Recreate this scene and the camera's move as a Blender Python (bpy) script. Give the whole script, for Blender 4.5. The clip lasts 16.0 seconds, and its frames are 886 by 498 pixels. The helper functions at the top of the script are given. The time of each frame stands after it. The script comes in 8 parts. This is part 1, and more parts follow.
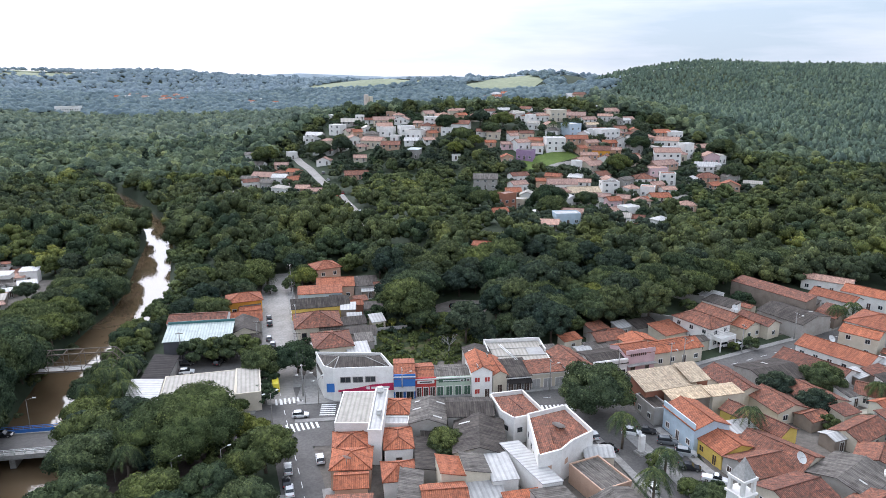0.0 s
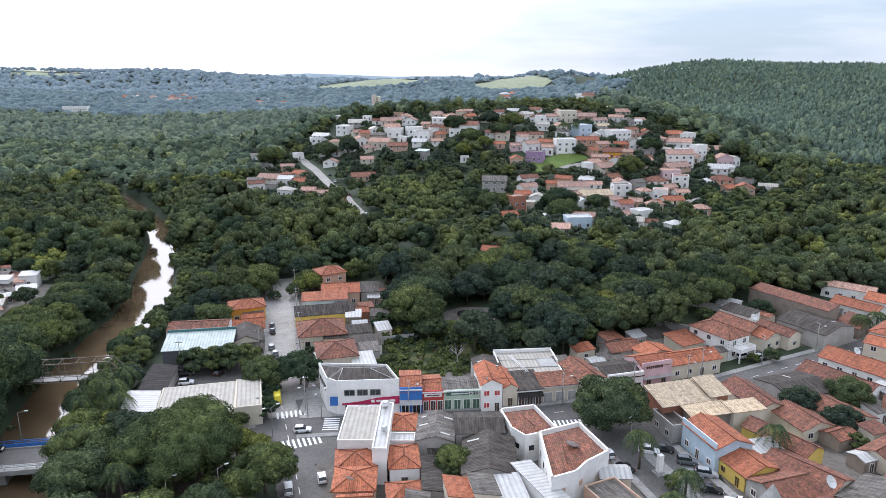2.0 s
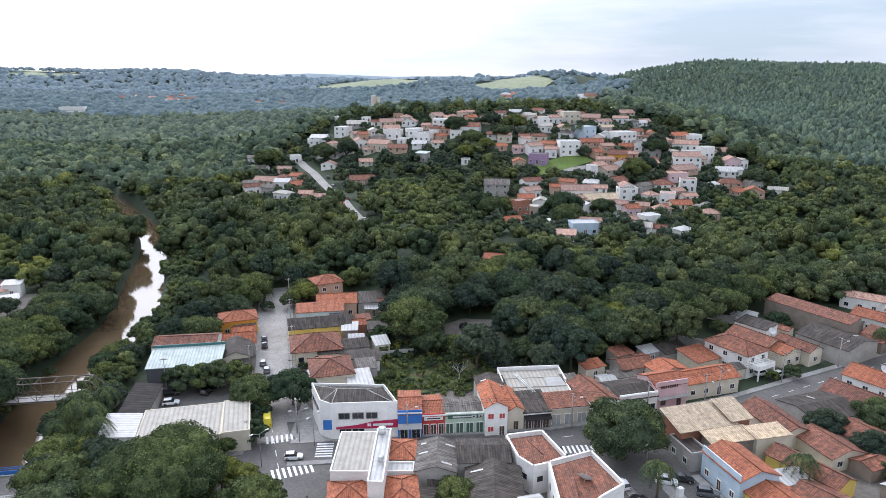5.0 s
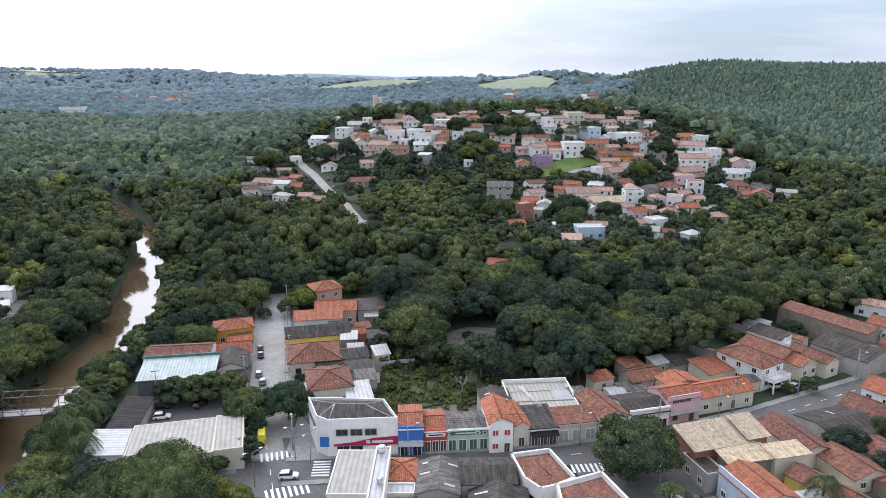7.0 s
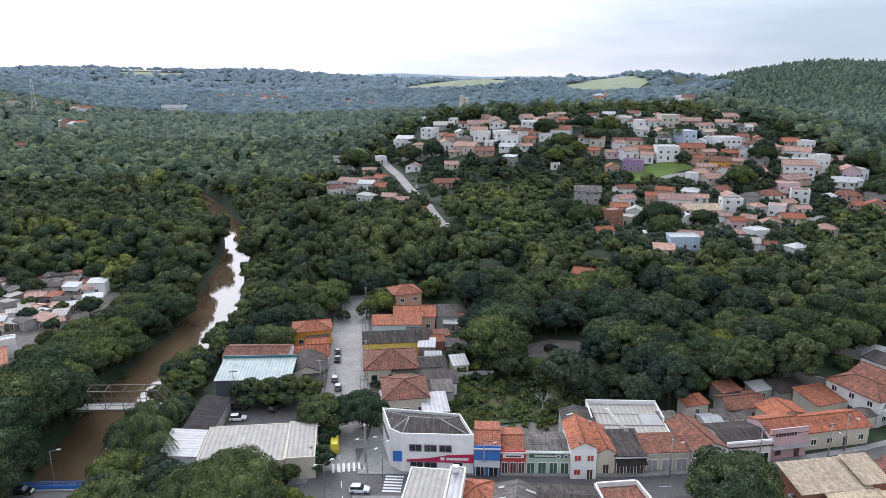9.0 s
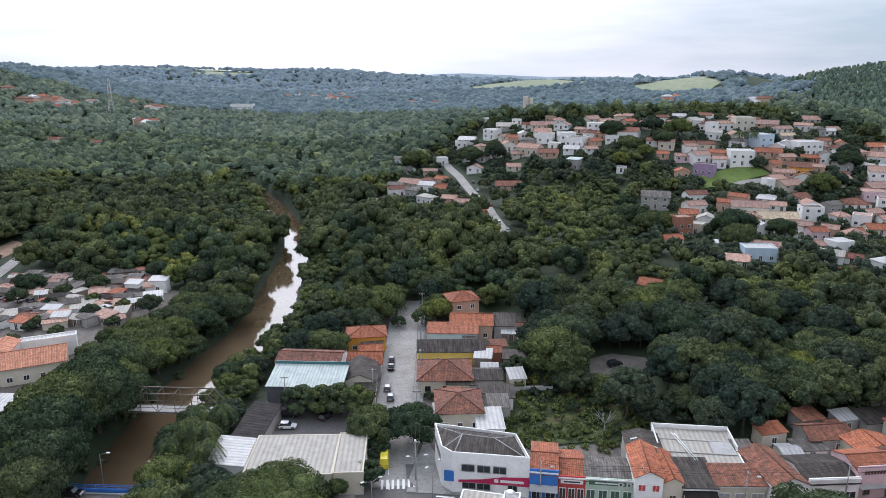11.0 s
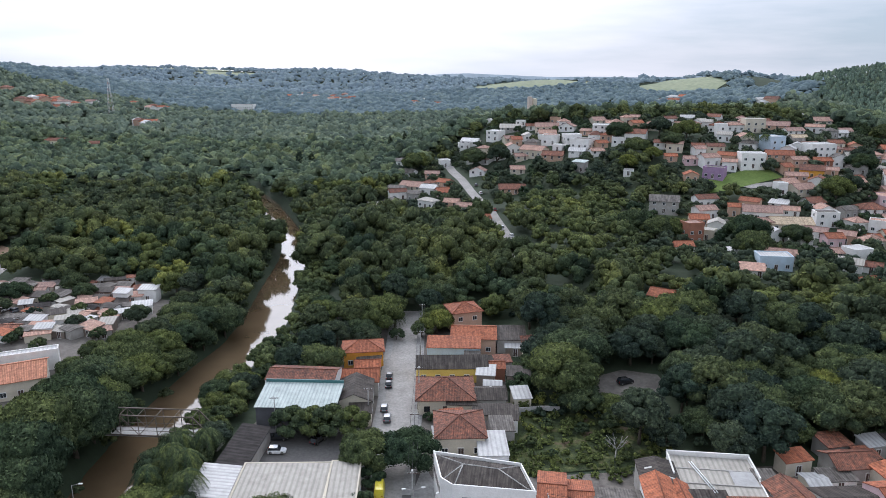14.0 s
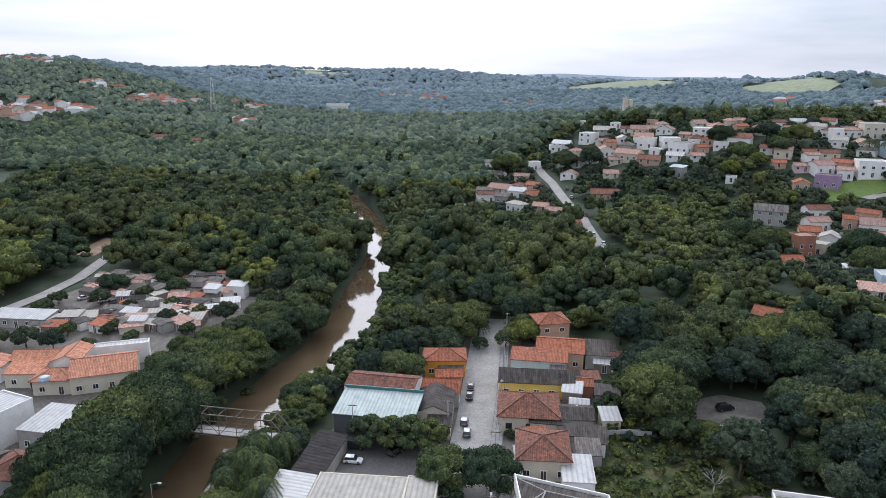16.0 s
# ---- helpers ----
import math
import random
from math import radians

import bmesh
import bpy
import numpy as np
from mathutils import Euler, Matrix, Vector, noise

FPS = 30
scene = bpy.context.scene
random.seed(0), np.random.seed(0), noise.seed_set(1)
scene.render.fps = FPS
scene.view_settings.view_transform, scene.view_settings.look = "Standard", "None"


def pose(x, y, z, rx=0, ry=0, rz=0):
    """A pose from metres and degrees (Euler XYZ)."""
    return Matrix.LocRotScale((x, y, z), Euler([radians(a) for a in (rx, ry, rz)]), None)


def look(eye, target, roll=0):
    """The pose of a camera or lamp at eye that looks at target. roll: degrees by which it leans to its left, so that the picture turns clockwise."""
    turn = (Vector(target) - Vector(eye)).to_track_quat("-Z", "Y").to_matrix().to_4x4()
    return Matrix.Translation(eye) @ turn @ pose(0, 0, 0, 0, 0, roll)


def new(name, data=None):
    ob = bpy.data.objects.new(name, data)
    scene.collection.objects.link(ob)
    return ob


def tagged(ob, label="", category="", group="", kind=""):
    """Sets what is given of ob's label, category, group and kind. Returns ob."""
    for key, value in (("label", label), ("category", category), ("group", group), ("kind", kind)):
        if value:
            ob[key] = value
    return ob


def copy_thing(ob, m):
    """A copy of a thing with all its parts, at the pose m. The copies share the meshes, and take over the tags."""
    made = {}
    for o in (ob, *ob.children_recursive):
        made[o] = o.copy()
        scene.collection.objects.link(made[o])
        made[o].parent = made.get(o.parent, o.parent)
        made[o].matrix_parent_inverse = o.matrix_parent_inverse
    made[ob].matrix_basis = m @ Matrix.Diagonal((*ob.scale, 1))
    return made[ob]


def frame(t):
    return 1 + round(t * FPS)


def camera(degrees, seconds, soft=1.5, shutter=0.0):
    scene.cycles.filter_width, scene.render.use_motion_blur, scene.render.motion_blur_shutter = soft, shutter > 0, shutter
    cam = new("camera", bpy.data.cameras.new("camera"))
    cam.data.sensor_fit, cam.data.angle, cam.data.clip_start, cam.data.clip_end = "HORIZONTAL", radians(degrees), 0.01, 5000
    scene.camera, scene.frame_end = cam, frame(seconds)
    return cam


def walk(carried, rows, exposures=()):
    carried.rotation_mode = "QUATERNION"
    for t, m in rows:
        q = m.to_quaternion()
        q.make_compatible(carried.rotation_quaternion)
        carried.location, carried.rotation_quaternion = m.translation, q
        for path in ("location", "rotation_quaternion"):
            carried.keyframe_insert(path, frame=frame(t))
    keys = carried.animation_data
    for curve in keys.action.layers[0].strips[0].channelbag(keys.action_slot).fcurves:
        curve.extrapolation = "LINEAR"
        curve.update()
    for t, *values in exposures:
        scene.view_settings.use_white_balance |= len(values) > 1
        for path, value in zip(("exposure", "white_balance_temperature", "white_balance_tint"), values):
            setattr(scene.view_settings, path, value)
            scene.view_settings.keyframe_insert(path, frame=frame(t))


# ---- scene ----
cam = camera(64.0, 16.0, soft=0.8)
PATH = [
    (0.0, pose(0.00, 0.00, 80.30, 75.23, 0, -2.15)),
    (0.5, pose(-0.05, 1.75, 80.30, 75.23, 0, -1.58)),
    (1.0, pose(0.04, 3.54, 80.30, 75.23, 0, -1.53)),
    (1.5, pose(0.10, 5.37, 80.30, 75.23, 0, -1.52)),
    (2.0, pose(0.13, 7.21, 80.30, 75.23, 0, -1.50)),
    (2.5, pose(0.15, 9.05, 80.30, 75.23, 0, -1.48)),
    (3.0, pose(0.17, 10.90, 80.30, 75.23, 0, -1.48)),
    (3.5, pose(0.18, 12.77, 80.30, 75.23, 0, -1.47)),
    (4.0, pose(0.18, 14.70, 80.30, 75.23, 0, -1.47)),
    (6.5, pose(0.33, 23.88, 80.30, 75.23, 0, -1.47)),
    (7.0, pose(0.29, 25.67, 80.30, 75.23, 0, -1.31)),
    (7.5, pose(0.24, 27.52, 80.30, 75.23, 0, -0.13)),
    (8.0, pose(0.18, 29.41, 80.30, 75.23, 0, 1.58)),
    (8.5, pose(0.14, 31.31, 80.30, 75.23, 0, 3.62)),
    (9.0, pose(0.09, 33.19, 80.30, 75.23, 0, 5.57)),
    (9.5, pose(0.02, 35.04, 80.30, 75.23, 0, 7.53)),
    (10.0, pose(-0.12, 36.89, 80.30, 75.23, 0, 9.37)),
    (10.2, pose(-0.17, 37.62, 80.30, 75.23, 0, 10.02)),
    (12.5, pose(-0.75, 45.90, 80.30, 75.23, 0, 10.85)),
    (13.0, pose(-1.03, 47.69, 80.30, 75.23, 0, 10.84)),
    (13.5, pose(-1.32, 49.43, 80.30, 75.23, 0, 10.83)),
    (14.0, pose(-1.62, 51.17, 80.30, 75.23, 0, 10.89)),
    (14.5, pose(-1.99, 52.91, 80.30, 75.23, 0, 11.38)),
    (15.0, pose(-2.47, 54.64, 80.30, 75.23, 0, 13.14)),
    (15.5, pose(-2.93, 56.36, 80.30, 75.23, 0, 15.77)),
    (16.0, pose(-3.30, 58.08, 80.30, 75.23, 0, 18.11)),
]
walk(cam, PATH, [(0.0, 0.06, 5850, 17), (7.0, -0.03, 5850, 17), (10.0, -0.18, 5850, 17), (16.0, -0.27, 5850, 17)])

# ---- world and light: high bright overcast, the sun behind thin cloud ahead and to the west ----
SUN_UP, SUN_TURN = 36.0, -24.0      # degrees: elevation, and from +y towards +x
world = bpy.data.worlds.new("overcast")
scene.world = world
world.use_nodes = True
wn, wl = world.node_tree.nodes, world.node_tree.links
wn.clear()
w_out, w_bg = wn.new("ShaderNodeOutputWorld"), wn.new("ShaderNodeBackground")
w_sky, w_mix, w_gain = wn.new("ShaderNodeTexSky"), wn.new("ShaderNodeMix"), wn.new("ShaderNodeMix")
w_co, w_map, w_noise, w_ramp = wn.new("ShaderNodeTexCoord"), wn.new("ShaderNodeMapping"), wn.new("ShaderNodeTexNoise"), wn.new("ShaderNodeValToRGB")
w_sky.sky_type, w_sky.sun_disc = "NISHITA", False
w_sky.sun_elevation, w_sky.sun_rotation = radians(SUN_UP), radians(SUN_TURN)
w_gain.data_type, w_gain.blend_type = "RGBA", "MULTIPLY"
w_gain.inputs[0].default_value = 1.0
w_gain.inputs[7].default_value = (0.1, 0.1, 0.1, 1)
w_mix.data_type = "RGBA"
w_mix.inputs[0].default_value = 0.9
w_map.inputs["Scale"].default_value = (1.3, 1.0, 9.0)
w_map.inputs["Location"].default_value = (0.35, 0.2, 0.5)
w_noise.inputs["Scale"].default_value, w_noise.inputs["Detail"].default_value, w_noise.inputs["Roughness"].default_value = 1.7, 6, 0.55
w_ramp.color_ramp.elements[0].position, w_ramp.color_ramp.elements[0].color = 0.36, (0.62, 0.73, 0.78, 1)
w_ramp.color_ramp.elements[1].position, w_ramp.color_ramp.elements[1].color = 0.62, (0.98, 1.0, 1.02, 1)
wl.new(w_co.outputs["Generated"], w_map.inputs["Vector"])
wl.new(w_map.outputs["Vector"], w_noise.inputs["Vector"])
wl.new(w_noise.outputs["Fac"], w_ramp.inputs["Fac"])
wl.new(w_sky.outputs[0], w_gain.inputs[6])
wl.new(w_gain.outputs[2], w_mix.inputs[6])
wl.new(w_ramp.outputs["Color"], w_mix.inputs[7])
# an overcast sky is brighter overhead, and thin cloud far brighter round the hidden sun
w_dot, w_pow, w_add = wn.new("ShaderNodeVectorMath"), wn.new("ShaderNodeMath"), wn.new("ShaderNodeMix")
_az, _el = radians(SUN_TURN), radians(SUN_UP)
_from = Vector((math.sin(_az) * math.cos(_el), math.cos(_az) * math.cos(_el), math.sin(_el)))
w_dot.operation = "DOT_PRODUCT"
w_dot.inputs[1].default_value = _from
w_clamp = wn.new("ShaderNodeClamp")
w_pow.operation = "POWER"
w_pow.inputs[1].default_value = 12.0
w_add.data_type, w_add.blend_type, w_add.clamp_result = "RGBA", "ADD", False
w_glow = wn.new("ShaderNodeMix")
w_glow.data_type = "RGBA"
w_glow.inputs[6].default_value, w_glow.inputs[7].default_value = (0, 0, 0, 1), (5.5, 5.4, 5.2, 1)
wl.new(w_co.outputs["Generated"], w_dot.inputs[0])
wl.new(w_dot.outputs["Value"], w_clamp.inputs["Value"])
wl.new(w_clamp.outputs[0], w_pow.inputs[0])
wl.new(w_pow.outputs[0], w_glow.inputs[0])
w_add.inputs[0].default_value = 1.0
w_sep, w_up, w_lum = wn.new("ShaderNodeSeparateXYZ"), wn.new("ShaderNodeMath"), wn.new("ShaderNodeVectorMath")
w_up.operation, w_up.use_clamp = "MULTIPLY_ADD", False
w_up.inputs[1].default_value, w_up.inputs[2].default_value = 0.85, 1.0
w_lum.operation = "SCALE"
w_zc = wn.new("ShaderNodeClamp")
wl.new(w_co.outputs["Generated"], w_sep.inputs[0])
wl.new(w_sep.outputs["Z"], w_zc.inputs["Value"])
wl.new(w_zc.outputs[0], w_up.inputs[0])
wl.new(w_mix.outputs[2], w_lum.inputs[0])
wl.new(w_up.outputs[0], w_lum.inputs["Scale"])
wl.new(w_lum.outputs[0], w_add.inputs[6])
wl.new(w_glow.outputs[2], w_add.inputs[7])
wl.new(w_add.outputs[2], w_bg.inputs["Color"])
w_bg.inputs["Strength"].default_value = 1.0
wl.new(w_bg.outputs[0], w_out.inputs[0])
sun_data = bpy.data.lights.new("sun", "SUN")
sun_data.energy, sun_data.angle, sun_data.color = 1.0, radians(12), (1.0, 0.96, 0.91)
sun = new("sun", sun_data)
sun.matrix_world = look(_from * 400, (0, 0, 0))


# ---- materials ----
def mat_base(name, rough=0.8, metal=0.0, spec=0.3):
    m = bpy.data.materials.new(name)
    m.use_nodes = True
    n, l = m.node_tree.nodes, m.node_tree.links
    b = n["Principled BSDF"]
    b.inputs["Roughness"].default_value, b.inputs["Metallic"].default_value = rough, metal
    b.inputs["Specular IOR Level"].default_value = spec
    return m, n, l, b


def add_noise(n, l, scale, coord, detail=4, rough=0.6):
    t = n.new("ShaderNodeTexNoise")
    t.inputs["Scale"].default_value, t.inputs["Detail"].default_value, t.inputs["Roughness"].default_value = scale, detail, rough
    l.new(coord, t.inputs["Vector"])
    return t


def add_ramp(n, l, fac, stops):
    r = n.new("ShaderNodeValToRGB")
    e = r.color_ramp.elements
    while len(e) < len(stops):
        e.new(0.5)
    for k, (p, c) in enumerate(stops):
        e[k].position, e[k].color = p, (*c, 1)
    l.new(fac, r.inputs["Fac"])
    return r


def add_mix(n, l, fac, a, b, mode="MIX"):
    x = n.new("ShaderNodeMix")
    x.data_type, x.blend_type = "RGBA", mode
    for sock, v in ((x.inputs[0], fac), (x.inputs[6], a), (x.inputs[7], b)):
        if isinstance(v, (int, float)):
            sock.default_value = v
        elif isinstance(v, tuple):
            sock.default_value = (*v, 1)
        else:
            l.new(v, sock)
    return x.outputs[2]


def add_bump(n, l, b, height, strength, distance):
    u = n.new("ShaderNodeBump")
    u.inputs["Strength"].default_value, u.inputs["Distance"].default_value = strength, distance
    l.new(height, u.inputs["Height"])
    l.new(u.outputs[0], b.inputs["Normal"])
    return u


def scaled(c, k):
    return tuple(min(1.0, v * k) for v in c)


def mat_plaster(name, colour, grime=0.35, rough=0.85):
    """Painted render with broad soiling and fine grain."""
    m, n, l, b = mat_base(name, rough)
    co = n.new("ShaderNodeTexCoord").outputs["Object"]
    big, fine = add_noise(n, l, 0.45, co, 5), add_noise(n, l, 3.5, co, 4)
    dirt = add_ramp(n, l, big.outputs["Fac"], [(0.42, (0, 0, 0)), (0.72, (1, 1, 1))])
    mul = n.new("ShaderNodeMath")
    mul.operation = "MULTIPLY"
    mul.inputs[1].default_value = grime
    l.new(dirt.outputs["Color"], mul.inputs[0])
    c1 = add_mix(n, l, mul.outputs[0], colour, scaled((colour[0], colour[1] * 0.96, colour[2] * 0.9), 0.6))
    c2 = add_mix(n, l, 0.25, c1, add_ramp(n, l, fine.outputs["Fac"], [(0.3, (0.5, 0.5, 0.5)), (0.7, (1, 1, 1))]).outputs["Color"], "MULTIPLY")
    l.new(c2, b.inputs["Base Color"])
    add_bump(n, l, b, fine.outputs["Fac"], 0.25, 0.02)
    return m


def mat_plain(name, colour, rough=0.5, metal=0.0, spec=0.4):
    m, n, l, b = mat_base(name, rough, metal, spec)
    co = n.new("ShaderNodeTexCoord").outputs["Object"]
    t = add_noise(n, l, 2.0, co, 4)
    l.new(add_ramp(n, l, t.outputs["Fac"], [(0.3, scaled(colour, 0.85)), (0.7, scaled(colour, 1.1))]).outputs["Color"], b.inputs["Base Color"])
    return m


def mat_tile(name, c_new, c_old, c_dark, amount=0.5, worn=0.0):
    """Clay barrel tiles: columns down the slope, courses across it, weathering in patches. UV is in metres."""
    m, n, l, b = mat_base(name, 0.85)
    uv = n.new("ShaderNodeUVMap").outputs[0]
    tc = n.new("ShaderNodeTexCoord").outputs["Object"]
    info = n.new("ShaderNodeObjectInfo")
    col = n.new("ShaderNodeTexWave")
    col.wave_type, col.bands_direction, col.wave_profile = "BANDS", "X", "SIN"
    col.inputs["Scale"].default_value = 0.85
    crs = n.new("ShaderNodeTexWave")
    crs.wave_type, crs.bands_direction, crs.wave_profile = "BANDS", "Y", "SAW"
    crs.inputs["Scale"].default_value = 0.5
    l.new(uv, col.inputs["Vector"])
    l.new(uv, crs.inputs["Vector"])
    cell = n.new("ShaderNodeTexVoronoi")
    cell.inputs["Scale"].default_value = 1.9
    l.new(uv, cell.inputs["Vector"])
    patch, fine = add_noise(n, l, 0.4, tc, 7, 0.75), add_noise(n, l, 1.5, tc, 6, 0.8)
    c1 = add_ramp(n, l, patch.outputs["Fac"], [(0.5 - 0.3 * amount, c_new), (0.75 - 0.3 * amount, c_old)]).outputs["Color"]
    stain = add_ramp(n, l, fine.outputs["Fac"], [(0.48 - worn, (0, 0, 0)), (0.66 - worn, (0.85, 0.85, 0.85))]).outputs["Color"]
    c2 = add_mix(n, l, stain, c1, c_dark)
    c3 = add_mix(n, l, 0.5, c2, add_ramp(n, l, cell.outputs["Color"], [(0.1, (0.5, 0.5, 0.5)), (0.9, (1.35, 1.3, 1.25))]).outputs["Color"], "MULTIPLY")
    run = n.new("ShaderNodeMapping")
    run.inputs["Scale"].default_value = (1.6, 0.12, 1)
    l.new(uv, run.inputs["Vector"])
    streak = add_noise(n, l, 1.0, run.outputs[0], 5, 0.7)
    c3 = add_mix(n, l, 0.65, c3, add_ramp(n, l, streak.outputs["Fac"], [(0.36, (0.55, 0.52, 0.52)), (0.5, (0.95, 0.95, 0.95)), (0.66, (1.3, 1.26, 1.2))]).outputs["Color"], "MULTIPLY")
    c4 = add_mix(n, l, 0.55, c3, add_ramp(n, l, col.outputs["Fac"], [(0.0, (0.55, 0.5, 0.5)), (0.6, (1.1, 1.1, 1.1))]).outputs["Color"], "MULTIPLY")
    tint = add_ramp(n, l, info.outputs["Random"], [(0.0, (0.78, 0.8, 0.84)), (1.0, (1.1, 1.06, 1.0))]).outputs["Color"]
    l.new(add_mix(n, l, 1.0, c4, tint, "MULTIPLY"), b.inputs["Base Color"])
    h = n.new("ShaderNodeMath")
    h.operation = "ADD"
    l.new(col.outputs["Fac"], h.inputs[0])
    l.new(crs.outputs["Fac"], h.inputs[1])
    add_bump(n, l, b, h.outputs[0], 0.8, 0.06)
    return m


def mat_sheet(name, c_a, c_b, pitch=0.5, rough=0.7, metal=0.0, streak=0.5):
    """Corrugated sheet, ribs down the slope, with streaks and patches. UV is in metres."""
    m, n, l, b = mat_base(name, rough, metal)
    b.inputs["Specular IOR Level"].default_value = 0.15
    uv = n.new("ShaderNodeUVMap").outputs[0]
    tc = n.new("ShaderNodeTexCoord").outputs["Object"]
    col = n.new("ShaderNodeTexWave")
    col.wave_type, col.bands_direction = "BANDS", "X"
    col.inputs["Scale"].default_value = 0.31 / pitch
    l.new(uv, col.inputs["Vector"])
    mp = n.new("ShaderNodeMapping")
    mp.inputs["Scale"].default_value = (1.3, 0.18, 1)
    l.new(uv, mp.inputs["Vector"])
    st, patch = add_noise(n, l, 1.0, mp.outputs[0], 5, 0.65), add_noise(n, l, 0.45, tc, 8, 0.75)
    c1 = add_ramp(n, l, st.outputs["Fac"], [(0.5 - 0.25 * streak, c_a), (0.5 + 0.2 * streak, c_b)]).outputs["Color"]
    c2 = add_mix(n, l, 0.75 if c_b[0] < 0.25 else 0.35, c1, add_ramp(n, l, patch.outputs["Fac"], [(0.36, (0.42, 0.40, 0.38)), (0.5, (0.9, 0.9, 0.9)), (0.66, (1.3, 1.28, 1.24))]).outputs["Color"], "MULTIPLY")
    c3 = add_mix(n, l, 0.4, c2, add_ramp(n, l, col.outputs["Fac"], [(0.1, (0.55, 0.55, 0.55)), (0.6, (1.1, 1.1, 1.1))]).outputs["Color"], "MULTIPLY")
    l.new(c3, b.inputs["Base Color"])
    add_bump(n, l, b, col.outputs["Fac"], 0.6, 0.04)
    return m


def mat_ground(name, stops, scale, fine_scale, rough=0.9, bump=0.3, dist=0.05):
    m, n, l, b = mat_base(name, rough)
    co = n.new("ShaderNodeTexCoord").outputs["Object"]
    big, fine = add_noise(n, l, scale, co, 8, 0.6), add_noise(n, l, fine_scale, co, 5, 0.65)
    c1 = add_ramp(n, l, big.outputs["Fac"], stops).outputs["Color"]
    c2 = add_mix(n, l, 0.6, c1, add_ramp(n, l, fine.outputs["Fac"], [(0.3, (0.55, 0.55, 0.55)), (0.7, (1.25, 1.25, 1.25))]).outputs["Color"], "MULTIPLY")
    l.new(c2, b.inputs["Base Color"])
    add_bump(n, l, b, fine.outputs["Fac"], bump, dist)
    return m


def mat_leaf(name, lo, mid, hi, glow_through=0.18, uneven=1.0):
    """Leaves: colour varies leaf clump by clump and tree by tree; some light comes through."""
    m, n, l, b = mat_base(name, 0.9, 0, 0.04)
    geo, info = n.new("ShaderNodeNewGeometry"), n.new("ShaderNodeObjectInfo")
    co = n.new("ShaderNodeTexCoord").outputs["Object"]
    c1 = add_ramp(n, l, geo.outputs["Random Per Island"], [(0.0, lo), (0.55, mid), (1.0, hi)]).outputs["Color"]
    broad = add_noise(n, l, 0.03, co, 5, 0.8)
    c2 = add_mix(n, l, 0.7 * uneven, c1, add_ramp(n, l, broad.outputs["Fac"], [(0.36, (0.55, 0.62, 0.68)), (0.5, (0.95, 0.97, 0.97)), (0.64, (1.5, 1.38, 1.1))]).outputs["Color"], "MULTIPLY")
    crown = n.new("ShaderNodeTexVoronoi")
    crown.inputs["Scale"].default_value = 0.115
    l.new(co, crown.inputs["Vector"])
    c2 = add_mix(n, l, 0.8 * uneven, c2, add_ramp(n, l, crown.outputs["Color"], [(0.05, (0.48, 0.56, 0.66)), (0.45, (0.86, 0.92, 0.98)), (0.75, (1.12, 1.12, 0.98)), (0.97, (1.62, 1.48, 1.05))]).outputs["Color"], "MULTIPLY")
    grain = add_noise(n, l, 1.3, co, 4, 0.75)
    c2 = add_mix(n, l, 0.85 * uneven, c2, add_ramp(n, l, grain.outputs["Fac"], [(0.34, (0.35, 0.4, 0.42)), (0.5, (0.95, 0.95, 0.95)), (0.66, (1.75, 1.68, 1.5))]).outputs["Color"], "MULTIPLY")
    tint = add_ramp(n, l, info.outputs["Random"], [(0.0, (0.62, 0.72, 0.8)), (0.5, (1, 1, 1)), (1.0, (1.4, 1.3, 0.88))]).outputs["Color"]
    c3 = add_mix(n, l, 1.0, c2, tint, "MULTIPLY")
    l.new(c3, b.inputs["Base Color"])
    tr, mx = n.new("ShaderNodeBsdfTranslucent"), n.new("ShaderNodeMixShader")
    l.new(c3, tr.inputs["Color"])
    mx.inputs[0].default_value = glow_through
    l.new(b.outputs[0], mx.inputs[1])
    l.new(tr.outputs[0], mx.inputs[2])
    l.new(mx.outputs[0], n["Material Output"].inputs["Surface"])
    return m


WHITE, CREAM = mat_plaster("white_paint", (0.82, 0.80, 0.765)), mat_plaster("cream_paint", (0.64, 0.575, 0.46))
GREYW, PINK = mat_plaster("grey_render", (0.40, 0.38, 0.35), 0.6), mat_plaster("pink_paint", (0.66, 0.47, 0.48))
YELLOW, OCHRE = mat_plaster("yellow_paint", (0.72, 0.52, 0.13)), mat_plaster("ochre_paint", (0.72, 0.36, 0.06))
BLUE, PALEBLUE = mat_plaster("blue_paint", (0.05, 0.17, 0.48)), mat_plaster("pale_blue_paint", (0.50, 0.60, 0.68))
REDP, GREENP = mat_plaster("red_paint", (0.50, 0.07, 0.06)), mat_plaster("pale_green_paint", (0.48, 0.58, 0.46))
LILAC, BRICKW = mat_plaster("lilac_paint", (0.36, 0.24, 0.38)), mat_plaster("bare_brick", (0.38, 0.17, 0.11), 0.5)
PEACH, BROWNW = mat_plaster("peach_paint", (0.55, 0.37, 0.27)), mat_plaster("raw_brown_render", (0.27, 0.225, 0.185), 0.7)
DARKW = mat_plaster("dark_facade", (0.10, 0.10, 0.11), 0.4)
TILE_O = mat_tile("orange_clay_tile", (0.47, 0.165, 0.085), (0.36, 0.13, 0.072), (0.16, 0.072, 0.048), 0.4)
TILE_R = mat_tile("weathered_clay_tile", (0.40, 0.155, 0.092), (0.235, 0.105, 0.072), (0.095, 0.06, 0.048), 0.55, 0.06)
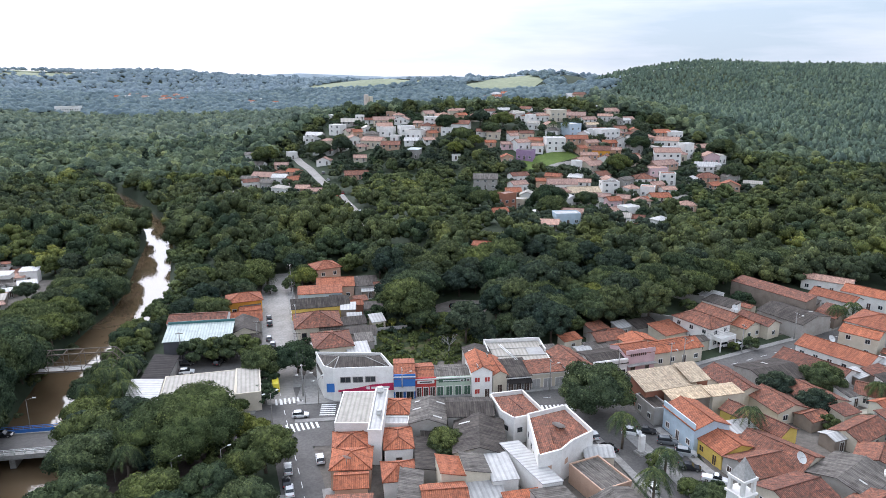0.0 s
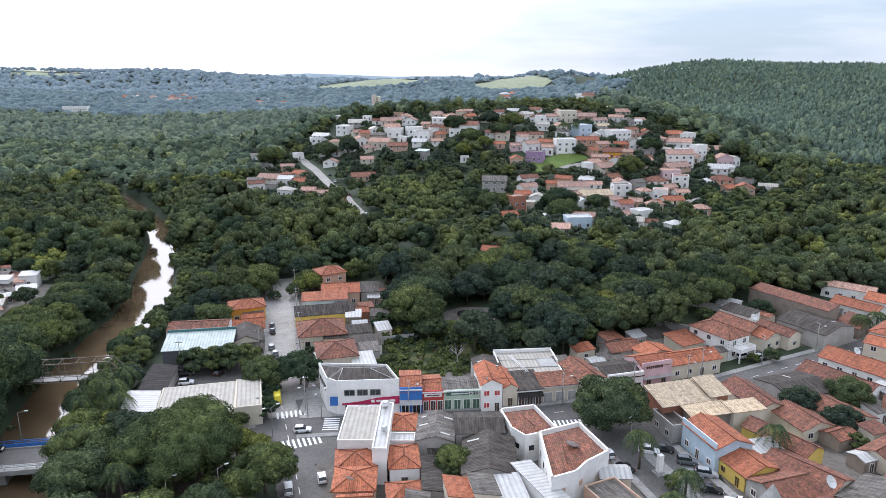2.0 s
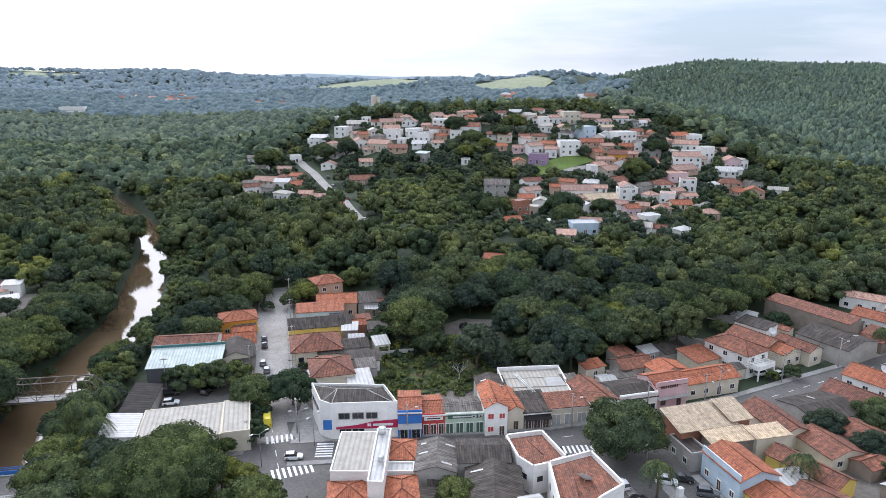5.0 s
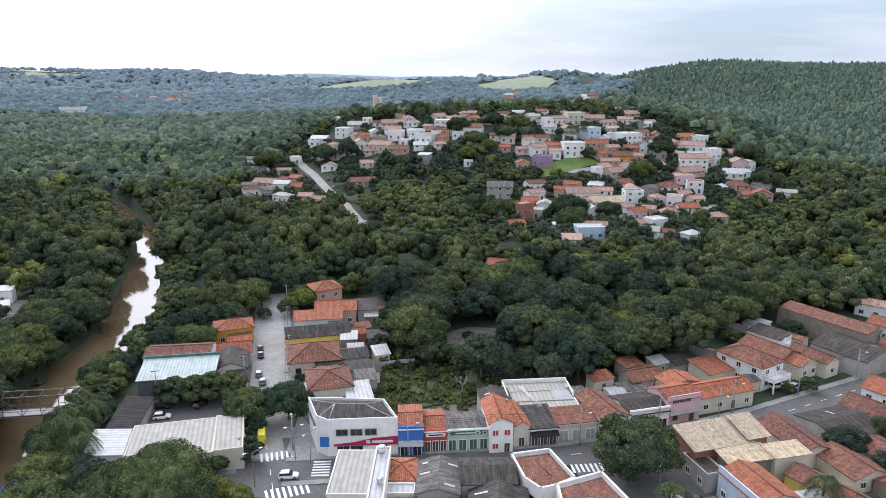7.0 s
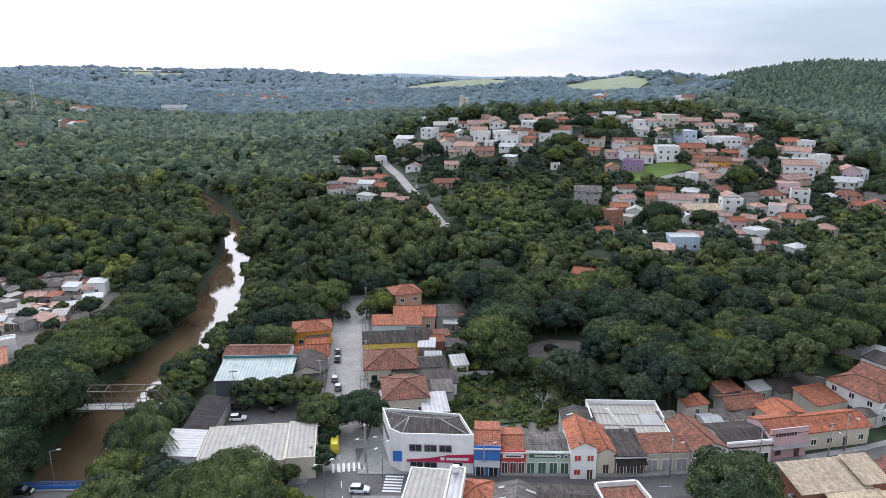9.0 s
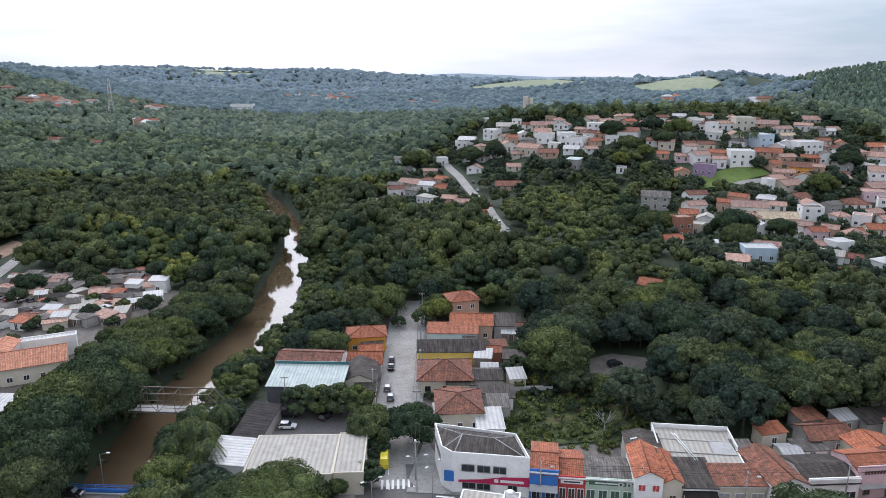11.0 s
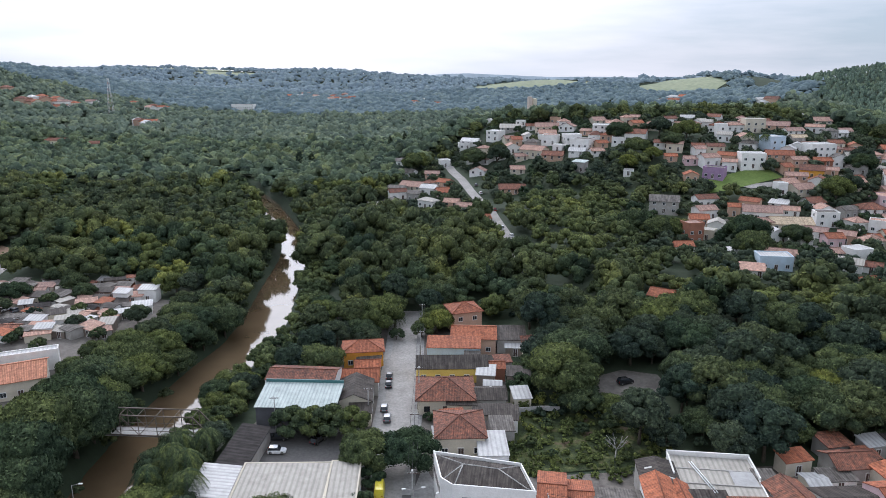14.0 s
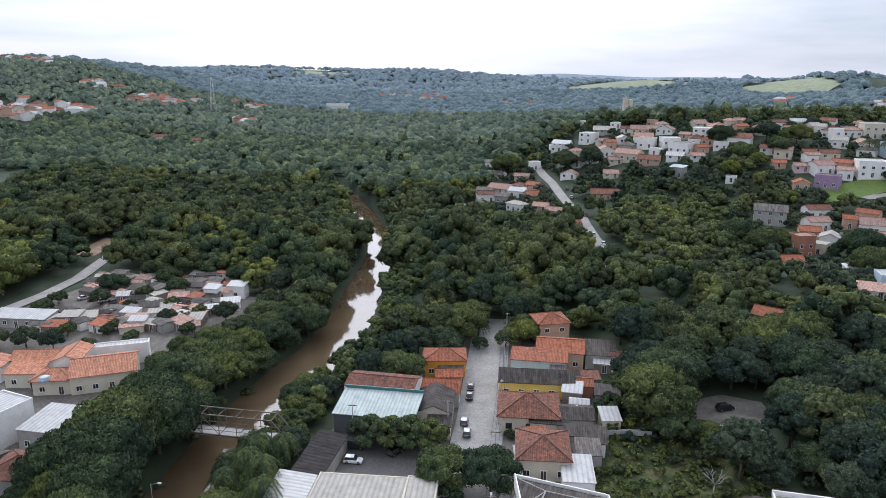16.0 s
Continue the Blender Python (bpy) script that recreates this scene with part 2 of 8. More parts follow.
TILE_L = mat_tile("light_orange_clay_tile", (0.60, 0.285, 0.18), (0.52, 0.24, 0.15), (0.36, 0.165, 0.105), 0.45)
TILE_P = mat_tile("faded_pink_tile", (0.50, 0.33, 0.265), (0.42, 0.265, 0.21), (0.26, 0.175, 0.15), 0.5)
TILE_S = mat_tile("straw_coloured_tile", (0.60, 0.50, 0.36), (0.54, 0.44, 0.31), (0.40, 0.31, 0.21), 0.45)
SHEET_G = mat_sheet("grey_fibre_cement_sheet", (0.082, 0.072, 0.063), (0.182, 0.164, 0.146), 0.5)
SHEET_D = mat_sheet("dark_fibre_cement_sheet", (0.038, 0.031, 0.027), (0.090, 0.077, 0.066), 0.5)
SHEET_W = mat_sheet("white_metal_sheet", (0.40, 0.392, 0.375), (0.50, 0.49, 0.475), 1.0, 0.5, 0.0, 0.7)
SHEET_C = mat_sheet("cream_metal_sheet", (0.335, 0.31, 0.268), (0.385, 0.358, 0.31), 1.0, 0.6, 0.0, 0.6)
SHEET_T = mat_sheet("galvanised_sheet", (0.34, 0.39, 0.37), (0.46, 0.51, 0.48), 0.8, 0.6, 0.0, 0.6)
SHEET_K = mat_sheet("blackened_ribbed_sheet", (0.018, 0.015, 0.014), (0.044, 0.038, 0.036), 1.1, 0.8, 0.0, 0.5)
TEAL, CONCRETE = mat_plain("teal_paint", (0.06, 0.16, 0.16)), mat_ground("concrete", [(0.3, (0.28, 0.27, 0.25)), (0.7, (0.40, 0.39, 0.37))], 0.4, 2.5)
GLASS, FRAMEW = mat_plain("dark_window_glass", (0.025, 0.03, 0.035), 0.12, 0, 0.6), mat_plain("white_window_frame", (0.65, 0.65, 0.63))
BRIDGE_STEEL = mat_plain("rusty_brown_steel", (0.13, 0.105, 0.085), 0.7, 0.2)
FRAMED, REDWOOD = mat_plain("dark_wood", (0.07, 0.045, 0.035), 0.6), mat_plain("red_shutter", (0.42, 0.05, 0.04), 0.6)
GREENW, STEEL = mat_plain("green_shutter", (0.06, 0.12, 0.08), 0.6), mat_plain("weathered_steel", (0.30, 0.28, 0.26), 0.55, 0.5)
ASPHALT = mat_ground("asphalt", [(0.3, (0.092, 0.087, 0.083)), (0.7, (0.140, 0.131, 0.123))], 0.12, 1.6, 0.85)
PAVERS = mat_ground("worn_block_paving", [(0.3, (0.24, 0.225, 0.205)), (0.7, (0.34, 0.32, 0.295))], 0.18, 1.5, 0.85, 0.5)
PAVEMENT = mat_ground("pavement_concrete", [(0.3, (0.22, 0.21, 0.20)), (0.7, (0.32, 0.31, 0.29))], 0.3, 1.4)
PLAZA = mat_ground("brown_plaza_paving", [(0.3, (0.06, 0.046, 0.04)), (0.7, (0.11, 0.088, 0.074))], 0.25, 1.8)
EARTH = mat_ground("bare_red_earth", [(0.3, (0.20, 0.13, 0.085)), (0.7, (0.32, 0.22, 0.15))], 0.2, 1.2)
GRASS = mat_ground("rough_grass", [(0.36, (0.020, 0.030, 0.012)), (0.5, (0.045, 0.060, 0.020)), (0.58, (0.085, 0.098, 0.032)), (0.66, (0.12, 0.085, 0.055))], 0.22, 1.5, 0.95, 0.8, 0.3)
PASTURE = mat_ground("pale_pasture", [(0.3, (0.19, 0.22, 0.135)), (0.7, (0.28, 0.30, 0.19))], 0.01, 0.12, 0.95, 0.4, 0.5)
LAWN = mat_ground("bright_grass", [(0.3, (0.09, 0.14, 0.03)), (0.7, (0.15, 0.20, 0.05))], 0.12, 1.0, 0.95, 0.6, 0.2)
YARD = mat_ground("soiled_yard_concrete", [(0.3, (0.095, 0.083, 0.072)), (0.7, (0.19, 0.17, 0.148))], 0.25, 1.2)
LAND = mat_ground("scrub_and_meadow", [(0.40, (0.030, 0.044, 0.024)), (0.58, (0.044, 0.060, 0.032)), (0.66, (0.10, 0.12, 0.055)), (0.76, (0.17, 0.18, 0.085))], 0.0035, 0.09, 0.95, 0.6, 1.0)
SKYLIGHT = mat_plain("pale_skylight_sheet", (0.46, 0.45, 0.42), 0.5)
PAINTW = mat_plain("road_marking", (0.70, 0.70, 0.68), 0.7)
BARK = mat_ground("bark", [(0.3, (0.07, 0.055, 0.04)), (0.7, (0.14, 0.115, 0.09))], 1.0, 5.0)
LEAF_A = mat_leaf("broad_leaves", (0.053, 0.066, 0.035), (0.092, 0.113, 0.058), (0.138, 0.164, 0.081))
LEAF_B = mat_leaf("dark_leaves", (0.042, 0.052, 0.037), (0.072, 0.090, 0.060), (0.108, 0.131, 0.084))
LEAF_C = mat_leaf("light_leaves", (0.072, 0.082, 0.034), (0.124, 0.142, 0.056), (0.186, 0.206, 0.078))
LEAF_E = mat_leaf("eucalyptus_leaves", (0.129, 0.158, 0.119), (0.196, 0.240, 0.172), (0.274, 0.324, 0.224), uneven=0.55)
# Distance haze is painted into these leaf colours, bluer and paler farther out.
LEAF_M = mat_leaf("hazed_hillside_leaves", (0.050, 0.067, 0.067), (0.086, 0.116, 0.110), (0.129, 0.168, 0.154))
# A low uneven flattens leaf contrast the way haze does.
LEAF_N = mat_leaf("hazed_valley_leaves", (0.087, 0.113, 0.126), (0.124, 0.162, 0.172), (0.167, 0.211, 0.215), uneven=0.6)
LEAF_G = mat_leaf("hazed_distant_leaves", (0.154, 0.197, 0.214), (0.188, 0.240, 0.252), (0.226, 0.276, 0.277), uneven=0.35)
LEAF_F = mat_leaf("hazed_far_leaves", (0.208, 0.259, 0.295), (0.245, 0.305, 0.335), (0.282, 0.335, 0.352), uneven=0.25)
POOLW, TYRE = mat_plain("pool_water", (0.10, 0.42, 0.62), 0.1), mat_plain("black_rubber", (0.02, 0.02, 0.02), 0.8)
CRIMSON, DISH = mat_plain("crimson_sign", (0.42, 0.02, 0.08), 0.4), mat_plain("dish_grey", (0.55, 0.55, 0.53), 0.5)


def mat_water():
    m, n, l, b = mat_base("muddy_river_water", 0.06, 0, 0.5)
    co = n.new("ShaderNodeTexCoord").outputs["Object"]
    t, r = add_noise(n, l, 0.05, co, 4), add_noise(n, l, 0.9, co, 3)
    l.new(add_ramp(n, l, t.outputs["Fac"], [(0.3, (0.085, 0.058, 0.032)), (0.7, (0.12, 0.085, 0.05))]).outputs["Color"], b.inputs["Base Color"])
    add_bump(n, l, b, r.outputs["Fac"], 0.06, 0.1)
    return m


WATER = mat_water()


# ---- mesh helpers ----
def mesh_of(name, verts, faces, mat=None, uvs=None, smooth=False):
    me = bpy.data.meshes.new(name)
    me.from_pydata([tuple(v) for v in verts], [], faces)
    if mat:
        me.materials.append(mat)
    if uvs is not None:
        lay = me.uv_layers.new(name="UVMap")
        lay.data.foreach_set("uv", np.asarray(uvs, np.float32).ravel())
    if smooth:
        me.polygons.foreach_set("use_smooth", [True] * len(me.polygons))
    me.update()
    return me


def big_mesh(name, verts, quads, tris, mats, smooth=False):
    """A large mesh straight from arrays: quads first, then triangles."""
    me = bpy.data.meshes.new(name)
    nq, nt = len(quads), len(tris)
    me.vertices.add(len(verts))
    me.vertices.foreach_set("co", np.asarray(verts, np.float32).ravel())
    me.loops.add(4 * nq + 3 * nt)
    me.loops.foreach_set("vertex_index", np.concatenate([np.asarray(quads, np.int32).ravel(), np.asarray(tris, np.int32).ravel()]).astype(np.int32))
    me.polygons.add(nq + nt)
    me.polygons.foreach_set("loop_start", np.concatenate([np.arange(nq) * 4, 4 * nq + np.arange(nt) * 3]).astype(np.int32))
    me.materials.append(mats)
    if smooth:
        me.polygons.foreach_set("use_smooth", np.ones(nq + nt, bool))
    me.update(calc_edges=True)
    return me


def child(name, me, parent, m=None, label=""):
    ob = new(name, me)
    ob.parent = parent
    if m is not None:
        ob.matrix_basis = m
    return tagged(ob, label)


def box_data(x0, x1, y0, y1, z0, z1):
    v = [(x0, y0, z0), (x1, y0, z0), (x1, y1, z0), (x0, y1, z0), (x0, y0, z1), (x1, y0, z1), (x1, y1, z1), (x0, y1, z1)]
    return v, [(3, 2, 1, 0), (4, 5, 6, 7), (0, 1, 5, 4), (1, 2, 6, 5), (2, 3, 7, 6), (3, 0, 4, 7)]


def boxes_mesh(name, boxes, mat):
    vs, fs = [], []
    for bx in boxes:
        v, f = box_data(*bx)
        fs += [tuple(i + len(vs) for i in q) for q in f]
        vs += v
    return mesh_of(name, vs, fs, mat)


def tube_data(p, q, r0, r1, n=8):
    p, q = Vector(p), Vector(q)
    a = (q - p).normalized()
    u = a.orthogonal().normalized()
    w = a.cross(u)
    v = [tuple(c + (u * math.cos(k * 2 * math.pi / n) + w * math.sin(k * 2 * math.pi / n)) * r) for c, r in ((p, r0), (q, r1)) for k in range(n)]
    f = [(k, (k + 1) % n, n + (k + 1) % n, n + k) for k in range(n)]
    return v, f + [tuple(range(n - 1, -1, -1)), tuple(range(n, 2 * n))]


def tubes_mesh(name, tubes, mat, n=8, smooth=True):
    vs, fs = [], []
    for p, q, r0, r1 in tubes:
        v, f = tube_data(p, q, r0, r1, n)
        fs += [tuple(i + len(vs) for i in g) for g in f]
        vs += v
    return mesh_of(name, vs, fs, mat, None, smooth)


# ---- the lie of the land ----
NEAR_HILLS = [(60, 600, 110, 32.8), (20, 500, 60, 9.8), (150, 520, 70, 9.1), (110, 460, 50, 5.0), (60, 280, 35, 7.8), (-10, 340, 40, 6.9),
              (250, 640, 100, 12.9), (220, 420, 70, 2.4), (110, 320, 50, 5.1), (-50, 575, 55, 11.0), (-80, 930, 150, 6.2), (-85, 595, 40, 8.0), (195, 615, 60, 7.0)]
FAR_HILLS = [(430, 1050, 150, 33.0), (640, 1020, 180, 28.0), (900, 950, 220, 54.0), (330, 1100, 80, 9.0), (-900, 1110, 100, 11.0), (480, 780, 120, 20.0), (390, 640, 90, 11.0), (-1100, 920, 220, 52.0), (-820, 850, 180, 22.9),
             (-800, 680, 130, 14.1), (-1350, 1000, 250, 33.0), (-900, 1250, 220, 22.9), (110, 1130, 200, 13.9), (50, 1650, 350, 20.7), (-80, 1610, 100, 13.0), (150, 1560, 110, 9.0)]
RIDGES = [(-1150, 2000, 300, 52), (-690, 2050, 160, 32), (-380, 1950, 170, 20), (-1900, 2200, 400, 55), (1500, 2500, 500, 45), (-60, 1760, 220, 10), (310, 1500, 100, 34), (400, 1085, 90, 11)]
RIVER_LINE = [(-50, 0), (-62, 60), (-70, 100), (-80, 130), (-89, 157), (-95, 185), (-98, 217), (-98.5, 240), (-104, 265), (-113, 297), (-128, 348), (-151, 392), (-200, 466), (-255, 520), (-340, 560)]



def eased(pts, k=4):
    """A smooth curve through plan points."""
    out = []
    for i in range(len(pts) - 1):
        p0, p1, p2, p3 = (np.array(pts[min(max(i + d, 0), len(pts) - 1)], float) for d in (-1, 0, 1, 2))
        for j in range(k):
            t = j / k
            out.append(tuple(0.5 * (2 * p1 + (p2 - p0) * t + (2 * p0 - 5 * p1 + 4 * p2 - p3) * t * t + (3 * p1 - p0 - 3 * p2 + p3) * t ** 3)))
    return out + [pts[-1]]


RIVER = eased(RIVER_LINE)


def line_distance(x, y, pts):
    d = np.full(np.shape(x), 1e9)
    for (ax, ay), (bx, by) in zip(pts, pts[1:]):
        ux, uy = bx - ax, by - ay
        t = np.clip(((x - ax) * ux + (y - ay) * uy) / (ux * ux + uy * uy), 0, 1)
        d = np.minimum(d, np.hypot(x - ax - t * ux, y - ay - t * uy))
    return d


def land(x, y):
    x, y = np.asarray(x, float), np.asarray(y, float)
    h = np.zeros(np.shape(x))
    for cx, cy, s, a in NEAR_HILLS + FAR_HILLS + RIDGES:
        h = h + a * np.exp(-((x - cx) ** 2 + (y - cy) ** 2) / (2 * s * s))
    town = np.clip((215 + 85 * np.clip((-8 - x) / 16, 0, 1) * np.clip((x + 80) / 15, 0, 1) - y + 0.25 * (x - 60).clip(0, 200)) / 40, 0, 1)
    h = h * (1 - town) - 0.12
    bank = np.clip((line_distance(x, y, RIVER) - np.interp(y, [220, 330], [6.6, 4.2])) / 5.0, 0, 1)
    bank = bank * bank * (3 - 2 * bank)
    far = np.clip((np.hypot(x, y) - 1900) / 2700, 0, 1)
    return bank * h + (1 - bank) * -6.0 - 24 * far * far


def spread(n, fine, reach_lo, reach_hi, centre):
    """Coordinates fine near the centre and coarse far out."""
    k = math.asinh(reach_hi / fine)
    j = -math.asinh(-reach_lo / fine)
    return centre + fine * np.sinh(np.linspace(j, k, n))


gx = np.unique(np.concatenate([spread(220, 160.0, -4600, 4200, -20.0), np.arange(-345, -42, 2.4)]))
gy = np.unique(np.concatenate([spread(220, 190.0, -560, 4620, 190.0), np.arange(40, 575, 3.0)]))
GX, GY = np.meshgrid(gx, gy)
GZ = land(GX, GY)
nx, ny = len(gx), len(gy)
idx = np.arange(nx * ny).reshape(ny, nx)
gq = np.stack([idx[:-1, :-1], idx[:-1, 1:], idx[1:, 1:], idx[1:, :-1]], -1).reshape(-1, 4)
ground = new("ground", big_mesh("ground", np.stack([GX, GY, GZ], -1).reshape(-1, 3), gq, np.zeros((0, 3), int), LAND, True))
tagged(ground, "rolling green land with meadow and scrub between the trees", "ground", kind="structure")


def ribbon(name, pts, width, lift, mat, label, category, step=5.0, thick=0.0, z=None, sides=None):
    """A strip along a line of plan points, draped on the land or level at z."""
    dense = []
    for (ax, ay), (bx, by) in zip(pts, pts[1:]):
        k = max(1, int(math.hypot(bx - ax, by - ay) / step))
        dense += [(ax + (bx - ax) * i / k, ay + (by - ay) * i / k) for i in range(k)]
    dense.append(pts[-1])
    lo, hi = sides if sides else (-width / 2, width / 2)
    vs, fs = [], []
    for i, (x, y) in enumerate(dense):
        a, b = dense[max(0, i - 1)], dense[min(len(dense) - 1, i + 1)]
        t = Vector((b[0] - a[0], b[1] - a[1])).normalized()
        for s in (lo, hi):
            px, py = x + t.y * s, y - t.x * s
            h = (float(land(px, py)) if z is None else z) + lift
            vs += [(px, py, h), (px, py, h - thick)]
        if i:
            o = 4 * i
            fs.append((o - 4, o - 2, o + 2, o))
            if thick:
                fs += [(o - 3, o - 4, o, o + 1), (o - 2, o - 1, o + 3, o + 2)]
    return tagged(new(name, mesh_of(name, vs, fs, mat)), label, category, kind="structure")


water = ribbon("water", RIVER, 21, -3.6, WATER, "muddy brown river with smooth reflecting surface", "river", 8.0, z=0)

STREET_A = [(-12, 75), (-22.3, 121), (-35.3, 166), (-41.5, 202.6), (-45.2, 219), (-49.2, 239), (-53.3, 258.5), (-55, 268)]
STREET_B = [(-29, 153.5), (-10, 155.3), (10, 156.5), (28, 158.2), (42, 161), (56, 165), (79, 173.5), (100, 183.5), (128, 196.5), (165, 214), (230, 250)]
STREET_C = [(44.0, 160), (46.5, 141), (52.5, 118), (59, 92), (63, 75)]
STREET_D = [(-190, 132), (-130, 137), (-100, 140.5), (-67, 144.5), (-38, 150.2)]
street_a = ribbon("road", STREET_A, 7.0, 0.14, PAVERS, "long straight street of worn grey paving blocks", "street", z=0)
street_a_asphalt = ribbon("road", [(-12, 75), (-22.3, 121), (-33.2, 158.5)], 8.4, 0.148, ASPHALT, "asphalt street between shops", "street", z=0)
street_b = ribbon("road", STREET_B, 7.4, 0.156, ASPHALT, "grey asphalt main street past the shops", "street", z=0)
street_c = ribbon("road", STREET_C, 13.5, 0.164, ASPHALT, "wide asphalt street with parked cars", "street", z=0)
street_d = ribbon("road", [(-190, 132), (-130, 137), (-102, 140.2)], 8.4, 0.17, ASPHALT, "asphalt street to the bridge", "street", z=0)
street_e = ribbon("road", [(-72, 144), (-38, 150.2), (-27, 153.6)], 8.4, 0.17, ASPHALT, "asphalt street from the bridge", "street", z=0)
for line, w, lo, hi in ((STREET_A, 7.0, 3.5, 5.8), (STREET_A, 7.0, -5.4, -3.5), (STREET_B, 7.4, 3.7, 5.2), (STREET_B, 7.4, -5.4, -3.7)):
    skip = [p for p in line if not 148 < p[1] < 160 or line is STREET_B]
    runs = [skip] if line is STREET_B else [[p for p in skip if p[1] < 150], [(-35.3, 166)] + [p for p in skip if p[1] > 170]]
    if line is STREET_B and lo > 0:
        runs = [[p for p in line if p[0] < 35], [p for p in line if p[0] > 60]]
    for r in runs:
        ribbon("pavement", r, 2, 0.30, PAVEMENT, "raised concrete pavement along the street", "pavement", thick=0.4, z=0, sides=(lo, hi))
ribbon("pavement", [(46.5, 141), (52.5, 118), (58, 95)], 2, 0.32, PAVEMENT, "raised planted strip along the parking street", "pavement", thick=0.4, z=0, sides=(-1.6, 1.4))
ribbon("pavement", STREET_C[1:], 2, 0.30, PAVEMENT, "raised concrete pavement along the street", "pavement", thick=0.4, z=0, sides=(6.75, 8.6))
ribbon("pavement", STREET_C[1:], 2, 0.30, PAVEMENT, "raised concrete pavement along the street", "pavement", thick=0.4, z=0, sides=(-8.6, -6.75))
HILL_ROAD = [(-22, 312), (-27, 332), (-35, 364), (-44, 400), (-59, 437), (-70, 466), (-79, 485), (-89, 512), (-96, 550)]
ribbon("road", HILL_ROAD, 4.8, 0.35, PAVERS, "pale paved road climbing the hill", "road")
LEFT_ROAD = [(-214, 205), (-212, 222), (-213, 242), (-217, 262), (-232, 297), (-245, 326), (-256, 352), (-262, 380)]
ribbon("road", LEFT_ROAD, 5.4, 0.35, PAVERS, "pale country road between trees", "road")
ribbon("road", [(62, 440), (84, 428), (112, 436), (150, 455)], 5, 0.4, PAVERS, "pale lane between hillside houses", "road")
ribbon("ground", [(58, 426), (70, 430), (82, 437), (98, 446)], 15, 0.5, LAWN, "bright green mown slope between houses", "grass")
ribbon("road", [(56, 330), (80, 345), (112, 352), (150, 380)], 5, 0.4, PAVERS, "pale lane between hillside houses", "road")


def field(cx, cy, rx, ry, mat, label):
    """An open field draped on the land."""
    vs, fs = [(cx, cy, float(land(cx, cy)) + 1.2)], []
    n, rings = 28, 7
    for k in range(1, rings + 1):
        for i in range(n):
            a = i * 2 * math.pi / n
            q = k / rings * (1 + 0.18 * math.sin(2 * a + cx) + 0.1 * math.sin(5 * a + cy))
            x, y = cx + rx * q * math.cos(a), cy + ry * q * math.sin(a)
            vs.append((x, y, float(land(x, y)) + 1.2))
    fs += [(0, 1 + i, 1 + (i + 1) % n) for i in range(n)]
    for k in range(rings - 1):
        o = 1 + k * n
        fs += [(o + i, o + n + i, o + n + (i + 1) % n, o + (i + 1) % n) for i in range(n)]
    return tagged(new("ground", mesh_of("field", vs, fs, mat, None, True)), label, "field", kind="structure")


FIELDS = [(-110, 1560, 120, 90), (-10, 1740, 150, 110), (170, 1420, 75, 130), (250, 1640, 90, 70), (-1150, 2000, 170, 90), (-960, 1900, 90, 60), (-470, 640, 46, 14), (-330, 470, 34, 12), (-395, 585, 22, 14)]
for fx, fy, rx, ry in FIELDS:
    field(fx, fy, rx, ry, PASTURE if fy > 1000 else LAWN, "pale green pasture on a far slope" if fy > 1000 else "green meadow clearing among trees")


def patch(name, pts, z, mat, label, category):
    """A level piece of ground; z None drapes it on the land."""
    vs = [(x, y, (float(land(x, y)) + 0.3) if z is None else z) for x, y in pts]
    return tagged(new(name, mesh_of(name, vs, [tuple(range(len(vs)))], mat)), label, category, kind="structure")


patch("pavement", [(-30, 161.5), (-27.6, 158.6), (-22, 157.8), (-20, 160.4), (-30, 178)], 0.24, PAVEMENT, "concrete corner pavement beside the bank", "pavement")
patch("pavement", [(-42, 152), (-38.6, 153.2), (-39.2, 164), (-45, 163)], 0.24, PAVEMENT, "concrete corner pavement beside a shop", "pavement")
patch("ground", [(-72, 103), (-28, 103), (-39.5, 147), (-72, 142)], 0.10, PLAZA, "shaded brown paved square with paths", "square")
patch("pavement", [(-65, 167), (-42, 172), (-48, 194), (-70, 188)], 0.09, ASPHALT, "grey asphalt car park behind a shop", "car park")
patch("ground", [(-24, 104), (34, 104), (44, 112), (37, 150), (-22, 149)], 0.07, YARD, "soiled concrete yards between buildings", "yard")
patch("ground", [(58, 96), (120, 96), (140, 190), (60, 160)], 0.07, YARD, "soiled concrete yards between houses", "yard")
patch("ground", [(-25, 160.4), (140, 206), (150, 228), (60, 196), (20, 186), (-14, 176), (-33, 178)], 0.06, YARD, "soiled concrete yards behind the shops", "yard")
patch("ground", [(-34, 178), (-14, 176), (-15, 204), (-22, 250), (-48, 262)], 0.05, YARD, "soiled yards beside the street houses", "yard")
patch("ground", [(-72, 187), (-41, 186), (-48, 218), (-57, 262), (-63, 262), (-62, 232), (-72, 208)], 0.04, YARD, "soiled yards beside the street houses", "yard")
patch("road", [(-46, 138), (-18, 138), (-14, 172), (-44, 176)], 0.11, ASPHALT, "asphalt crossroads beside the bank", "street")
patch("road", [(33, 136), (60, 140), (62, 170), (28, 163)], 0.115, ASPHALT, "asphalt crossroads by the parking street", "street")
patch("ground", [(-13, 177), (18, 187), (20, 205), (2, 214), (-16, 214)], 0.12, GRASS, "rough grass bank by a stream bed", "grass")
patch("ground", [(4, 213), (12, 211), (20, 213), (23, 221), (21, 228), (12, 230), (6, 226)], None, YARD, "soiled grey earth parking place under trees", "earth")
patch("ground", [(-215, 150), (-128, 140), (-124, 225), (-130, 262), (-205, 272)], 0.05, YARD, "soiled earth and concrete between shacks", "yard")
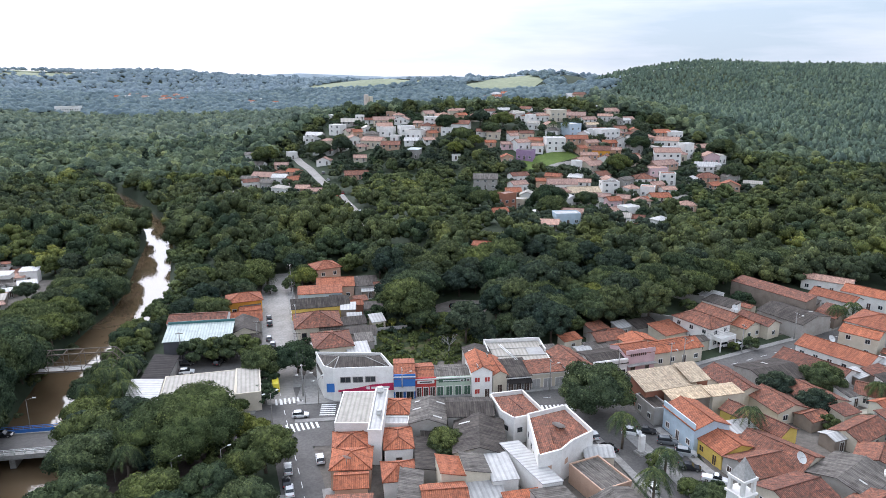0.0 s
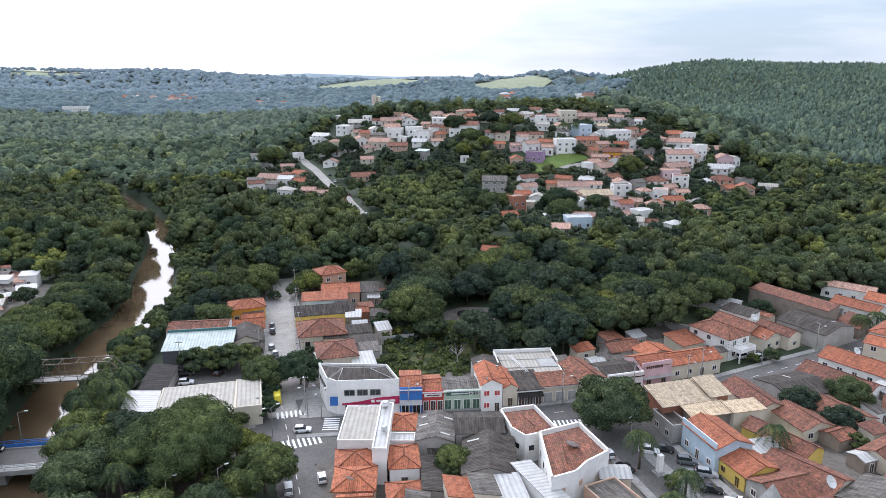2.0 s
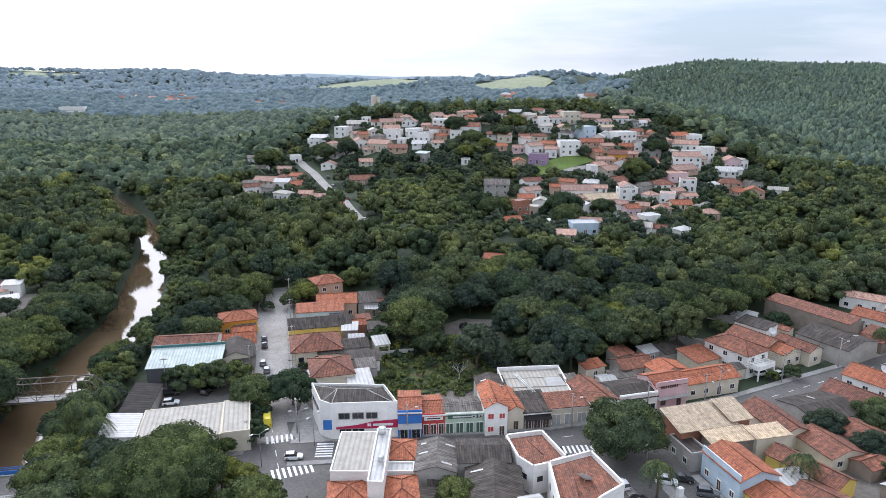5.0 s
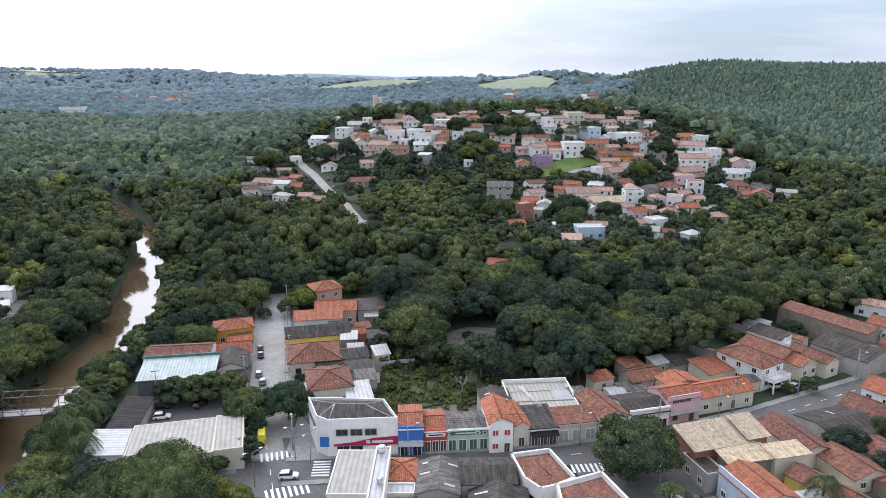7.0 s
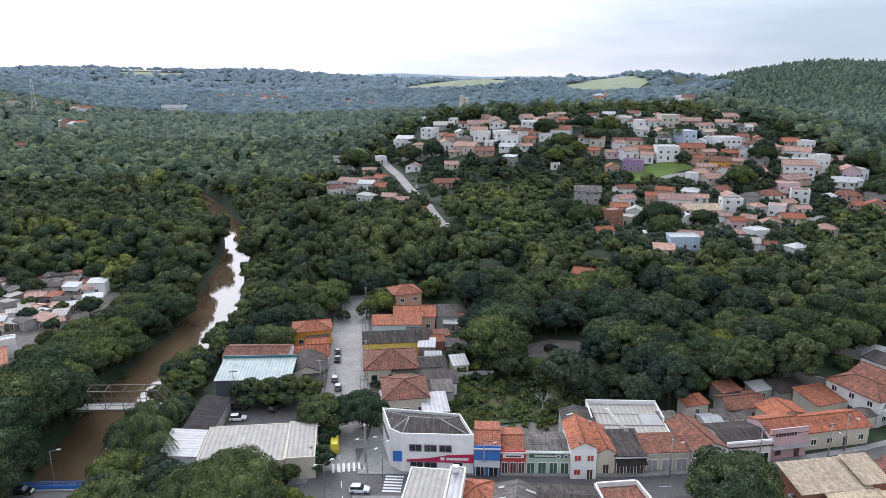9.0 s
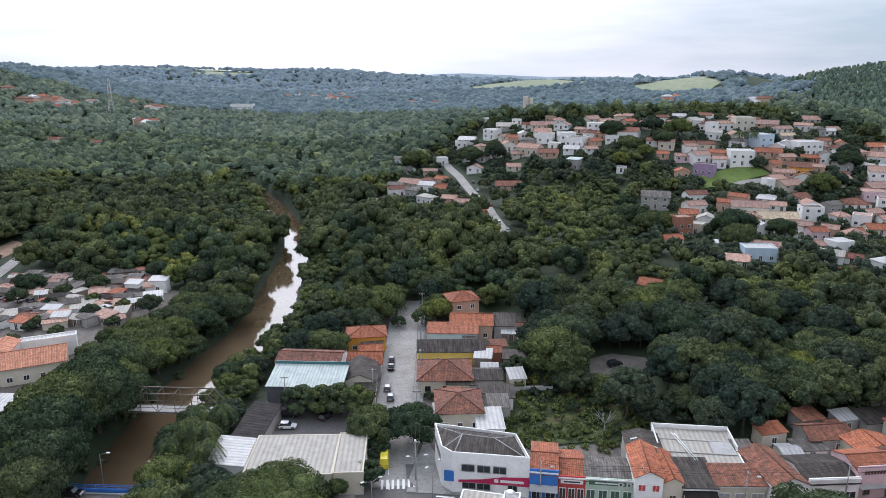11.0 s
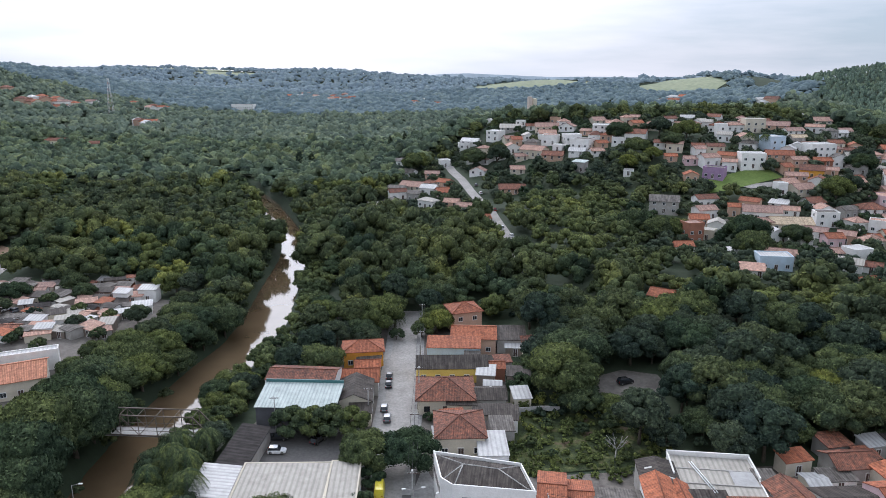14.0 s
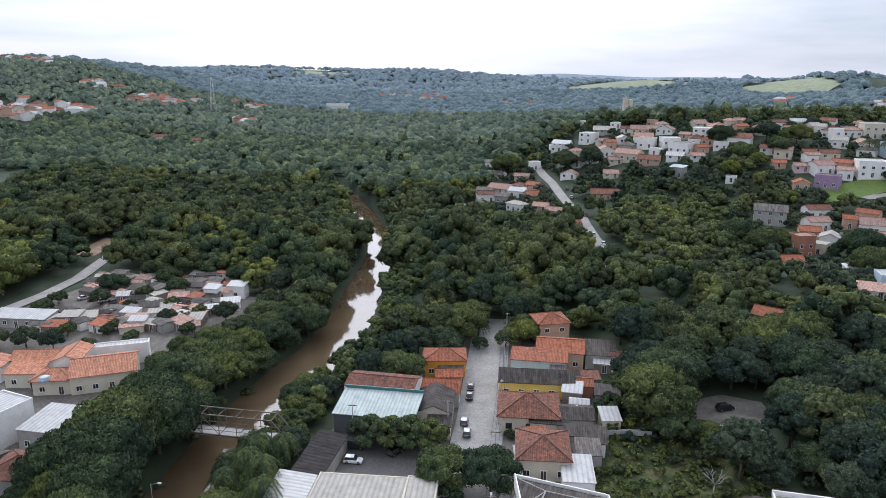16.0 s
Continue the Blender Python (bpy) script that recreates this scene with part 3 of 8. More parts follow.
patch("ground", [(-247, 288), (-236, 290), (-243, 312), (-256, 318)], None, EARTH, "red earth beside the country road", "earth")


# ---- houses ----
def roof_planes(kind, w, d, h, rise, over):
    """Corner loops of the roof planes, eaves first, with the ridge along x for gable and hip."""
    x, y = w / 2 + over, d / 2 + over
    drop = over * rise / (d / 2) if kind != "shed" else over * rise / d
    e = h - drop
    if kind == "gable":
        t = h + rise
        return [[(-x, -y, e), (x, -y, e), (x, 0, t), (-x, 0, t)], [(x, y, e), (-x, y, e), (-x, 0, t), (x, 0, t)]]
    if kind == "hip":
        t, k = h + rise, max(0.0, x - y)
        return [[(-x, -y, e), (x, -y, e), (k, 0, t), (-k, 0, t)], [(x, y, e), (-x, y, e), (-k, 0, t), (k, 0, t)],
                [(x, -y, e), (x, y, e), (k, 0, t)], [(-x, y, e), (-x, -y, e), (-k, 0, t)]]
    t = h + rise + drop
    return [[(-x, -y, e), (x, -y, e), (x, y, t), (-x, y, t)]]


def roof_mesh(kind, w, d, h, rise, over, mat, thick=0.14):
    vs, fs, uv = [], [], []
    for loop in roof_planes(kind, w, d, h, rise, over):
        p = [Vector(v) for v in loop]
        u = (p[1] - p[0]).normalized()
        nrm = u.cross(p[2] - p[1]).normalized()
        v = nrm.cross(u)
        o = len(vs)
        k = len(p)
        vs += [tuple(q + Vector((0, 0, thick))) for q in p] + [tuple(q) for q in p]
        fs.append(tuple(range(o, o + k)))
        uv += [((q - p[0]).dot(u), (q - p[0]).dot(v)) for q in p]
        fs.append(tuple(range(o + 2 * k - 1, o + k - 1, -1)))
        uv += [(0, 0)] * k
        for i in range(k):
            j = (i + 1) % k
            fs.append((o + k + i, o + k + j, o + j, o + i))
            uv += [(0, 0)] * 4
    return mesh_of("roof", vs, fs, mat, uv)


def wall_mesh(kind, w, d, h, rise, mat, base=-1.5):
    x, y = w / 2, d / 2
    v, f = box_data(-x, x, -y, y, base, h)
    if kind == "gable":
        v += [(-x, 0, h + rise - 0.02), (x, 0, h + rise - 0.02)]
        f += [(5, 6, 9), (7, 4, 8)]
    if kind == "shed":
        v[6], v[7] = (x, y, h + rise), (-x, y, h + rise)
    return mesh_of("wall", v, f, mat)


OPENINGS = {}


def opening(parent, face, w, d, along, z, ww, hh, kind="window", trim=None, fill=None):
    """A window or door on one face (S, N, E, W) of a body w by d: surround, and pane or leaf set in it."""
    trim, fill = trim or FRAMEW, fill or GLASS
    key = (round(ww, 2), round(hh, 2), trim.name, fill.name)
    if key not in OPENINGS:
        t = 0.12
        rim = boxes_mesh("window_frame", [(-ww / 2 - t, -ww / 2, -0.10, 0.02, -t, hh + t), (ww / 2, ww / 2 + t, -0.10, 0.02, -t, hh + t), (-ww / 2, ww / 2, -0.10, 0.02, hh, hh + t), (-ww / 2, ww / 2, -0.14, 0.02, -t, 0), (-0.04, 0.04, -0.06, 0.02, 0, hh)], trim)
        leaf = boxes_mesh("pane", [(-ww / 2, ww / 2, -0.03, 0.02, 0, hh)], fill)
        OPENINGS[key] = (rim, leaf)
    rim, leaf = OPENINGS[key]
    px, py, r = {"S": (along, -d / 2, 0), "N": (-along, d / 2, 180), "E": (w / 2, along, 90), "W": (-w / 2, -along, -90)}[face]
    ob = child(kind, rim, parent, pose(px, py, z, 0, 0, r))
    child("pane" if kind == "window" else "leaf", leaf, ob)
    return ob


def skylights(top, m, kind, w, d, h, rise, seed):
    """Pale translucent strips let into a corrugated roof."""
    g = random.Random(seed)
    for loop in roof_planes(kind, w, d, h, rise, 0.0):
        p = [Vector(v) for v in loop]
        u, up = (p[1] - p[0]), (p[2] - p[1])
        nrm = u.cross(up).normalized() * 0.17
        for k in range(g.choice([0, 1, 2])):
            f, lo = g.uniform(0.12, 0.82), g.uniform(0.1, 0.35)
            hi = lo + g.uniform(0.25, 0.5)
            q = [p[0] + u * f + up * lo, p[0] + u * (f + 0.45 / u.length) + up * lo, p[0] + u * (f + 0.45 / u.length) + up * hi, p[0] + u * f + up * hi]
            vs = [tuple(a + nrm) for a in q] + [tuple(a + nrm * 0.6) for a in q]
            child("skylight", mesh_of("skylight", vs, [(0, 1, 2, 3), (4, 5, 1, 0), (5, 6, 2, 1), (6, 7, 3, 2), (7, 4, 0, 3)], SKYLIGHT), top, m, "pale translucent strip in the roof")


BUILT = []      # plan circles that trees keep clear of


def house(x, y, w, d, rot, h, kind="gable", wall=None, roof=None, rise=None, turn=False, over=0.45, storeys=1, wins="S", label="", z=None, name="house", category="house",
          trim=None, fill=None, parapet=False, door="S", group="", count=None):
    """A building with its front towards local -y. turn: the ridge runs front to back."""
    wall, roof = wall or WHITE, roof or TILE_O
    gz = max(0.0, float(land(x, y))) if z is None else z
    top = new(name)
    top.matrix_basis = pose(x, y, gz, 0, 0, rot)
    tagged(top, label or "plain rendered house with a tiled roof", category, group)
    BUILT.append((x, y, 0.5 * math.hypot(w, d) + 1.0))
    if kind == "flat":
        child("wall", wall_mesh("flat", w, d, h, 0, wall), top)
        t, p = 0.22, (0.3 if roof is SHEET_C else 0.5)
        a, b = w / 2, d / 2
        child("parapet", boxes_mesh("parapet", [(-a - 0.05, a + 0.05, -b - 0.05, -b + t, h, h + p), (-a - 0.05, a + 0.05, b - t, b + 0.05, h, h + p), (-a - 0.05, -a + t, -b + t, b - t, h, h + p), (a - t, a + 0.05, -b + t, b - t, h, h + p)], wall), top)
        lid = roof_mesh("shed", w - 2 * t - 0.1, d - 2 * t - 0.1, h + 0.06, 0.12, 0.0, roof, 0.06)
        child("roof", lid, top)
    else:
        ww, dd = (d, w) if turn else (w, d)
        rise = rise if rise is not None else (dd * 0.22 if kind != "shed" else dd * 0.12)
        m = pose(0, 0, 0, 0, 0, 90 if turn else 0)
        child("wall", wall_mesh(kind, ww, dd, h, rise, wall), top, m)
        child("roof", roof_mesh(kind, ww, dd, h, rise, over, roof), top, m)
        if kind in ("gable", "hip") and roof in (TILE_O, TILE_R, TILE_P, TILE_S, TILE_L):
            k = ww / 2 + over if kind == "gable" else max(0.0, ww / 2 - dd / 2)
            ends = [((-k, 0, h + rise + 0.16), (k, 0, h + rise + 0.16), 0.13, 0.13)] if k > 0 else []
            if kind == "hip":
                e = h - over * rise / (dd / 2) + 0.16
                for sx in (-1, 1):
                    for sy in (-1, 1):
                        ends.append(((sx * (ww / 2 + over), sy * (dd / 2 + over), e), (sx * k, 0, h + rise + 0.16), 0.12, 0.12))
            child("ridge_cap", tubes_mesh("ridge_cap", ends, roof, 6), top, m, "rounded clay ridge tiles")
        if roof in (SHEET_G, SHEET_D) and min(w, d) > 6.2 and name not in ("shack", "house"):
            skylights(top, m, kind, ww, dd, h, rise, int(x * 7 + y))
        if parapet:
            a, b = w / 2, d / 2
            hp = h + min(rise, 1.3)
            child("parapet", boxes_mesh("parapet", [(-a - 0.06, a + 0.06, -b - 0.08, -b + 0.2, h - 0.3, hp)], wall), top, None, "raised front parapet")
    for face in wins:
        span = w if face in "SN" else d
        for s in range(storeys):
            zz = 1.1 + s * 3.1
            k = count or max(1, int(span / 3.4))
            for i in range(k):
                u = (i + 0.5) / k * span - span / 2
                if s == 0 and face == door and i == k // 2:
                    opening(top, face, w, d, u, 0.1, 1.1, 2.2, "door", trim, FRAMED)
                elif zz + 1.3 < h:
                    opening(top, face, w, d, u, zz, 1.2, 1.2, "window", trim, fill)
    return top


# ---- the bank on the corner ----
def prism(name, pts, z0, z1, mat):
    n = len(pts)
    vs = [(x, y, z0) for x, y in pts] + [(x, y, z1) for x, y in pts]
    fs = [(i, (i + 1) % n, n + (i + 1) % n, n + i) for i in range(n)] + [tuple(range(n - 1, -1, -1)), tuple(range(n, 2 * n))]
    return mesh_of(name, vs, fs, mat)


def bars(parent, name, strokes, m, mat, label):
    """Flat raised bars on a sign: (x0, x1, z0, z1)."""
    return child(name, boxes_mesh(name, [(a, b, -0.03, 0.01, c, e) for a, b, c, e in strokes], mat), parent, m, label)


def bank():
    top = new("bank_building")
    top.matrix_basis = pose(-20.7, 158.9, 0, 0, 0, 2)
    tagged(top, "white two-storey corner bank with crimson sign and grey roof", "bank")
    foot = [(0, 0), (14.6, 0.2), (11.6, 8.8), (-5.1, 10.6), (-2.4, 1.9)]
    child("wall", prism("wall", foot, -1, 8.2, WHITE), top)
    for (ax, ay), (bx, by) in zip(foot, foot[1:] + foot[:1]):
        l = math.hypot(bx - ax, by - ay)
        child("parapet", boxes_mesh("parapet", [(-0.05, l + 0.05, 0.0, 0.25, 8.2, 8.85)], WHITE), top, pose(ax, ay, 0, 0, 0, math.degrees(math.atan2(by - ay, bx - ax))))
    cx, cy = 4.6, 5.0
    inner = [(cx + (x - cx) * 0.95, cy + (y - cy) * 0.93) for x, y in foot]
    ridge = [(1.2, 5.6), (7.6, 5.0)]
    vs = [(x, y, 8.3) for x, y in inner] + [(x, y, 9.6) for x, y in ridge]
    fs = [(0, 1, 6, 5), (1, 2, 6), (2, 3, 5, 6), (3, 4, 5), (4, 0, 5)]
    uv = [(vs[i][0], vs[i][1]) for g in fs for i in g]
    child("roof", mesh_of("roof", vs, fs, SHEET_D, uv), top, None, "dark grey corrugated hipped roof")
    for a, b in ((0, 5), (4, 5), (3, 5), (5, 6), (1, 6), (2, 6)):
        child("ridge_cap", tubes_mesh("ridge_cap", [(vs[a], vs[b], 0.12, 0.12)], CONCRETE, 6), top)
    for u in (3.0, 6.0, 9.0):
        opening(top, "S", 0, 0, u, 5.1, 2.3, 1.3, "window", STEEL)
    for u in (3.2, 6.0):
        opening(top, "S", 0, 0, u, 1.4, 2.4, 1.2, "window", STEEL)
    opening(top, "S", 0, 0, 11.5, 0.3, 1.6, 2.4, "door", STEEL)
    sign = child("sign_band", mesh_of("sign_band", [(1.2, -0.06, 2.6), (14.6, -0.06, 2.6), (14.6, -0.06, 4.6), (9.5, -0.06, 4.3), (5.5, -0.06, 3.5), (1.2, -0.06, 3.1)], [(0, 1, 2, 3, 4, 5)], CRIMSON), top, pose(0, -0.04, 0, 0, 0, 0.8), "crimson sign band")
    bars(sign, "lettering", [(8.0, 8.8, 3.1, 3.8), (9.2, 13.6, 3.15, 3.7)], pose(0, -0.05, 0), PAINTW, "white bars in place of a name")
    bars(top, "blue_panel", [(-1.6, 0.3, 2.6, 4.9)], pose(0.0, -0.08, 0, 0, 0, -2), BLUE, "blue wall panel")
    side = math.degrees(math.atan2(10.6 - 1.9, -5.1 + 2.4))
    for k, u in enumerate((2.2, 4.6, 7.0)):
        px, py = -2.4 + u * math.cos(radians(side)), 1.9 + u * math.sin(radians(side))
        rim, leaf = OPENINGS[(2.3, 1.3, STEEL.name, GLASS.name)]
        wdw = child("window", rim, top, pose(px, py, 5.1, 0, 0, side + 180))
        child("pane", leaf, wdw)
    BUILT.append((-14, 164, 12))


bank()

# ---- row of shops beside the bank, street B north side ----
def shopfront(top, w, d, h, awning=None, sign=None, doors=3, fill=None, units=0):
    """Street front of a shop: wide openings, cornice, awning, signboard and wall-mounted coolers."""
    y = -d / 2
    child("cornice", boxes_mesh("cornice", [(-w / 2 - 0.1, w / 2 + 0.1, y - 0.28, y - 0.06, h - 0.12, h + 0.12)], WHITE), top, None, "white moulded cornice")
    for i in range(doors):
        u = (i + 0.5) / doors * w - w / 2
        opening(top, "S", 0, d + 0.04, u, 0.15, w / doors * 0.66, 2.5, "door", WHITE, fill or GLASS)
    if awning:
        vs = [(-w / 2, y - 1.5, 3.0), (w / 2, y - 1.5, 3.0), (w / 2, y - 0.05, 3.6), (-w / 2, y - 0.05, 3.6)]
        child("awning", mesh_of("awning", vs + [(p, q, r - 0.08) for p, q, r in vs], [(0, 1, 2, 3), (7, 6, 5, 4), (0, 4, 5, 1), (1, 5, 6, 2), (3, 7, 4, 0)], awning), top, None, "sloping awning over the pavement")
    if sign:
        board = child("signboard", boxes_mesh("signboard", [(-w * 0.42, w * 0.42, y - 0.2, y - 0.1, h - 1.15, h - 0.35)], sign), top)
        child("lettering", boxes_mesh("lettering", [(-w * 0.3, w * 0.3, y - 0.215, y - 0.2, h - 0.9, h - 0.6)], FRAMEW if sign is not WHITE else FRAMED), board, None, "plain bar in place of a name")
    for i in range(units):
        box = child("cooler", boxes_mesh("cooler", [(-0.45, 0.45, -0.36, 0, 0, 0.62)], DISH), top, pose(w / 2 - 1.0 - 1.5 * i, y - 0.08, h - 1.0), "white wall-mounted air conditioner")
        child("fan_grille", tubes_mesh("fan_grille", [((0, -0.39, 0.31), (0, -0.36, 0.31), 0.24, 0.24)], FRAMED, 10), box)


shopfront(house(-3.6, 165.3, 5.2, 12.0, 2, 5.6, "gable", BLUE, TILE_O, 1.2, False, 0.1, 1, "", "deep blue shop with a clay tile roof and pale awning", parapet=True, name="shop", category="shop", trim=STEEL), 5.2, 12.0, 6.2, SHEET_W, None, 2)
shopfront(house(1.4, 166.3, 5.0, 11.5, 4, 4.0, "gable", REDP, TILE_O, 1.4, False, 0.1, 1, "", "small red-fronted shop with arched openings and clay tiles", parapet=True, name="shop", category="shop", trim=WHITE, fill=FRAMED), 5.0, 11.5, 4.9, None, WHITE, 3, FRAMED)
shopfront(house(8.4, 165.6, 9.0, 9.0, 4, 4.3, "gable", GREENP, SHEET_G, 0.9, False, 0.1, 1, "", "pale green shopfront with green shutters under a grey sheet roof", parapet=True, name="shop", category="shop", trim=WHITE, fill=GREENW), 9.0, 9.0, 5.0, None, GREENW, 4, GREENW, 2)
house(15.2, 165.4, 5.0, 11.0, 5, 7.0, "gable", WHITE, TILE_O, 1.3, True, 0.35, 2, "S", "white two-storey house with red shutters and an orange tile roof", name="shop", category="shop", trim=WHITE, fill=REDWOOD, count=2)
house(19.6, 167.4, 3.6, 10.5, 8, 5.0, "gable", CREAM, TILE_O, 1.0, True, 0.3, 1, "S", "narrow cream house with an orange tile roof", name="shop", category="shop", trim=CREAM, fill=REDWOOD)
shopfront(house(24.6, 166.9, 6.2, 8.5, 8, 4.2, "shed", DARKW, SHEET_D, 1.0, False, 0.3, 1, "", "dark shop with a grey sheet roof", name="shop", category="shop", trim=STEEL), 6.2, 8.5, 3.9, SHEET_K, None, 3, FRAMED)
shopfront(house(32.4, 167.4, 9.2, 5.4, 9, 4.4, "shed", CREAM, TILE_R, 0.9, False, 0.4, 1, "", "cream wall with roller shutters under old clay tiles", name="shop", category="shop", trim=CREAM, fill=CONCRETE), 9.2, 5.4, 4.1, None, None, 3, SHEET_W)
FLAT_HALL = house(26.4, 176.9, 15.6, 13.4, 4, 4.8, "flat", WHITE, SHEET_C, wins="", label="wide white hall with a stained flat sheet roof behind parapets", name="hall", category="building")
child("parapet", boxes_mesh("parapet", [(-7.9, 7.9, 6.5, 6.78, 5.2, 6.0), (-7.9, -7.62, -1.0, 6.45, 5.2, 5.8), (7.62, 7.9, -1.0, 6.45, 5.2, 5.8)], WHITE), FLAT_HALL, None, "raised white parapet walls")
for q in (-1.5, -1.0):
    child("pipe", tubes_mesh("pipe", [((q, -6.2, 5.25), (q - 2.6, 4.0, 5.3), 0.12, 0.12)], FRAMEW, 6), FLAT_HALL)
for q in (-3.2, 1.8):
    child("seam", boxes_mesh("seam", [(-7.4, 7.4, q, q + 0.2, 5.0, 5.16)], GREYW), FLAT_HALL)
child("skylight", boxes_mesh("skylight", [(2.8, 7.2, -3.0, 1.7, 5.04, 5.14)], SHEET_W), FLAT_HALL, None, "paler sheets in the roof")
house(36.0, 176.6, 4.0, 8.0, 12, 4.6, "shed", WHITE, SHEET_G, 0.6, False, 0.1, 1, "", "grey lean-to beside a hall", name="shed", category="shed")
house(15.8, 175.6, 7.0, 8.0, 5, 5.2, "gable", GREYW, SHEET_D, 1.0, True, 0.2, 1, "", "grey lean-to with dark sheet roof", name="shed", category="shed")
house(39.6, 170.8, 7.0, 12.5, 18, 5.2, "gable", WHITE, TILE_R, 1.6, True, 0.2, 1, "S", "white gabled house with patched old tiles", name="house")
shopfront(house(48.6, 173.2, 9.8, 10.0, 14, 4.4, "gable", WHITE, SHEET_D, 1.3, False, 0.3, 1, "", "white-fronted shop with a patched dark sheet roof", parapet=True, name="shop", category="shop"), 9.8, 10.0, 5.4, None, None, 3)
SHOP_PINK = house(57.6, 175.8, 8.8, 8.0, 17, 5.8, "gable", PINK, TILE_O, 1.4, False, 0.1, 1, "S", "pink shop with grey lettering and an orange tile roof", parapet=True, name="shop", category="shop", trim=STEEL, fill=FRAMED)
bars(SHOP_PINK, "lettering", [(-3.2 + 0.62 * k, -2.75 + 0.62 * k, 5.4, 6.1) for k in range(8)], pose(0, -4.14, 0), FRAMED, "dark bars in place of a name")
child("awning", boxes_mesh("awning", [(-4.4, 4.4, -1.5, 0, 3.1, 3.22)], CONCRETE), SHOP_PINK, pose(0, -4.0, 0), "grey flat awning")
house(70.2, 181.6, 15.5, 7.5, 17, 4.2, "gable", CREAM, TILE_O, 1.5, False, 0.4, 1, "S", "long low cream house with an orange tile roof", name="house", trim=WHITE)
house(62.5, 186.5, 9.0, 6.0, 17, 4.0, "gable", CREAM, TILE_O, 1.3, True, 0.4, 1, "", "low rear wing with an orange tile roof", name="house")
house(54.2, 190.5, 8.5, 6.5, 16, 3.6, "gable", GREYW, TILE_R, 1.4, False, 0.5, 1, "S", "small outbuilding with old clay tiles", name="outbuilding", category="outbuilding")
house(74.0, 195.0, 8.0, 7.5, 24, 3.4, "shed", CREAM, TILE_O, 1.0, False, 0.4, 1, "", "orange tiled lean-to beside a white house", name="outbuilding", category="outbuilding")
house(68.5, 200.0, 8.0, 5.0, 20, 3.0, "shed", GREYW, SHEET_D, 0.8, False, 0.4, 1, "", "dark sheet lean-to behind houses", name="outbuilding", category="outbuilding")
WHITE_VILLA = house(84.2, 195.4, 13.5, 8.6, -60, 6.4, "hip", WHITE, TILE_R, 1.9, False, 0.5, 2, "SE", "tall white two-storey house with arched windows and dark red hipped tiles", name="house", trim=WHITE)
child("balcony", boxes_mesh("balcony", [(0, 3.0, -3.4, 3.4, 2.9, 3.1), (2.85, 3.0, -3.4, 3.4, 3.1, 4.1), (0, 3.0, -3.4, -3.25, 3.1, 4.1), (0, 3.0, 3.25, 3.4, 3.1, 4.1), (2.7, 3.0, -3.4, -3.1, 0, 2.9), (2.7, 3.0, 3.1, 3.4, 0, 2.9)], WHITE), WHITE_VILLA, pose(6.75, 0, 0), "white balcony with solid railing")
house(93.5, 204.5, 12.5, 8.0, -60, 4.4, "gable", CREAM, TILE_R, 1.7, False, 0.5, 1, "E", "low house with patched old clay tiles", name="house")
house(98.3, 198.0, 7.0, 7.5, -60, 4.0, "gable", CREAM, TILE_O, 1.4, False, 0.4, 1, "E", "small house with an orange tile roof", name="house")
house(104.0, 200.5, 11.0, 5.5, -62, 4.2, "gable", CREAM, TILE_R, 1.3, False, 0.4, 1, "E", "cream house with stained walls", name="house")
house(98.0, 213.5, 10.0, 6.0, -55, 4.5, "shed", WHITE, SHEET_D, 0.8, False, 0.2, 1, "", "white walled shed with a dark sheet roof", name="shed", category="shed")
house(116.5, 203.5, 15.5, 14.0, -62, 4.8, "gable", GREYW, SHEET_D, 1.6, False, 0.3, 1, "", "wide garage with a dark fibre cement roof", name="garage", category="garage")
house(117.5, 219.5, 27.0, 6.0, -60, 6.6, "shed", BROWNW, TILE_R, 1.0, False, 0.1, 1, "", "long raw brown windowless warehouse wall", name="warehouse", category="warehouse")
house(139.0, 219.0, 14.0, 7.0, -55, 4.6, "gable", WHITE, TILE_O, 1.5, False, 0.4, 1, "SE", "white house with an orange tile roof", name="house")
house(152.0, 222.0, 14.0, 8.0, -50, 4.8, "gable", WHITE, TILE_O, 1.6, False, 0.4, 1, "SE", "white house with an orange tile roof", name="house")
house(146.0, 236.0, 16.0, 6.0, -40, 4.4, "gable", WHITE, TILE_P, 1.2, False, 0.4, 1, "SE", "long white low building with a pale roof", name="house")
# south side of street B, far end
house(137.5, 193.5, 14.0, 15.0, -52, 5.8, "hip", WHITE, TILE_O, 2.0, False, 0.5, 1, "SE", "broad white house with a low orange hipped roof", name="house")
house(126.5, 184.5, 10.0, 7.5, -48, 6.0, "gable", CREAM, TILE_O, 1.2, False, 0.3, 2, "SW", "cream two-storey block with dark windows", name="house")
house(115.5, 177.0, 19.0, 9.5, -56, 3.6, "gable", WHITE, TILE_O, 1.8, False, 0.4, 1, "SW", "white house with a faded orange roof and a dish", name="house")
house(103.8, 168.0, 17.5, 9.5, -58, 3.6, "gable", WHITE, TILE_R, 1.9, False, 0.4, 1, "SW", "low house with patched orange tiles", name="house")
house(90.5, 164.5, 13.5, 12.0, 18, 3.8, "gable", GREYW, SHEET_D, 1.2, False, 0.2, 1, "", "workshop with a dark sheet roof and pale skylights", name="workshop", category="workshop")
house(77.8, 159.5, 7.5, 14.0, 12, 3.8, "gable", CREAM, TILE_R, 1.5, True, 0.4, 1, "", "old house with weathered clay tiles", name="house")
house(84.5, 149.5, 8.5, 10.5, 14, 3.2, "gable", CREAM, TILE_R, 1.5, True, 0.4, 1, "S", "old house with weathered clay tiles", name="house")
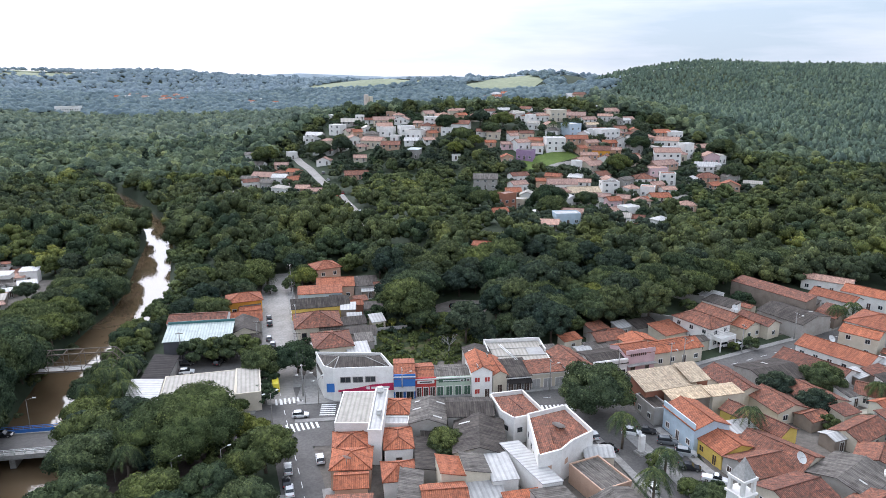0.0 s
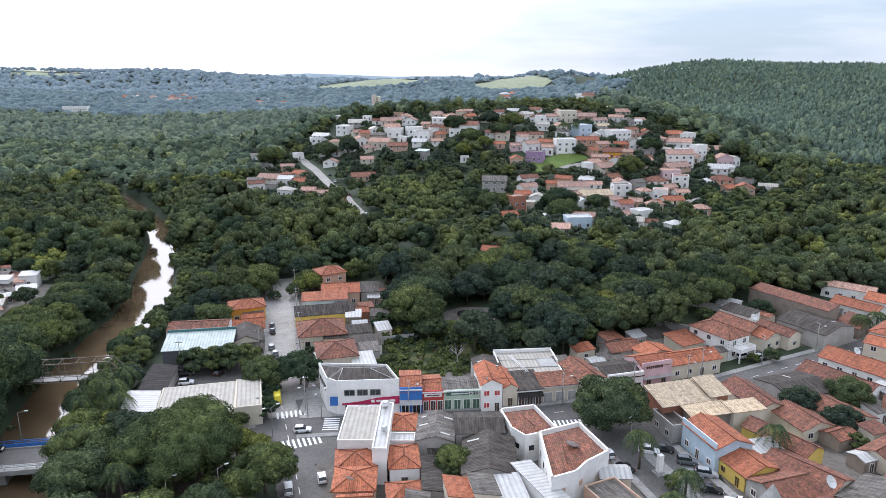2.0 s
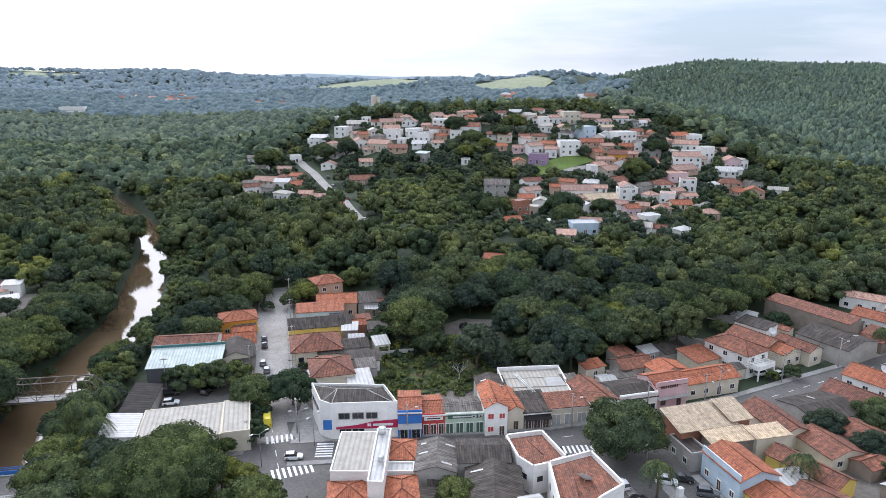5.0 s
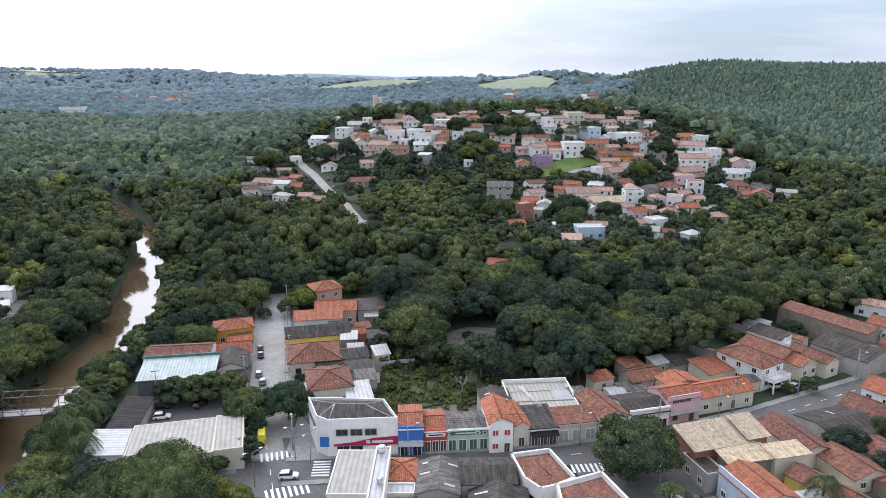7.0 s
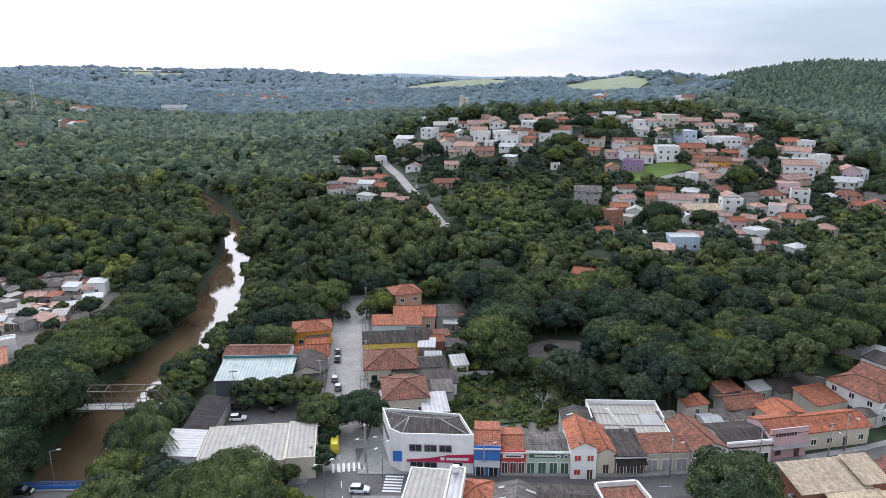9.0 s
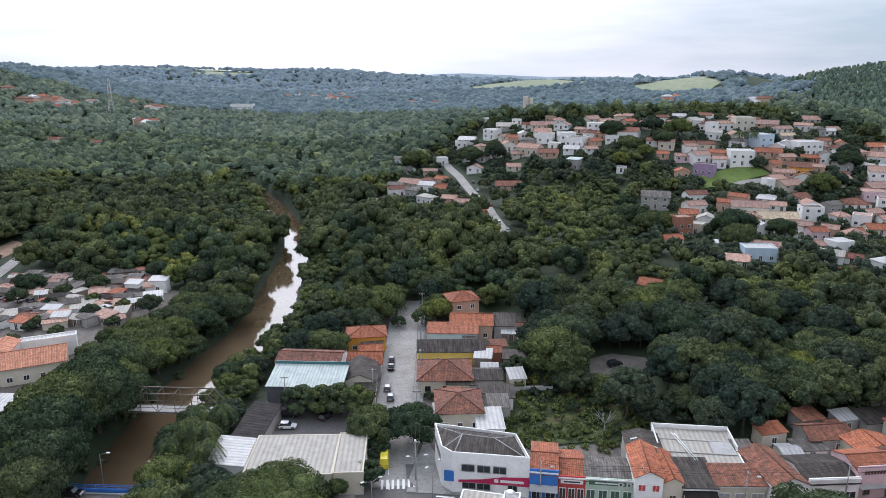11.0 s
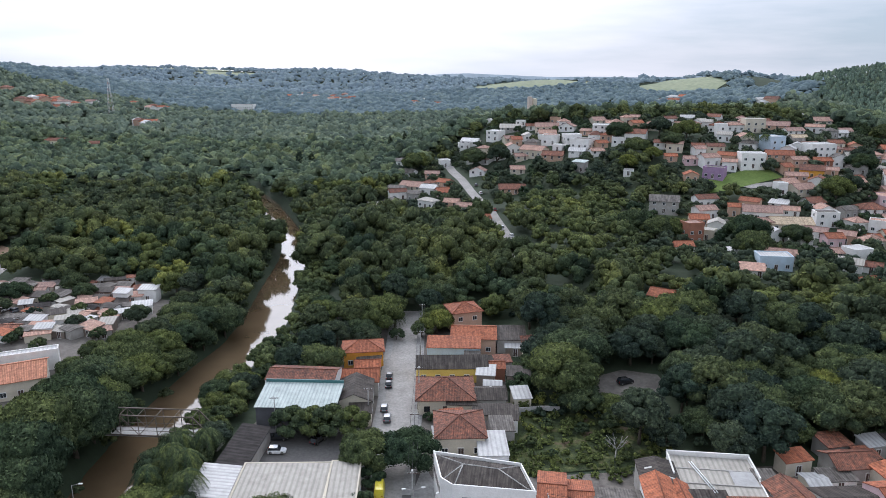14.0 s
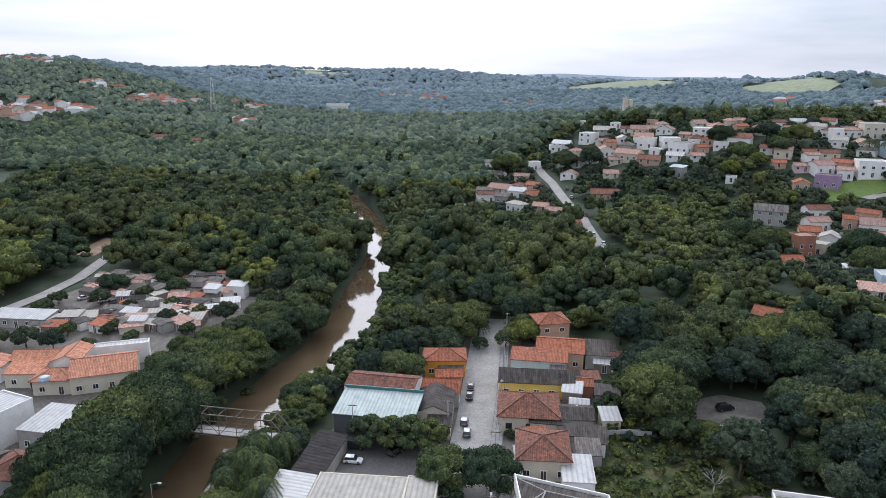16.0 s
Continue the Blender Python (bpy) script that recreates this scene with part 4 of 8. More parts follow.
house(95.0, 152.0, 9.0, 11.0, 20, 3.2, "gable", CREAM, TILE_R, 1.5, True, 0.4, 1, "S", "old house with weathered clay tiles", name="house")
house(111.5, 153.0, 10.0, 8.0, -35, 3.2, "gable", WHITE, TILE_R, 1.3, False, 0.4, 1, "SW", "white pool house with a tile roof", name="house")
house(96.0, 135.5, 12.0, 7.0, 30, 3.2, "gable", CREAM, TILE_R, 1.4, False, 0.4, 1, "S", "low tiled house by a garden", name="house")
house(118.0, 140.0, 12.0, 8.0, 20, 3.2, "gable", WHITE, TILE_O, 1.4, False, 0.4, 1, "S", "white house with an orange roof", name="house")
house(110.0, 127.0, 12.0, 8.0, 25, 3.2, "gable", CREAM, TILE_O, 1.4, False, 0.4, 1, "S", "cream house with an orange roof", name="house")
# east side of street C
house(58.6, 155.0, 13.0, 6.6, 15, 6.0, "shed", BRICKW, TILE_S, 1.5, False, 0.7, 1, "", "brick hall under a sloping roof of straw-coloured tiles", name="hall", category="hall")
house(66.6, 157.0, 4.6, 6.2, 15, 6.6, "shed", BRICKW, TILE_S, 1.5, False, 0.6, 1, "", "short brick bay under straw-coloured tiles", name="hall", category="hall")
house(62.8, 149.4, 9.6, 4.0, 12, 5.2, "shed", BROWNW, TILE_S, 0.5, False, 0.6, 1, "", "open timber bay under a straw-coloured roof", name="hall", category="hall")
house(71.6, 150.6, 8.2, 4.6, 12, 5.4, "shed", CREAM, TILE_S, 0.4, False, 0.2, 1, "", "blank stained cream block with a straw-coloured roof", name="hall", category="hall")
house(54.4, 148.6, 4.0, 8.0, 14, 3.9, "flat", GREYW, SHEET_D, storeys=1, wins="W", label="weathered ornate shopfront with dark openings", name="shop", category="shop")
house(60.8, 139.0, 11.4, 8.6, -76, 5.4, "gable", PALEBLUE, TILE_O, 1.6, False, 0.3, 1, "S", "old blue-grey townhouse with tall arched windows and orange tiles", name="townhouse", category="house", trim=WHITE, fill=FRAMED, parapet=True)
house(64.3, 130.9, 8.0, 9.0, -73, 3.4, "gable", YELLOW, TILE_O, 1.5, False, 0.3, 1, "S", "yellow townhouse with dark doors and orange tiles", name="townhouse", category="house", trim=YELLOW, fill=FRAMED)
house(67.2, 122.6, 8.6, 10.0, -74, 3.4, "gable", GREYW, TILE_R, 1.6, True, 0.3, 1, "S", "grey gabled townhouse with old brown tiles", name="townhouse", category="house", trim=WHITE, fill=FRAMED)
house(73.8, 127.5, 14.0, 9.0, -55, 3.4, "gable", CREAM, TILE_R, 1.6, False, 0.3, 1, "", "rear wing with weathered clay tiles", name="townhouse", category="house")
house(75.5, 140.5, 15.0, 6.0, -60, 3.4, "gable", YELLOW, TILE_R, 1.4, False, 0.3, 1, "", "yellow walled wing with old clay tiles", name="townhouse", category="house")
house(68.8, 136.3, 8.0, 4.5, 12, 3.6, "shed", GREYW, SHEET_W, 0.5, False, 0.2, 1, "", "low lean-to with a pale sheet roof", name="shed", category="shed")
house(69.5, 112.5, 10.0, 11.0, -70, 3.6, "gable", CREAM, TILE_R, 1.6, True, 0.3, 1, "S", "townhouse with weathered clay tiles", name="townhouse", category="house")
house(83.0, 118.0, 11.0, 12.0, -55, 3.6, "gable", GREYW, SHEET_G, 1.4, True, 0.3, 1, "", "workshop with a grey fibre cement gable roof", name="workshop", category="workshop")
house(81.0, 107.0, 9.0, 10.0, -60, 3.6, "gable", GREYW, TILE_R, 1.4, True, 0.3, 1, "", "house with weathered clay tiles", name="house")
house(93.0, 124.0, 9.0, 8.0, -40, 3.2, "gable", GREYW, TILE_R, 1.4, True, 0.3, 1, "", "house with weathered clay tiles", name="house")

# ---- block between the streets, in the foreground ----
house(-13.8, 142.6, 7.4, 14.6, -2, 6.8, "flat", WHITE, SHEET_C, storeys=2, wins="W", label="pale flat-roofed building with grey roof sheets", name="building", category="building")
house(-8.7, 139.8, 2.8, 19.0, -2, 7.6, "flat", WHITE, SHEET_W, wins="", label="tall narrow white wing with water tank and vents", name="building", category="building")
house(-4.9, 146.0, 5.6, 7.4, -2, 5.2, "hip", WHITE, TILE_O, 1.1, False, 0.3, 1, "S", "small house with an orange hipped roof", name="house")
house(-5.0, 140.0, 5.6, 3.2, -2, 4.6, "flat", WHITE, SHEET_W, wins="", label="small white outbuilding with flat roof", name="outbuilding", category="outbuilding")
house(-4.4, 133.4, 5.8, 8.6, 4, 4.4, "hip", WHITE, TILE_O, 1.0, True, 0.3, 1, "S", "white house with a mottled orange tile roof", name="house", trim=STEEL)
house(-4.0, 121.8, 6.0, 6.6, 6, 4.0, "hip", WHITE, TILE_O, 1.4, True, 0.4, 1, "S", "low house with an orange tile roof", name="house")
house(-14.0, 132.4, 7.3, 7.6, 5, 4.6, "hip", PEACH, TILE_O, 1.4, False, 0.35, 1, "W", "house with a bright orange hipped roof", name="house")
house(-13.3, 125.2, 7.6, 7.8, 1, 4.8, "hip", PEACH, TILE_O, 1.3, True, 0.35, 1, "W", "house with a bright orange hipped roof", name="house")
house(-12.8, 118.2, 6.0, 5.2, 4, 4.4, "gable", PEACH, TILE_O, 1.0, False, 0.3, 1, "SW", "house with a bright orange tile roof", name="house")
house(-12.5, 109.0, 8.0, 9.0, 2, 4.4, "gable", PEACH, TILE_R, 1.2, False, 0.3, 1, "S", "house with weathered tiles", name="house")
house(2.2, 143.0, 8.0, 11.0, -4, 5.2, "gable", GREYW, SHEET_G, 1.2, True, 0.2, 1, "", "warehouse with a grey fibre cement roof and skylights", name="warehouse", category="warehouse")
house(11.4, 144.6, 10.2, 9.0, 0, 5.4, "gable", GREYW, SHEET_D, 1.2, False, 0.2, 1, "", "wide shop with a dark fibre cement roof", name="warehouse", category="warehouse")
house(12.6, 133.4, 10.4, 14.0, -4, 4.5, "gable", GREYW, SHEET_D, 1.5, True, 0.3, 1, "", "long grey gabled warehouse with dark roof", name="warehouse", category="warehouse")
house(1.2, 128.5, 4.0, 12.0, 2, 3.4, "shed", GREYW, SHEET_D, 0.6, True, 0.2, 1, "", "low dark sheet lean-to behind houses", name="shed", category="shed")
house(5.9, 120.6, 4.6, 6.6, 8, 5.2, "shed", CREAM, TILE_O, 1.0, True, 0.2, 1, "S", "house half roofed in orange tiles", name="house", trim=FRAMED)
house(10.6, 121.4, 4.8, 6.6, 8, 5.2, "shed", CREAM, SHEET_G, 1.0, True, 0.2, 1, "S", "house half roofed in grey sheets", name="house", trim=FRAMED)
house(4.5, 112.5, 8.0, 8.0, 5, 4.4, "gable", CREAM, TILE_O, 1.3, False, 0.3, 1, "", "low house with an orange tile roof", name="house")
house(-1.6, 116.0, 4.2, 9.6, -2, 4.4, "shed", GREYW, SHEET_G, 0.8, True, 0.2, 1, "", "grey sheet roofed shed in a yard", name="shed", category="shed")
house(15.6, 121.6, 5.0, 8.4, 9, 4.2, "shed", WHITE, SHEET_W, 0.6, False, 0.2, 1, "", "white sheet roofed shed in a yard", name="shed", category="shed")
house(21.6, 122.6, 4.4, 16.0, 23, 4.6, "shed", WHITE, SHEET_W, 0.5, True, 0.15, 1, "", "long white metal roof over a passage", name="shed", category="shed")
house(34.6, 119.4, 7.0, 10.0, 24, 3.8, "flat", PEACH, SHEET_G, wins="E", label="low peach building with a grey roof terrace", name="building", category="building")
house(36.5, 109.0, 9.0, 9.0, 22, 3.8, "gable", GREYW, SHEET_G, 1.2, True, 0.2, 1, "", "low grey gabled building behind shops", name="building", category="building")
house(25.0, 110.0, 7.0, 9.0, 20, 4.0, "shed", GREYW, SHEET_G, 0.8, True, 0.2, 1, "", "low grey sheet roofed building", name="building", category="building")

def skew_block(name, foot, h, lip, roof, ridge, rise, label, category, windows=()):
    """A building on a skew footprint, with parapets round a low roof; windows as (edge, along, z, fill)."""
    top = new(name)
    top.matrix_basis = pose(0, 0, 0)
    tagged(top, label, category)
    child("wall", prism("wall", foot, -1, h, WHITE), top)
    edges = list(zip(foot, foot[1:] + foot[:1]))
    for (ax, ay), (bx, by) in edges:
        l = math.hypot(bx - ax, by - ay)
        child("parapet", boxes_mesh("parapet", [(-0.04, l + 0.04, -0.04, 0.24, h, h + lip), (-0.1, l + 0.1, -0.1, 0.3, h + lip, h + lip + 0.1)], WHITE), top, pose(ax, ay, 0, 0, 0, math.degrees(math.atan2(by - ay, bx - ax))))
    cx, cy = sum(p[0] for p in foot) / len(foot), sum(p[1] for p in foot) / len(foot)
    vs = [(cx + (x - cx) * 0.95, cy + (y - cy) * 0.95, h + 0.08) for x, y in foot] + [(ridge[0][0], ridge[0][1], h + rise), (ridge[1][0], ridge[1][1], h + rise)]
    n = len(foot)
    fs = []
    near_end = [0 if (p[0] - ridge[0][0]) ** 2 + (p[1] - ridge[0][1]) ** 2 < (p[0] - ridge[1][0]) ** 2 + (p[1] - ridge[1][1]) ** 2 else 1 for p in foot]
    for a in range(n):
        b = (a + 1) % n
        fs.append((a, b, n + near_end[b], n + near_end[a]) if near_end[a] != near_end[b] else (a, b, n + near_end[a]))
    uv = [(vs[q][0], vs[q][1]) for f in fs for q in f]
    child("roof", mesh_of("roof", vs, fs, roof, uv), top, None, "weathered tile roof behind parapets")
    child("ridge_cap", tubes_mesh("ridge_cap", [(vs[n], vs[n + 1], 0.13, 0.13)], roof, 6), top)
    for e, u, z, fill in windows:
        (ax, ay), (bx, by) = edges[e]
        r = math.atan2(by - ay, bx - ax)
        holder = child("window_bay", boxes_mesh("window_bay", [(-0.8, 0.8, -0.02, 0.03, -0.1, 0.0)], WHITE), top, pose(ax + u * math.cos(r), ay + u * math.sin(r), z, 0, 0, math.degrees(r)), "window with sill")
        child("pane", boxes_mesh("pane", [(-0.6, 0.6, -0.05, 0.02, 0.0, 1.1)], fill), holder)
    BUILT.append((cx, cy, 9))
    return top


skew_block("hall", [(17.9, 140.7), (20.4, 137.2), (23.2, 138.2), (27.4, 140.5), (24.2, 150.7), (16.4, 149.0)], 5.5, 0.9, TILE_R, ((20.6, 147.2), (23.0, 141.2)), 0.75, "white hall with stepped parapets round an old tile roof", "hall", [(0, 2.0, 2.6, GLASS), (1, 1.5, 2.8, GLASS), (3, 3.0, 2.4, GLASS), (3, 7.0, 2.4, GLASS)])
skew_block("building", [(22.8, 120.2), (27.7, 122.3), (30.5, 125.6), (35.6, 129.4), (32.1, 140.7), (23.2, 136.9)], 6.6, 0.9, TILE_R, ((27.2, 136.2), (26.6, 124.6)), 0.8, "white corner building with stepped parapets round a tiled roof", "building", [(5, 3.0, 3.6, GLASS), (5, 7.0, 3.6, GLASS), (5, 11.0, 3.6, FRAMED), (3, 3.0, 3.4, GLASS), (3, 7.0, 3.4, GLASS), (0, 2.5, 3.6, PEACH), (1, 2.0, 3.6, PEACH)])

# low lean-tos and sheds packed between the larger town buildings
packed = random.Random(17)
for cx, cy, sx, sy, k, r0 in ((12, 124, 26, 22, 90, 6), (90, 138, 30, 38, 170, 20), (68, 191, 26, 9, 40, 17), (112, 160, 22, 30, 80, -50), (126, 206, 30, 20, 50, -55), (-19, 212, 9, 32, 22, 12), (-60, 210, 12, 20, 8, 10)):
    for i in range(k):
        fx, fy = cx + packed.uniform(-sx, sx), cy + packed.uniform(-sy, sy)
        if any((fx - bx) ** 2 + (fy - by) ** 2 < (0.62 * br + 2.2) ** 2 for bx, by, br in BUILT) or min(float(line_distance(np.array(fx), np.array(fy), l)) - g for l, g in ((STREET_A, 8), (STREET_B, 7.5), (STREET_C, 11))) < 0:
            continue
        rf, words = packed.choice([(SHEET_D, "dark sheets"), (SHEET_G, "grey sheets"), (TILE_R, "old clay tiles"), (TILE_R, "old clay tiles"), (TILE_O, "orange tiles"), (SHEET_W, "pale sheets")])
        house(fx, fy, packed.uniform(4, 7), packed.uniform(3.5, 5.5), r0 + packed.uniform(-8, 8), packed.uniform(2.6, 3.6), packed.choice(["shed", "shed", "gable"]), packed.choice([GREYW, CREAM, WHITE, BROWNW]), rf, packed.uniform(0.4, 0.9), False, 0.3, 1, "S" if i % 2 else "", "low lean-to roofed in " + words, name="lean_to", category="shed", group="back yard sheds")

# ---- street A ----
house(-24.3, 187.8, 10.2, 11.6, 13, 4.8, "hip", CREAM, TILE_R, 1.9, False, 0.5, 1, "SW", "old cream house with tall windows and a red hipped roof", name="house", trim=WHITE)
house(-16.6, 183.0, 6.0, 9.0, 13, 3.4, "shed", WHITE, SHEET_W, 0.5, False, 0.2, 1, "", "white sheet lean-to in a cluttered yard", name="shed", category="shed")
house(-15.6, 192.0, 5.0, 6.0, 13, 3.2, "shed", GREYW, SHEET_G, 0.5, False, 0.2, 1, "", "grey lean-to in a cluttered yard", name="shed", category="shed")
house(-30.8, 205.6, 13.2, 12.2, 12, 4.2, "hip", CREAM, TILE_R, 2.6, False, 0.6, 1, "SW", "old street house with a broad weathered hipped roof", name="house", trim=FRAMED)
house(-20.0, 206.5, 7.0, 7.0, 12, 3.4, "gable", GREYW, SHEET_D, 1.2, False, 0.3, 1, "S", "small rear shed with a dark roof", name="shed", category="shed")
house(-18.5, 199.0, 9.0, 4.5, 12, 2.8, "shed", GREYW, SHEET_D, 0.4, False, 0.2, 1, "", "low dark sheet lean-to behind houses", name="shed", category="shed")
house(-32.0, 221.2, 18.5, 8.4, 12, 4.0, "gable", YELLOW, SHEET_D, 2.0, False, 0.2, 1, "SW", "yellow-fronted hall with a grey gable roof", name="hall", category="hall")
house(-20.6, 222.5, 4.5, 5.0, 12, 3.6, "gable", BRICKW, TILE_O, 0.9, False, 0.3, 1, "", "small orange tiled wing", name="outbuilding", category="outbuilding")
house(-33.4, 232.4, 14.5, 6.2, 8, 4.6, "shed", PALEBLUE, TILE_O, 0.9, False, 0.3, 1, "SW", "pale blue house with an orange tile roof", name="house")
house(-29.2, 241.6, 12.5, 10.5, 8, 4.8, "gable", PEACH, TILE_O, 1.7, False, 0.4, 1, "SW", "large house with a red tile roof", name="house")
house(-18.6, 243.5, 8.0, 9.0, 8, 4.0, "shed", GREYW, SHEET_D, 0.8, False, 0.3, 1, "", "dark sheet roofed shed behind houses", name="shed", category="shed")
house(-34.6, 256.0, 9.0, 8.4, 28, 7.0, "hip", PEACH, TILE_O, 1.7, False, 0.6, 2, "SW", "tall ochre house with arched windows and an orange hipped roof", name="house", trim=WHITE)
house(-57.6, 225.8, 10.6, 8.2, 18, 4.8, "hip", OCHRE, TILE_O, 1.6, False, 0.5, 1, "SE", "bright ochre house with an orange hipped roof", name="house")
house(-54.0, 218.0, 6.5, 4.6, 16, 3.2, "gable", OCHRE, TILE_O, 1.0, False, 0.3, 1, "", "low ochre wing with orange tiles", name="outbuilding", category="outbuilding")
house(-53.4, 208.8, 9.6, 7.4, 14, 4.0, "gable", GREYW, TILE_O, 1.8, False, 0.4, 1, "E", "house with a brown tile gable roof", name="house")
house(-51.6, 199.8, 8.2, 11.6, 14, 4.4, "gable", CREAM, SHEET_D, 1.8, True, 0.3, 1, "SE", "cream gabled house with a grey roof", name="house")
house(-65.2, 201.8, 16.8, 8.6, 6, 6.6, "gable", WHITE, TILE_R, 1.2, False, 0.1, 1, "", "long shed with a dark red tile roof", name="shed", category="shed")
# closed box: its dark wall colour is painted shade of an open front
TEALSHED = house(-62.2, 191.6, 18.0, 9.6, 8, 5.4, "shed", DARKW, SHEET_T, 1.3, False, 0.3, 1, "", "shed with dark walls for shaded open front, bright galvanised roof", name="shed", category="shed")
child("fascia", boxes_mesh("fascia", [(-9.3, 9.3, 5.1, 5.3, 5.6, 7.6)], TEAL), TEALSHED, None, "teal painted fascia")
house(-66.8, 172.6, 5.8, 15.6, 7, 3.4, "shed", GREYW, SHEET_K, 0.7, True, 0.3, 1, "", "carport with a dark ribbed roof", name="carport", category="carport")
house(-53.0, 159.4, 17.0, 14.8, 12, 4.4, "flat", CREAM, SHEET_C, wins="", label="wide shop with a cream ribbed metal roof and parapets", name="shop", category="shop")
house(-41.8, 161.8, 5.8, 15.0, 13, 4.7, "flat", CREAM, SHEET_C, wins="E", label="white wing with a cream metal roof", name="shop", category="shop")
house(-65.6, 158.2, 7.0, 10.5, 12, 4.2, "shed", WHITE, SHEET_W, 0.8, True, 0.2, 1, "", "white sheet lean-to beside a shop", name="shed", category="shed")

# ---- west bank: school, shacks ----
house(-139.2, 192.4, 15.0, 13.0, 37, 4.8, "gable", CREAM, TILE_L, 2.1, False, 0.5, 1, "SE", "long school wing with a bright orange tile roof", name="school", category="school")
house(-149.6, 192.6, 6.4, 9.5, 24, 6.4, "gable", WHITE, TILE_L, 1.2, True, 0.5, 1, "S", "tall school block with an orange gable", name="school", category="school", trim=CREAM)
house(-147.4, 184.6, 9.0, 7.0, 24, 4.2, "hip", CREAM, TILE_L, 1.5, False, 0.6, 1, "S", "school porch with a bright orange hipped roof", name="school", category="school")
house(-157.0, 184.6, 9.0, 5.0, 20, 4.0, "shed", CREAM, TILE_L, 1.2, False, 0.4, 1, "S", "school wing with a bright orange tile roof", name="school", category="school")
house(-160.0, 192.6, 14.0, 6.0, 20, 4.4, "gable", WHITE, TILE_L, 1.5, False, 0.5, 1, "S", "school wing with an orange tile roof", name="school", category="school")
house(-171.0, 184.0, 12.0, 7.0, 20, 4.4, "gable", WHITE, TILE_L, 1.5, True, 0.5, 1, "S", "school wing with an orange tile roof", name="school", category="school")
house(-143.6, 203.2, 14.0, 3.2, 35, 5.4, "flat", WHITE, SHEET_W, wins="", label="white flat strip roof behind the school", name="annex", category="building")
house(-128.1, 164.9, 8.7, 10.6, 7, 4.8, "shed", GREYW, SHEET_W, 0.7, False, 0.3, 1, "S", "grey house with a pale sheet roof", name="house", count=2)
house(-139.6, 161.6, 9.6, 10.0, -6, 8.0, "flat", WHITE, SHEET_W, wins="", label="tall pale blank rendered building", name="building", category="building")
house(-119.6, 149.6, 11.0, 10.0, 12, 4.2, "hip", GREYW, TILE_R, 2.0, False, 0.4, 1, "", "house with a weathered red tile roof", name="house")
house(-131.0, 148.0, 9.0, 9.0, 8, 3.8, "gable", GREYW, SHEET_G, 1.2, False, 0.4, 1, "", "low house with a grey sheet roof", name="house")
house(-195.0, 217.5, 19.0, 7.0, 12, 3.2, "shed", GREYW, SHEET_W, 0.7, False, 0.3, 1, "S", "long pale shed beside a yard", name="shed", category="shed", z=0.0)
rs = random.Random(11)
SHACKS = []
while len(SHACKS) < 84:
    u, v = rs.random(), rs.random()
    sx, sy = -188 + 50 * u - 18 * v, 212 + 18 * u + 52 * v
    if -200 < sx < -176 and 228 < sy < 246 or any((sx - a) ** 2 + (sy - b) ** 2 < 20 for a, b in SHACKS):
        continue
    SHACKS.append((sx, sy))
for k, (sx, sy) in enumerate(SHACKS):
    rf = rs.choice([SHEET_G, SHEET_D, SHEET_D, SHEET_G, SHEET_K, TILE_R, TILE_P, SHEET_D, SHEET_G, SHEET_W, TILE_O, SHEET_C])
    house(sx, sy, rs.uniform(3.6, 7.2), rs.uniform(3.2, 5.6), rs.uniform(-25, 40), rs.uniform(2.1, 2.9), rs.choice(["shed", "shed", "gable"]), rs.choice([GREYW, BRICKW, BROWNW, CREAM, WHITE]), rf, rs.uniform(0.2, 0.7), False, 0.3, 1, "S" if k % 3 else "",
          {SHEET_G: "low shack roofed in grey sheets", SHEET_D: "low shack roofed in dark stained sheets", SHEET_K: "low shack roofed in blackened sheets", TILE_R: "low shack with old clay tiles", TILE_P: "low shack with faded pink tiles", SHEET_W: "low shack roofed in pale sheets", TILE_O: "low shack with orange tiles", SHEET_C: "low shack roofed in cream sheets"}[rf], name="shack", category="shack", group="shacks by the river", z=0.0)
for sx, sy, sw, sd, sr, sh in ((-146.0, 262.0, 6.0, 4.6, 12, 4.6), (-152.0, 256.0, 5.0, 4.0, 6, 4.8), (-141.0, 250.0, 6.0, 4.5, 30, 3.0), (-158.0, 226.0, 5.0, 3.6, 20, 3.0), (-166.0, 232.0, 5.5, 3.6, 10, 2.8)):
    house(sx, sy, sw, sd, sr, sh, "shed", WHITE, SHEET_W, 0.5, False, 0.3, 1, "S", "white shack with a pale sheet roof", name="shack", category="shack", group="shacks by the river", z=0.0)

# ---- houses on the hill ----
house(-110, 493, 11.1, 8.4, -14, 2.6, "gable", WHITE, SHEET_G, storeys=1, wins="SW", turn=False, label="white hillside house with a grey sheet roof", group="hillside houses")
house(-91, 481, 8.8, 5.8, 4, 2.6, "gable", PEACH, TILE_P, storeys=1, wins="SE", turn=False, label="peach hillside house with a faded tile roof", group="hillside houses")
house(-79, 459, 8.3, 6.9, -24, 2.6, "gable", PEACH, TILE_O, storeys=1, wins="SW", turn=False, label="peach hillside house with an orange tile roof", group="hillside houses")
house(-76, 439, 8.2, 8.9, 26, 2.6, "gable", PINK, TILE_O, storeys=1, wins="SE", turn=False, label="pink hillside house with an orange tile roof", group="hillside houses")
house(-98, 458, 13.7, 10.0, -14, 2.6, "gable", CREAM, TILE_P, storeys=1, wins="SW", turn=False, label="cream hillside house with a faded tile roof", group="hillside houses")
house(-67, 417, 8.0, 6.9, -6, 2.6, "gable", PEACH, TILE_P, storeys=1, wins="SE", turn=False, label="peach hillside house with a faded tile roof", group="hillside houses")
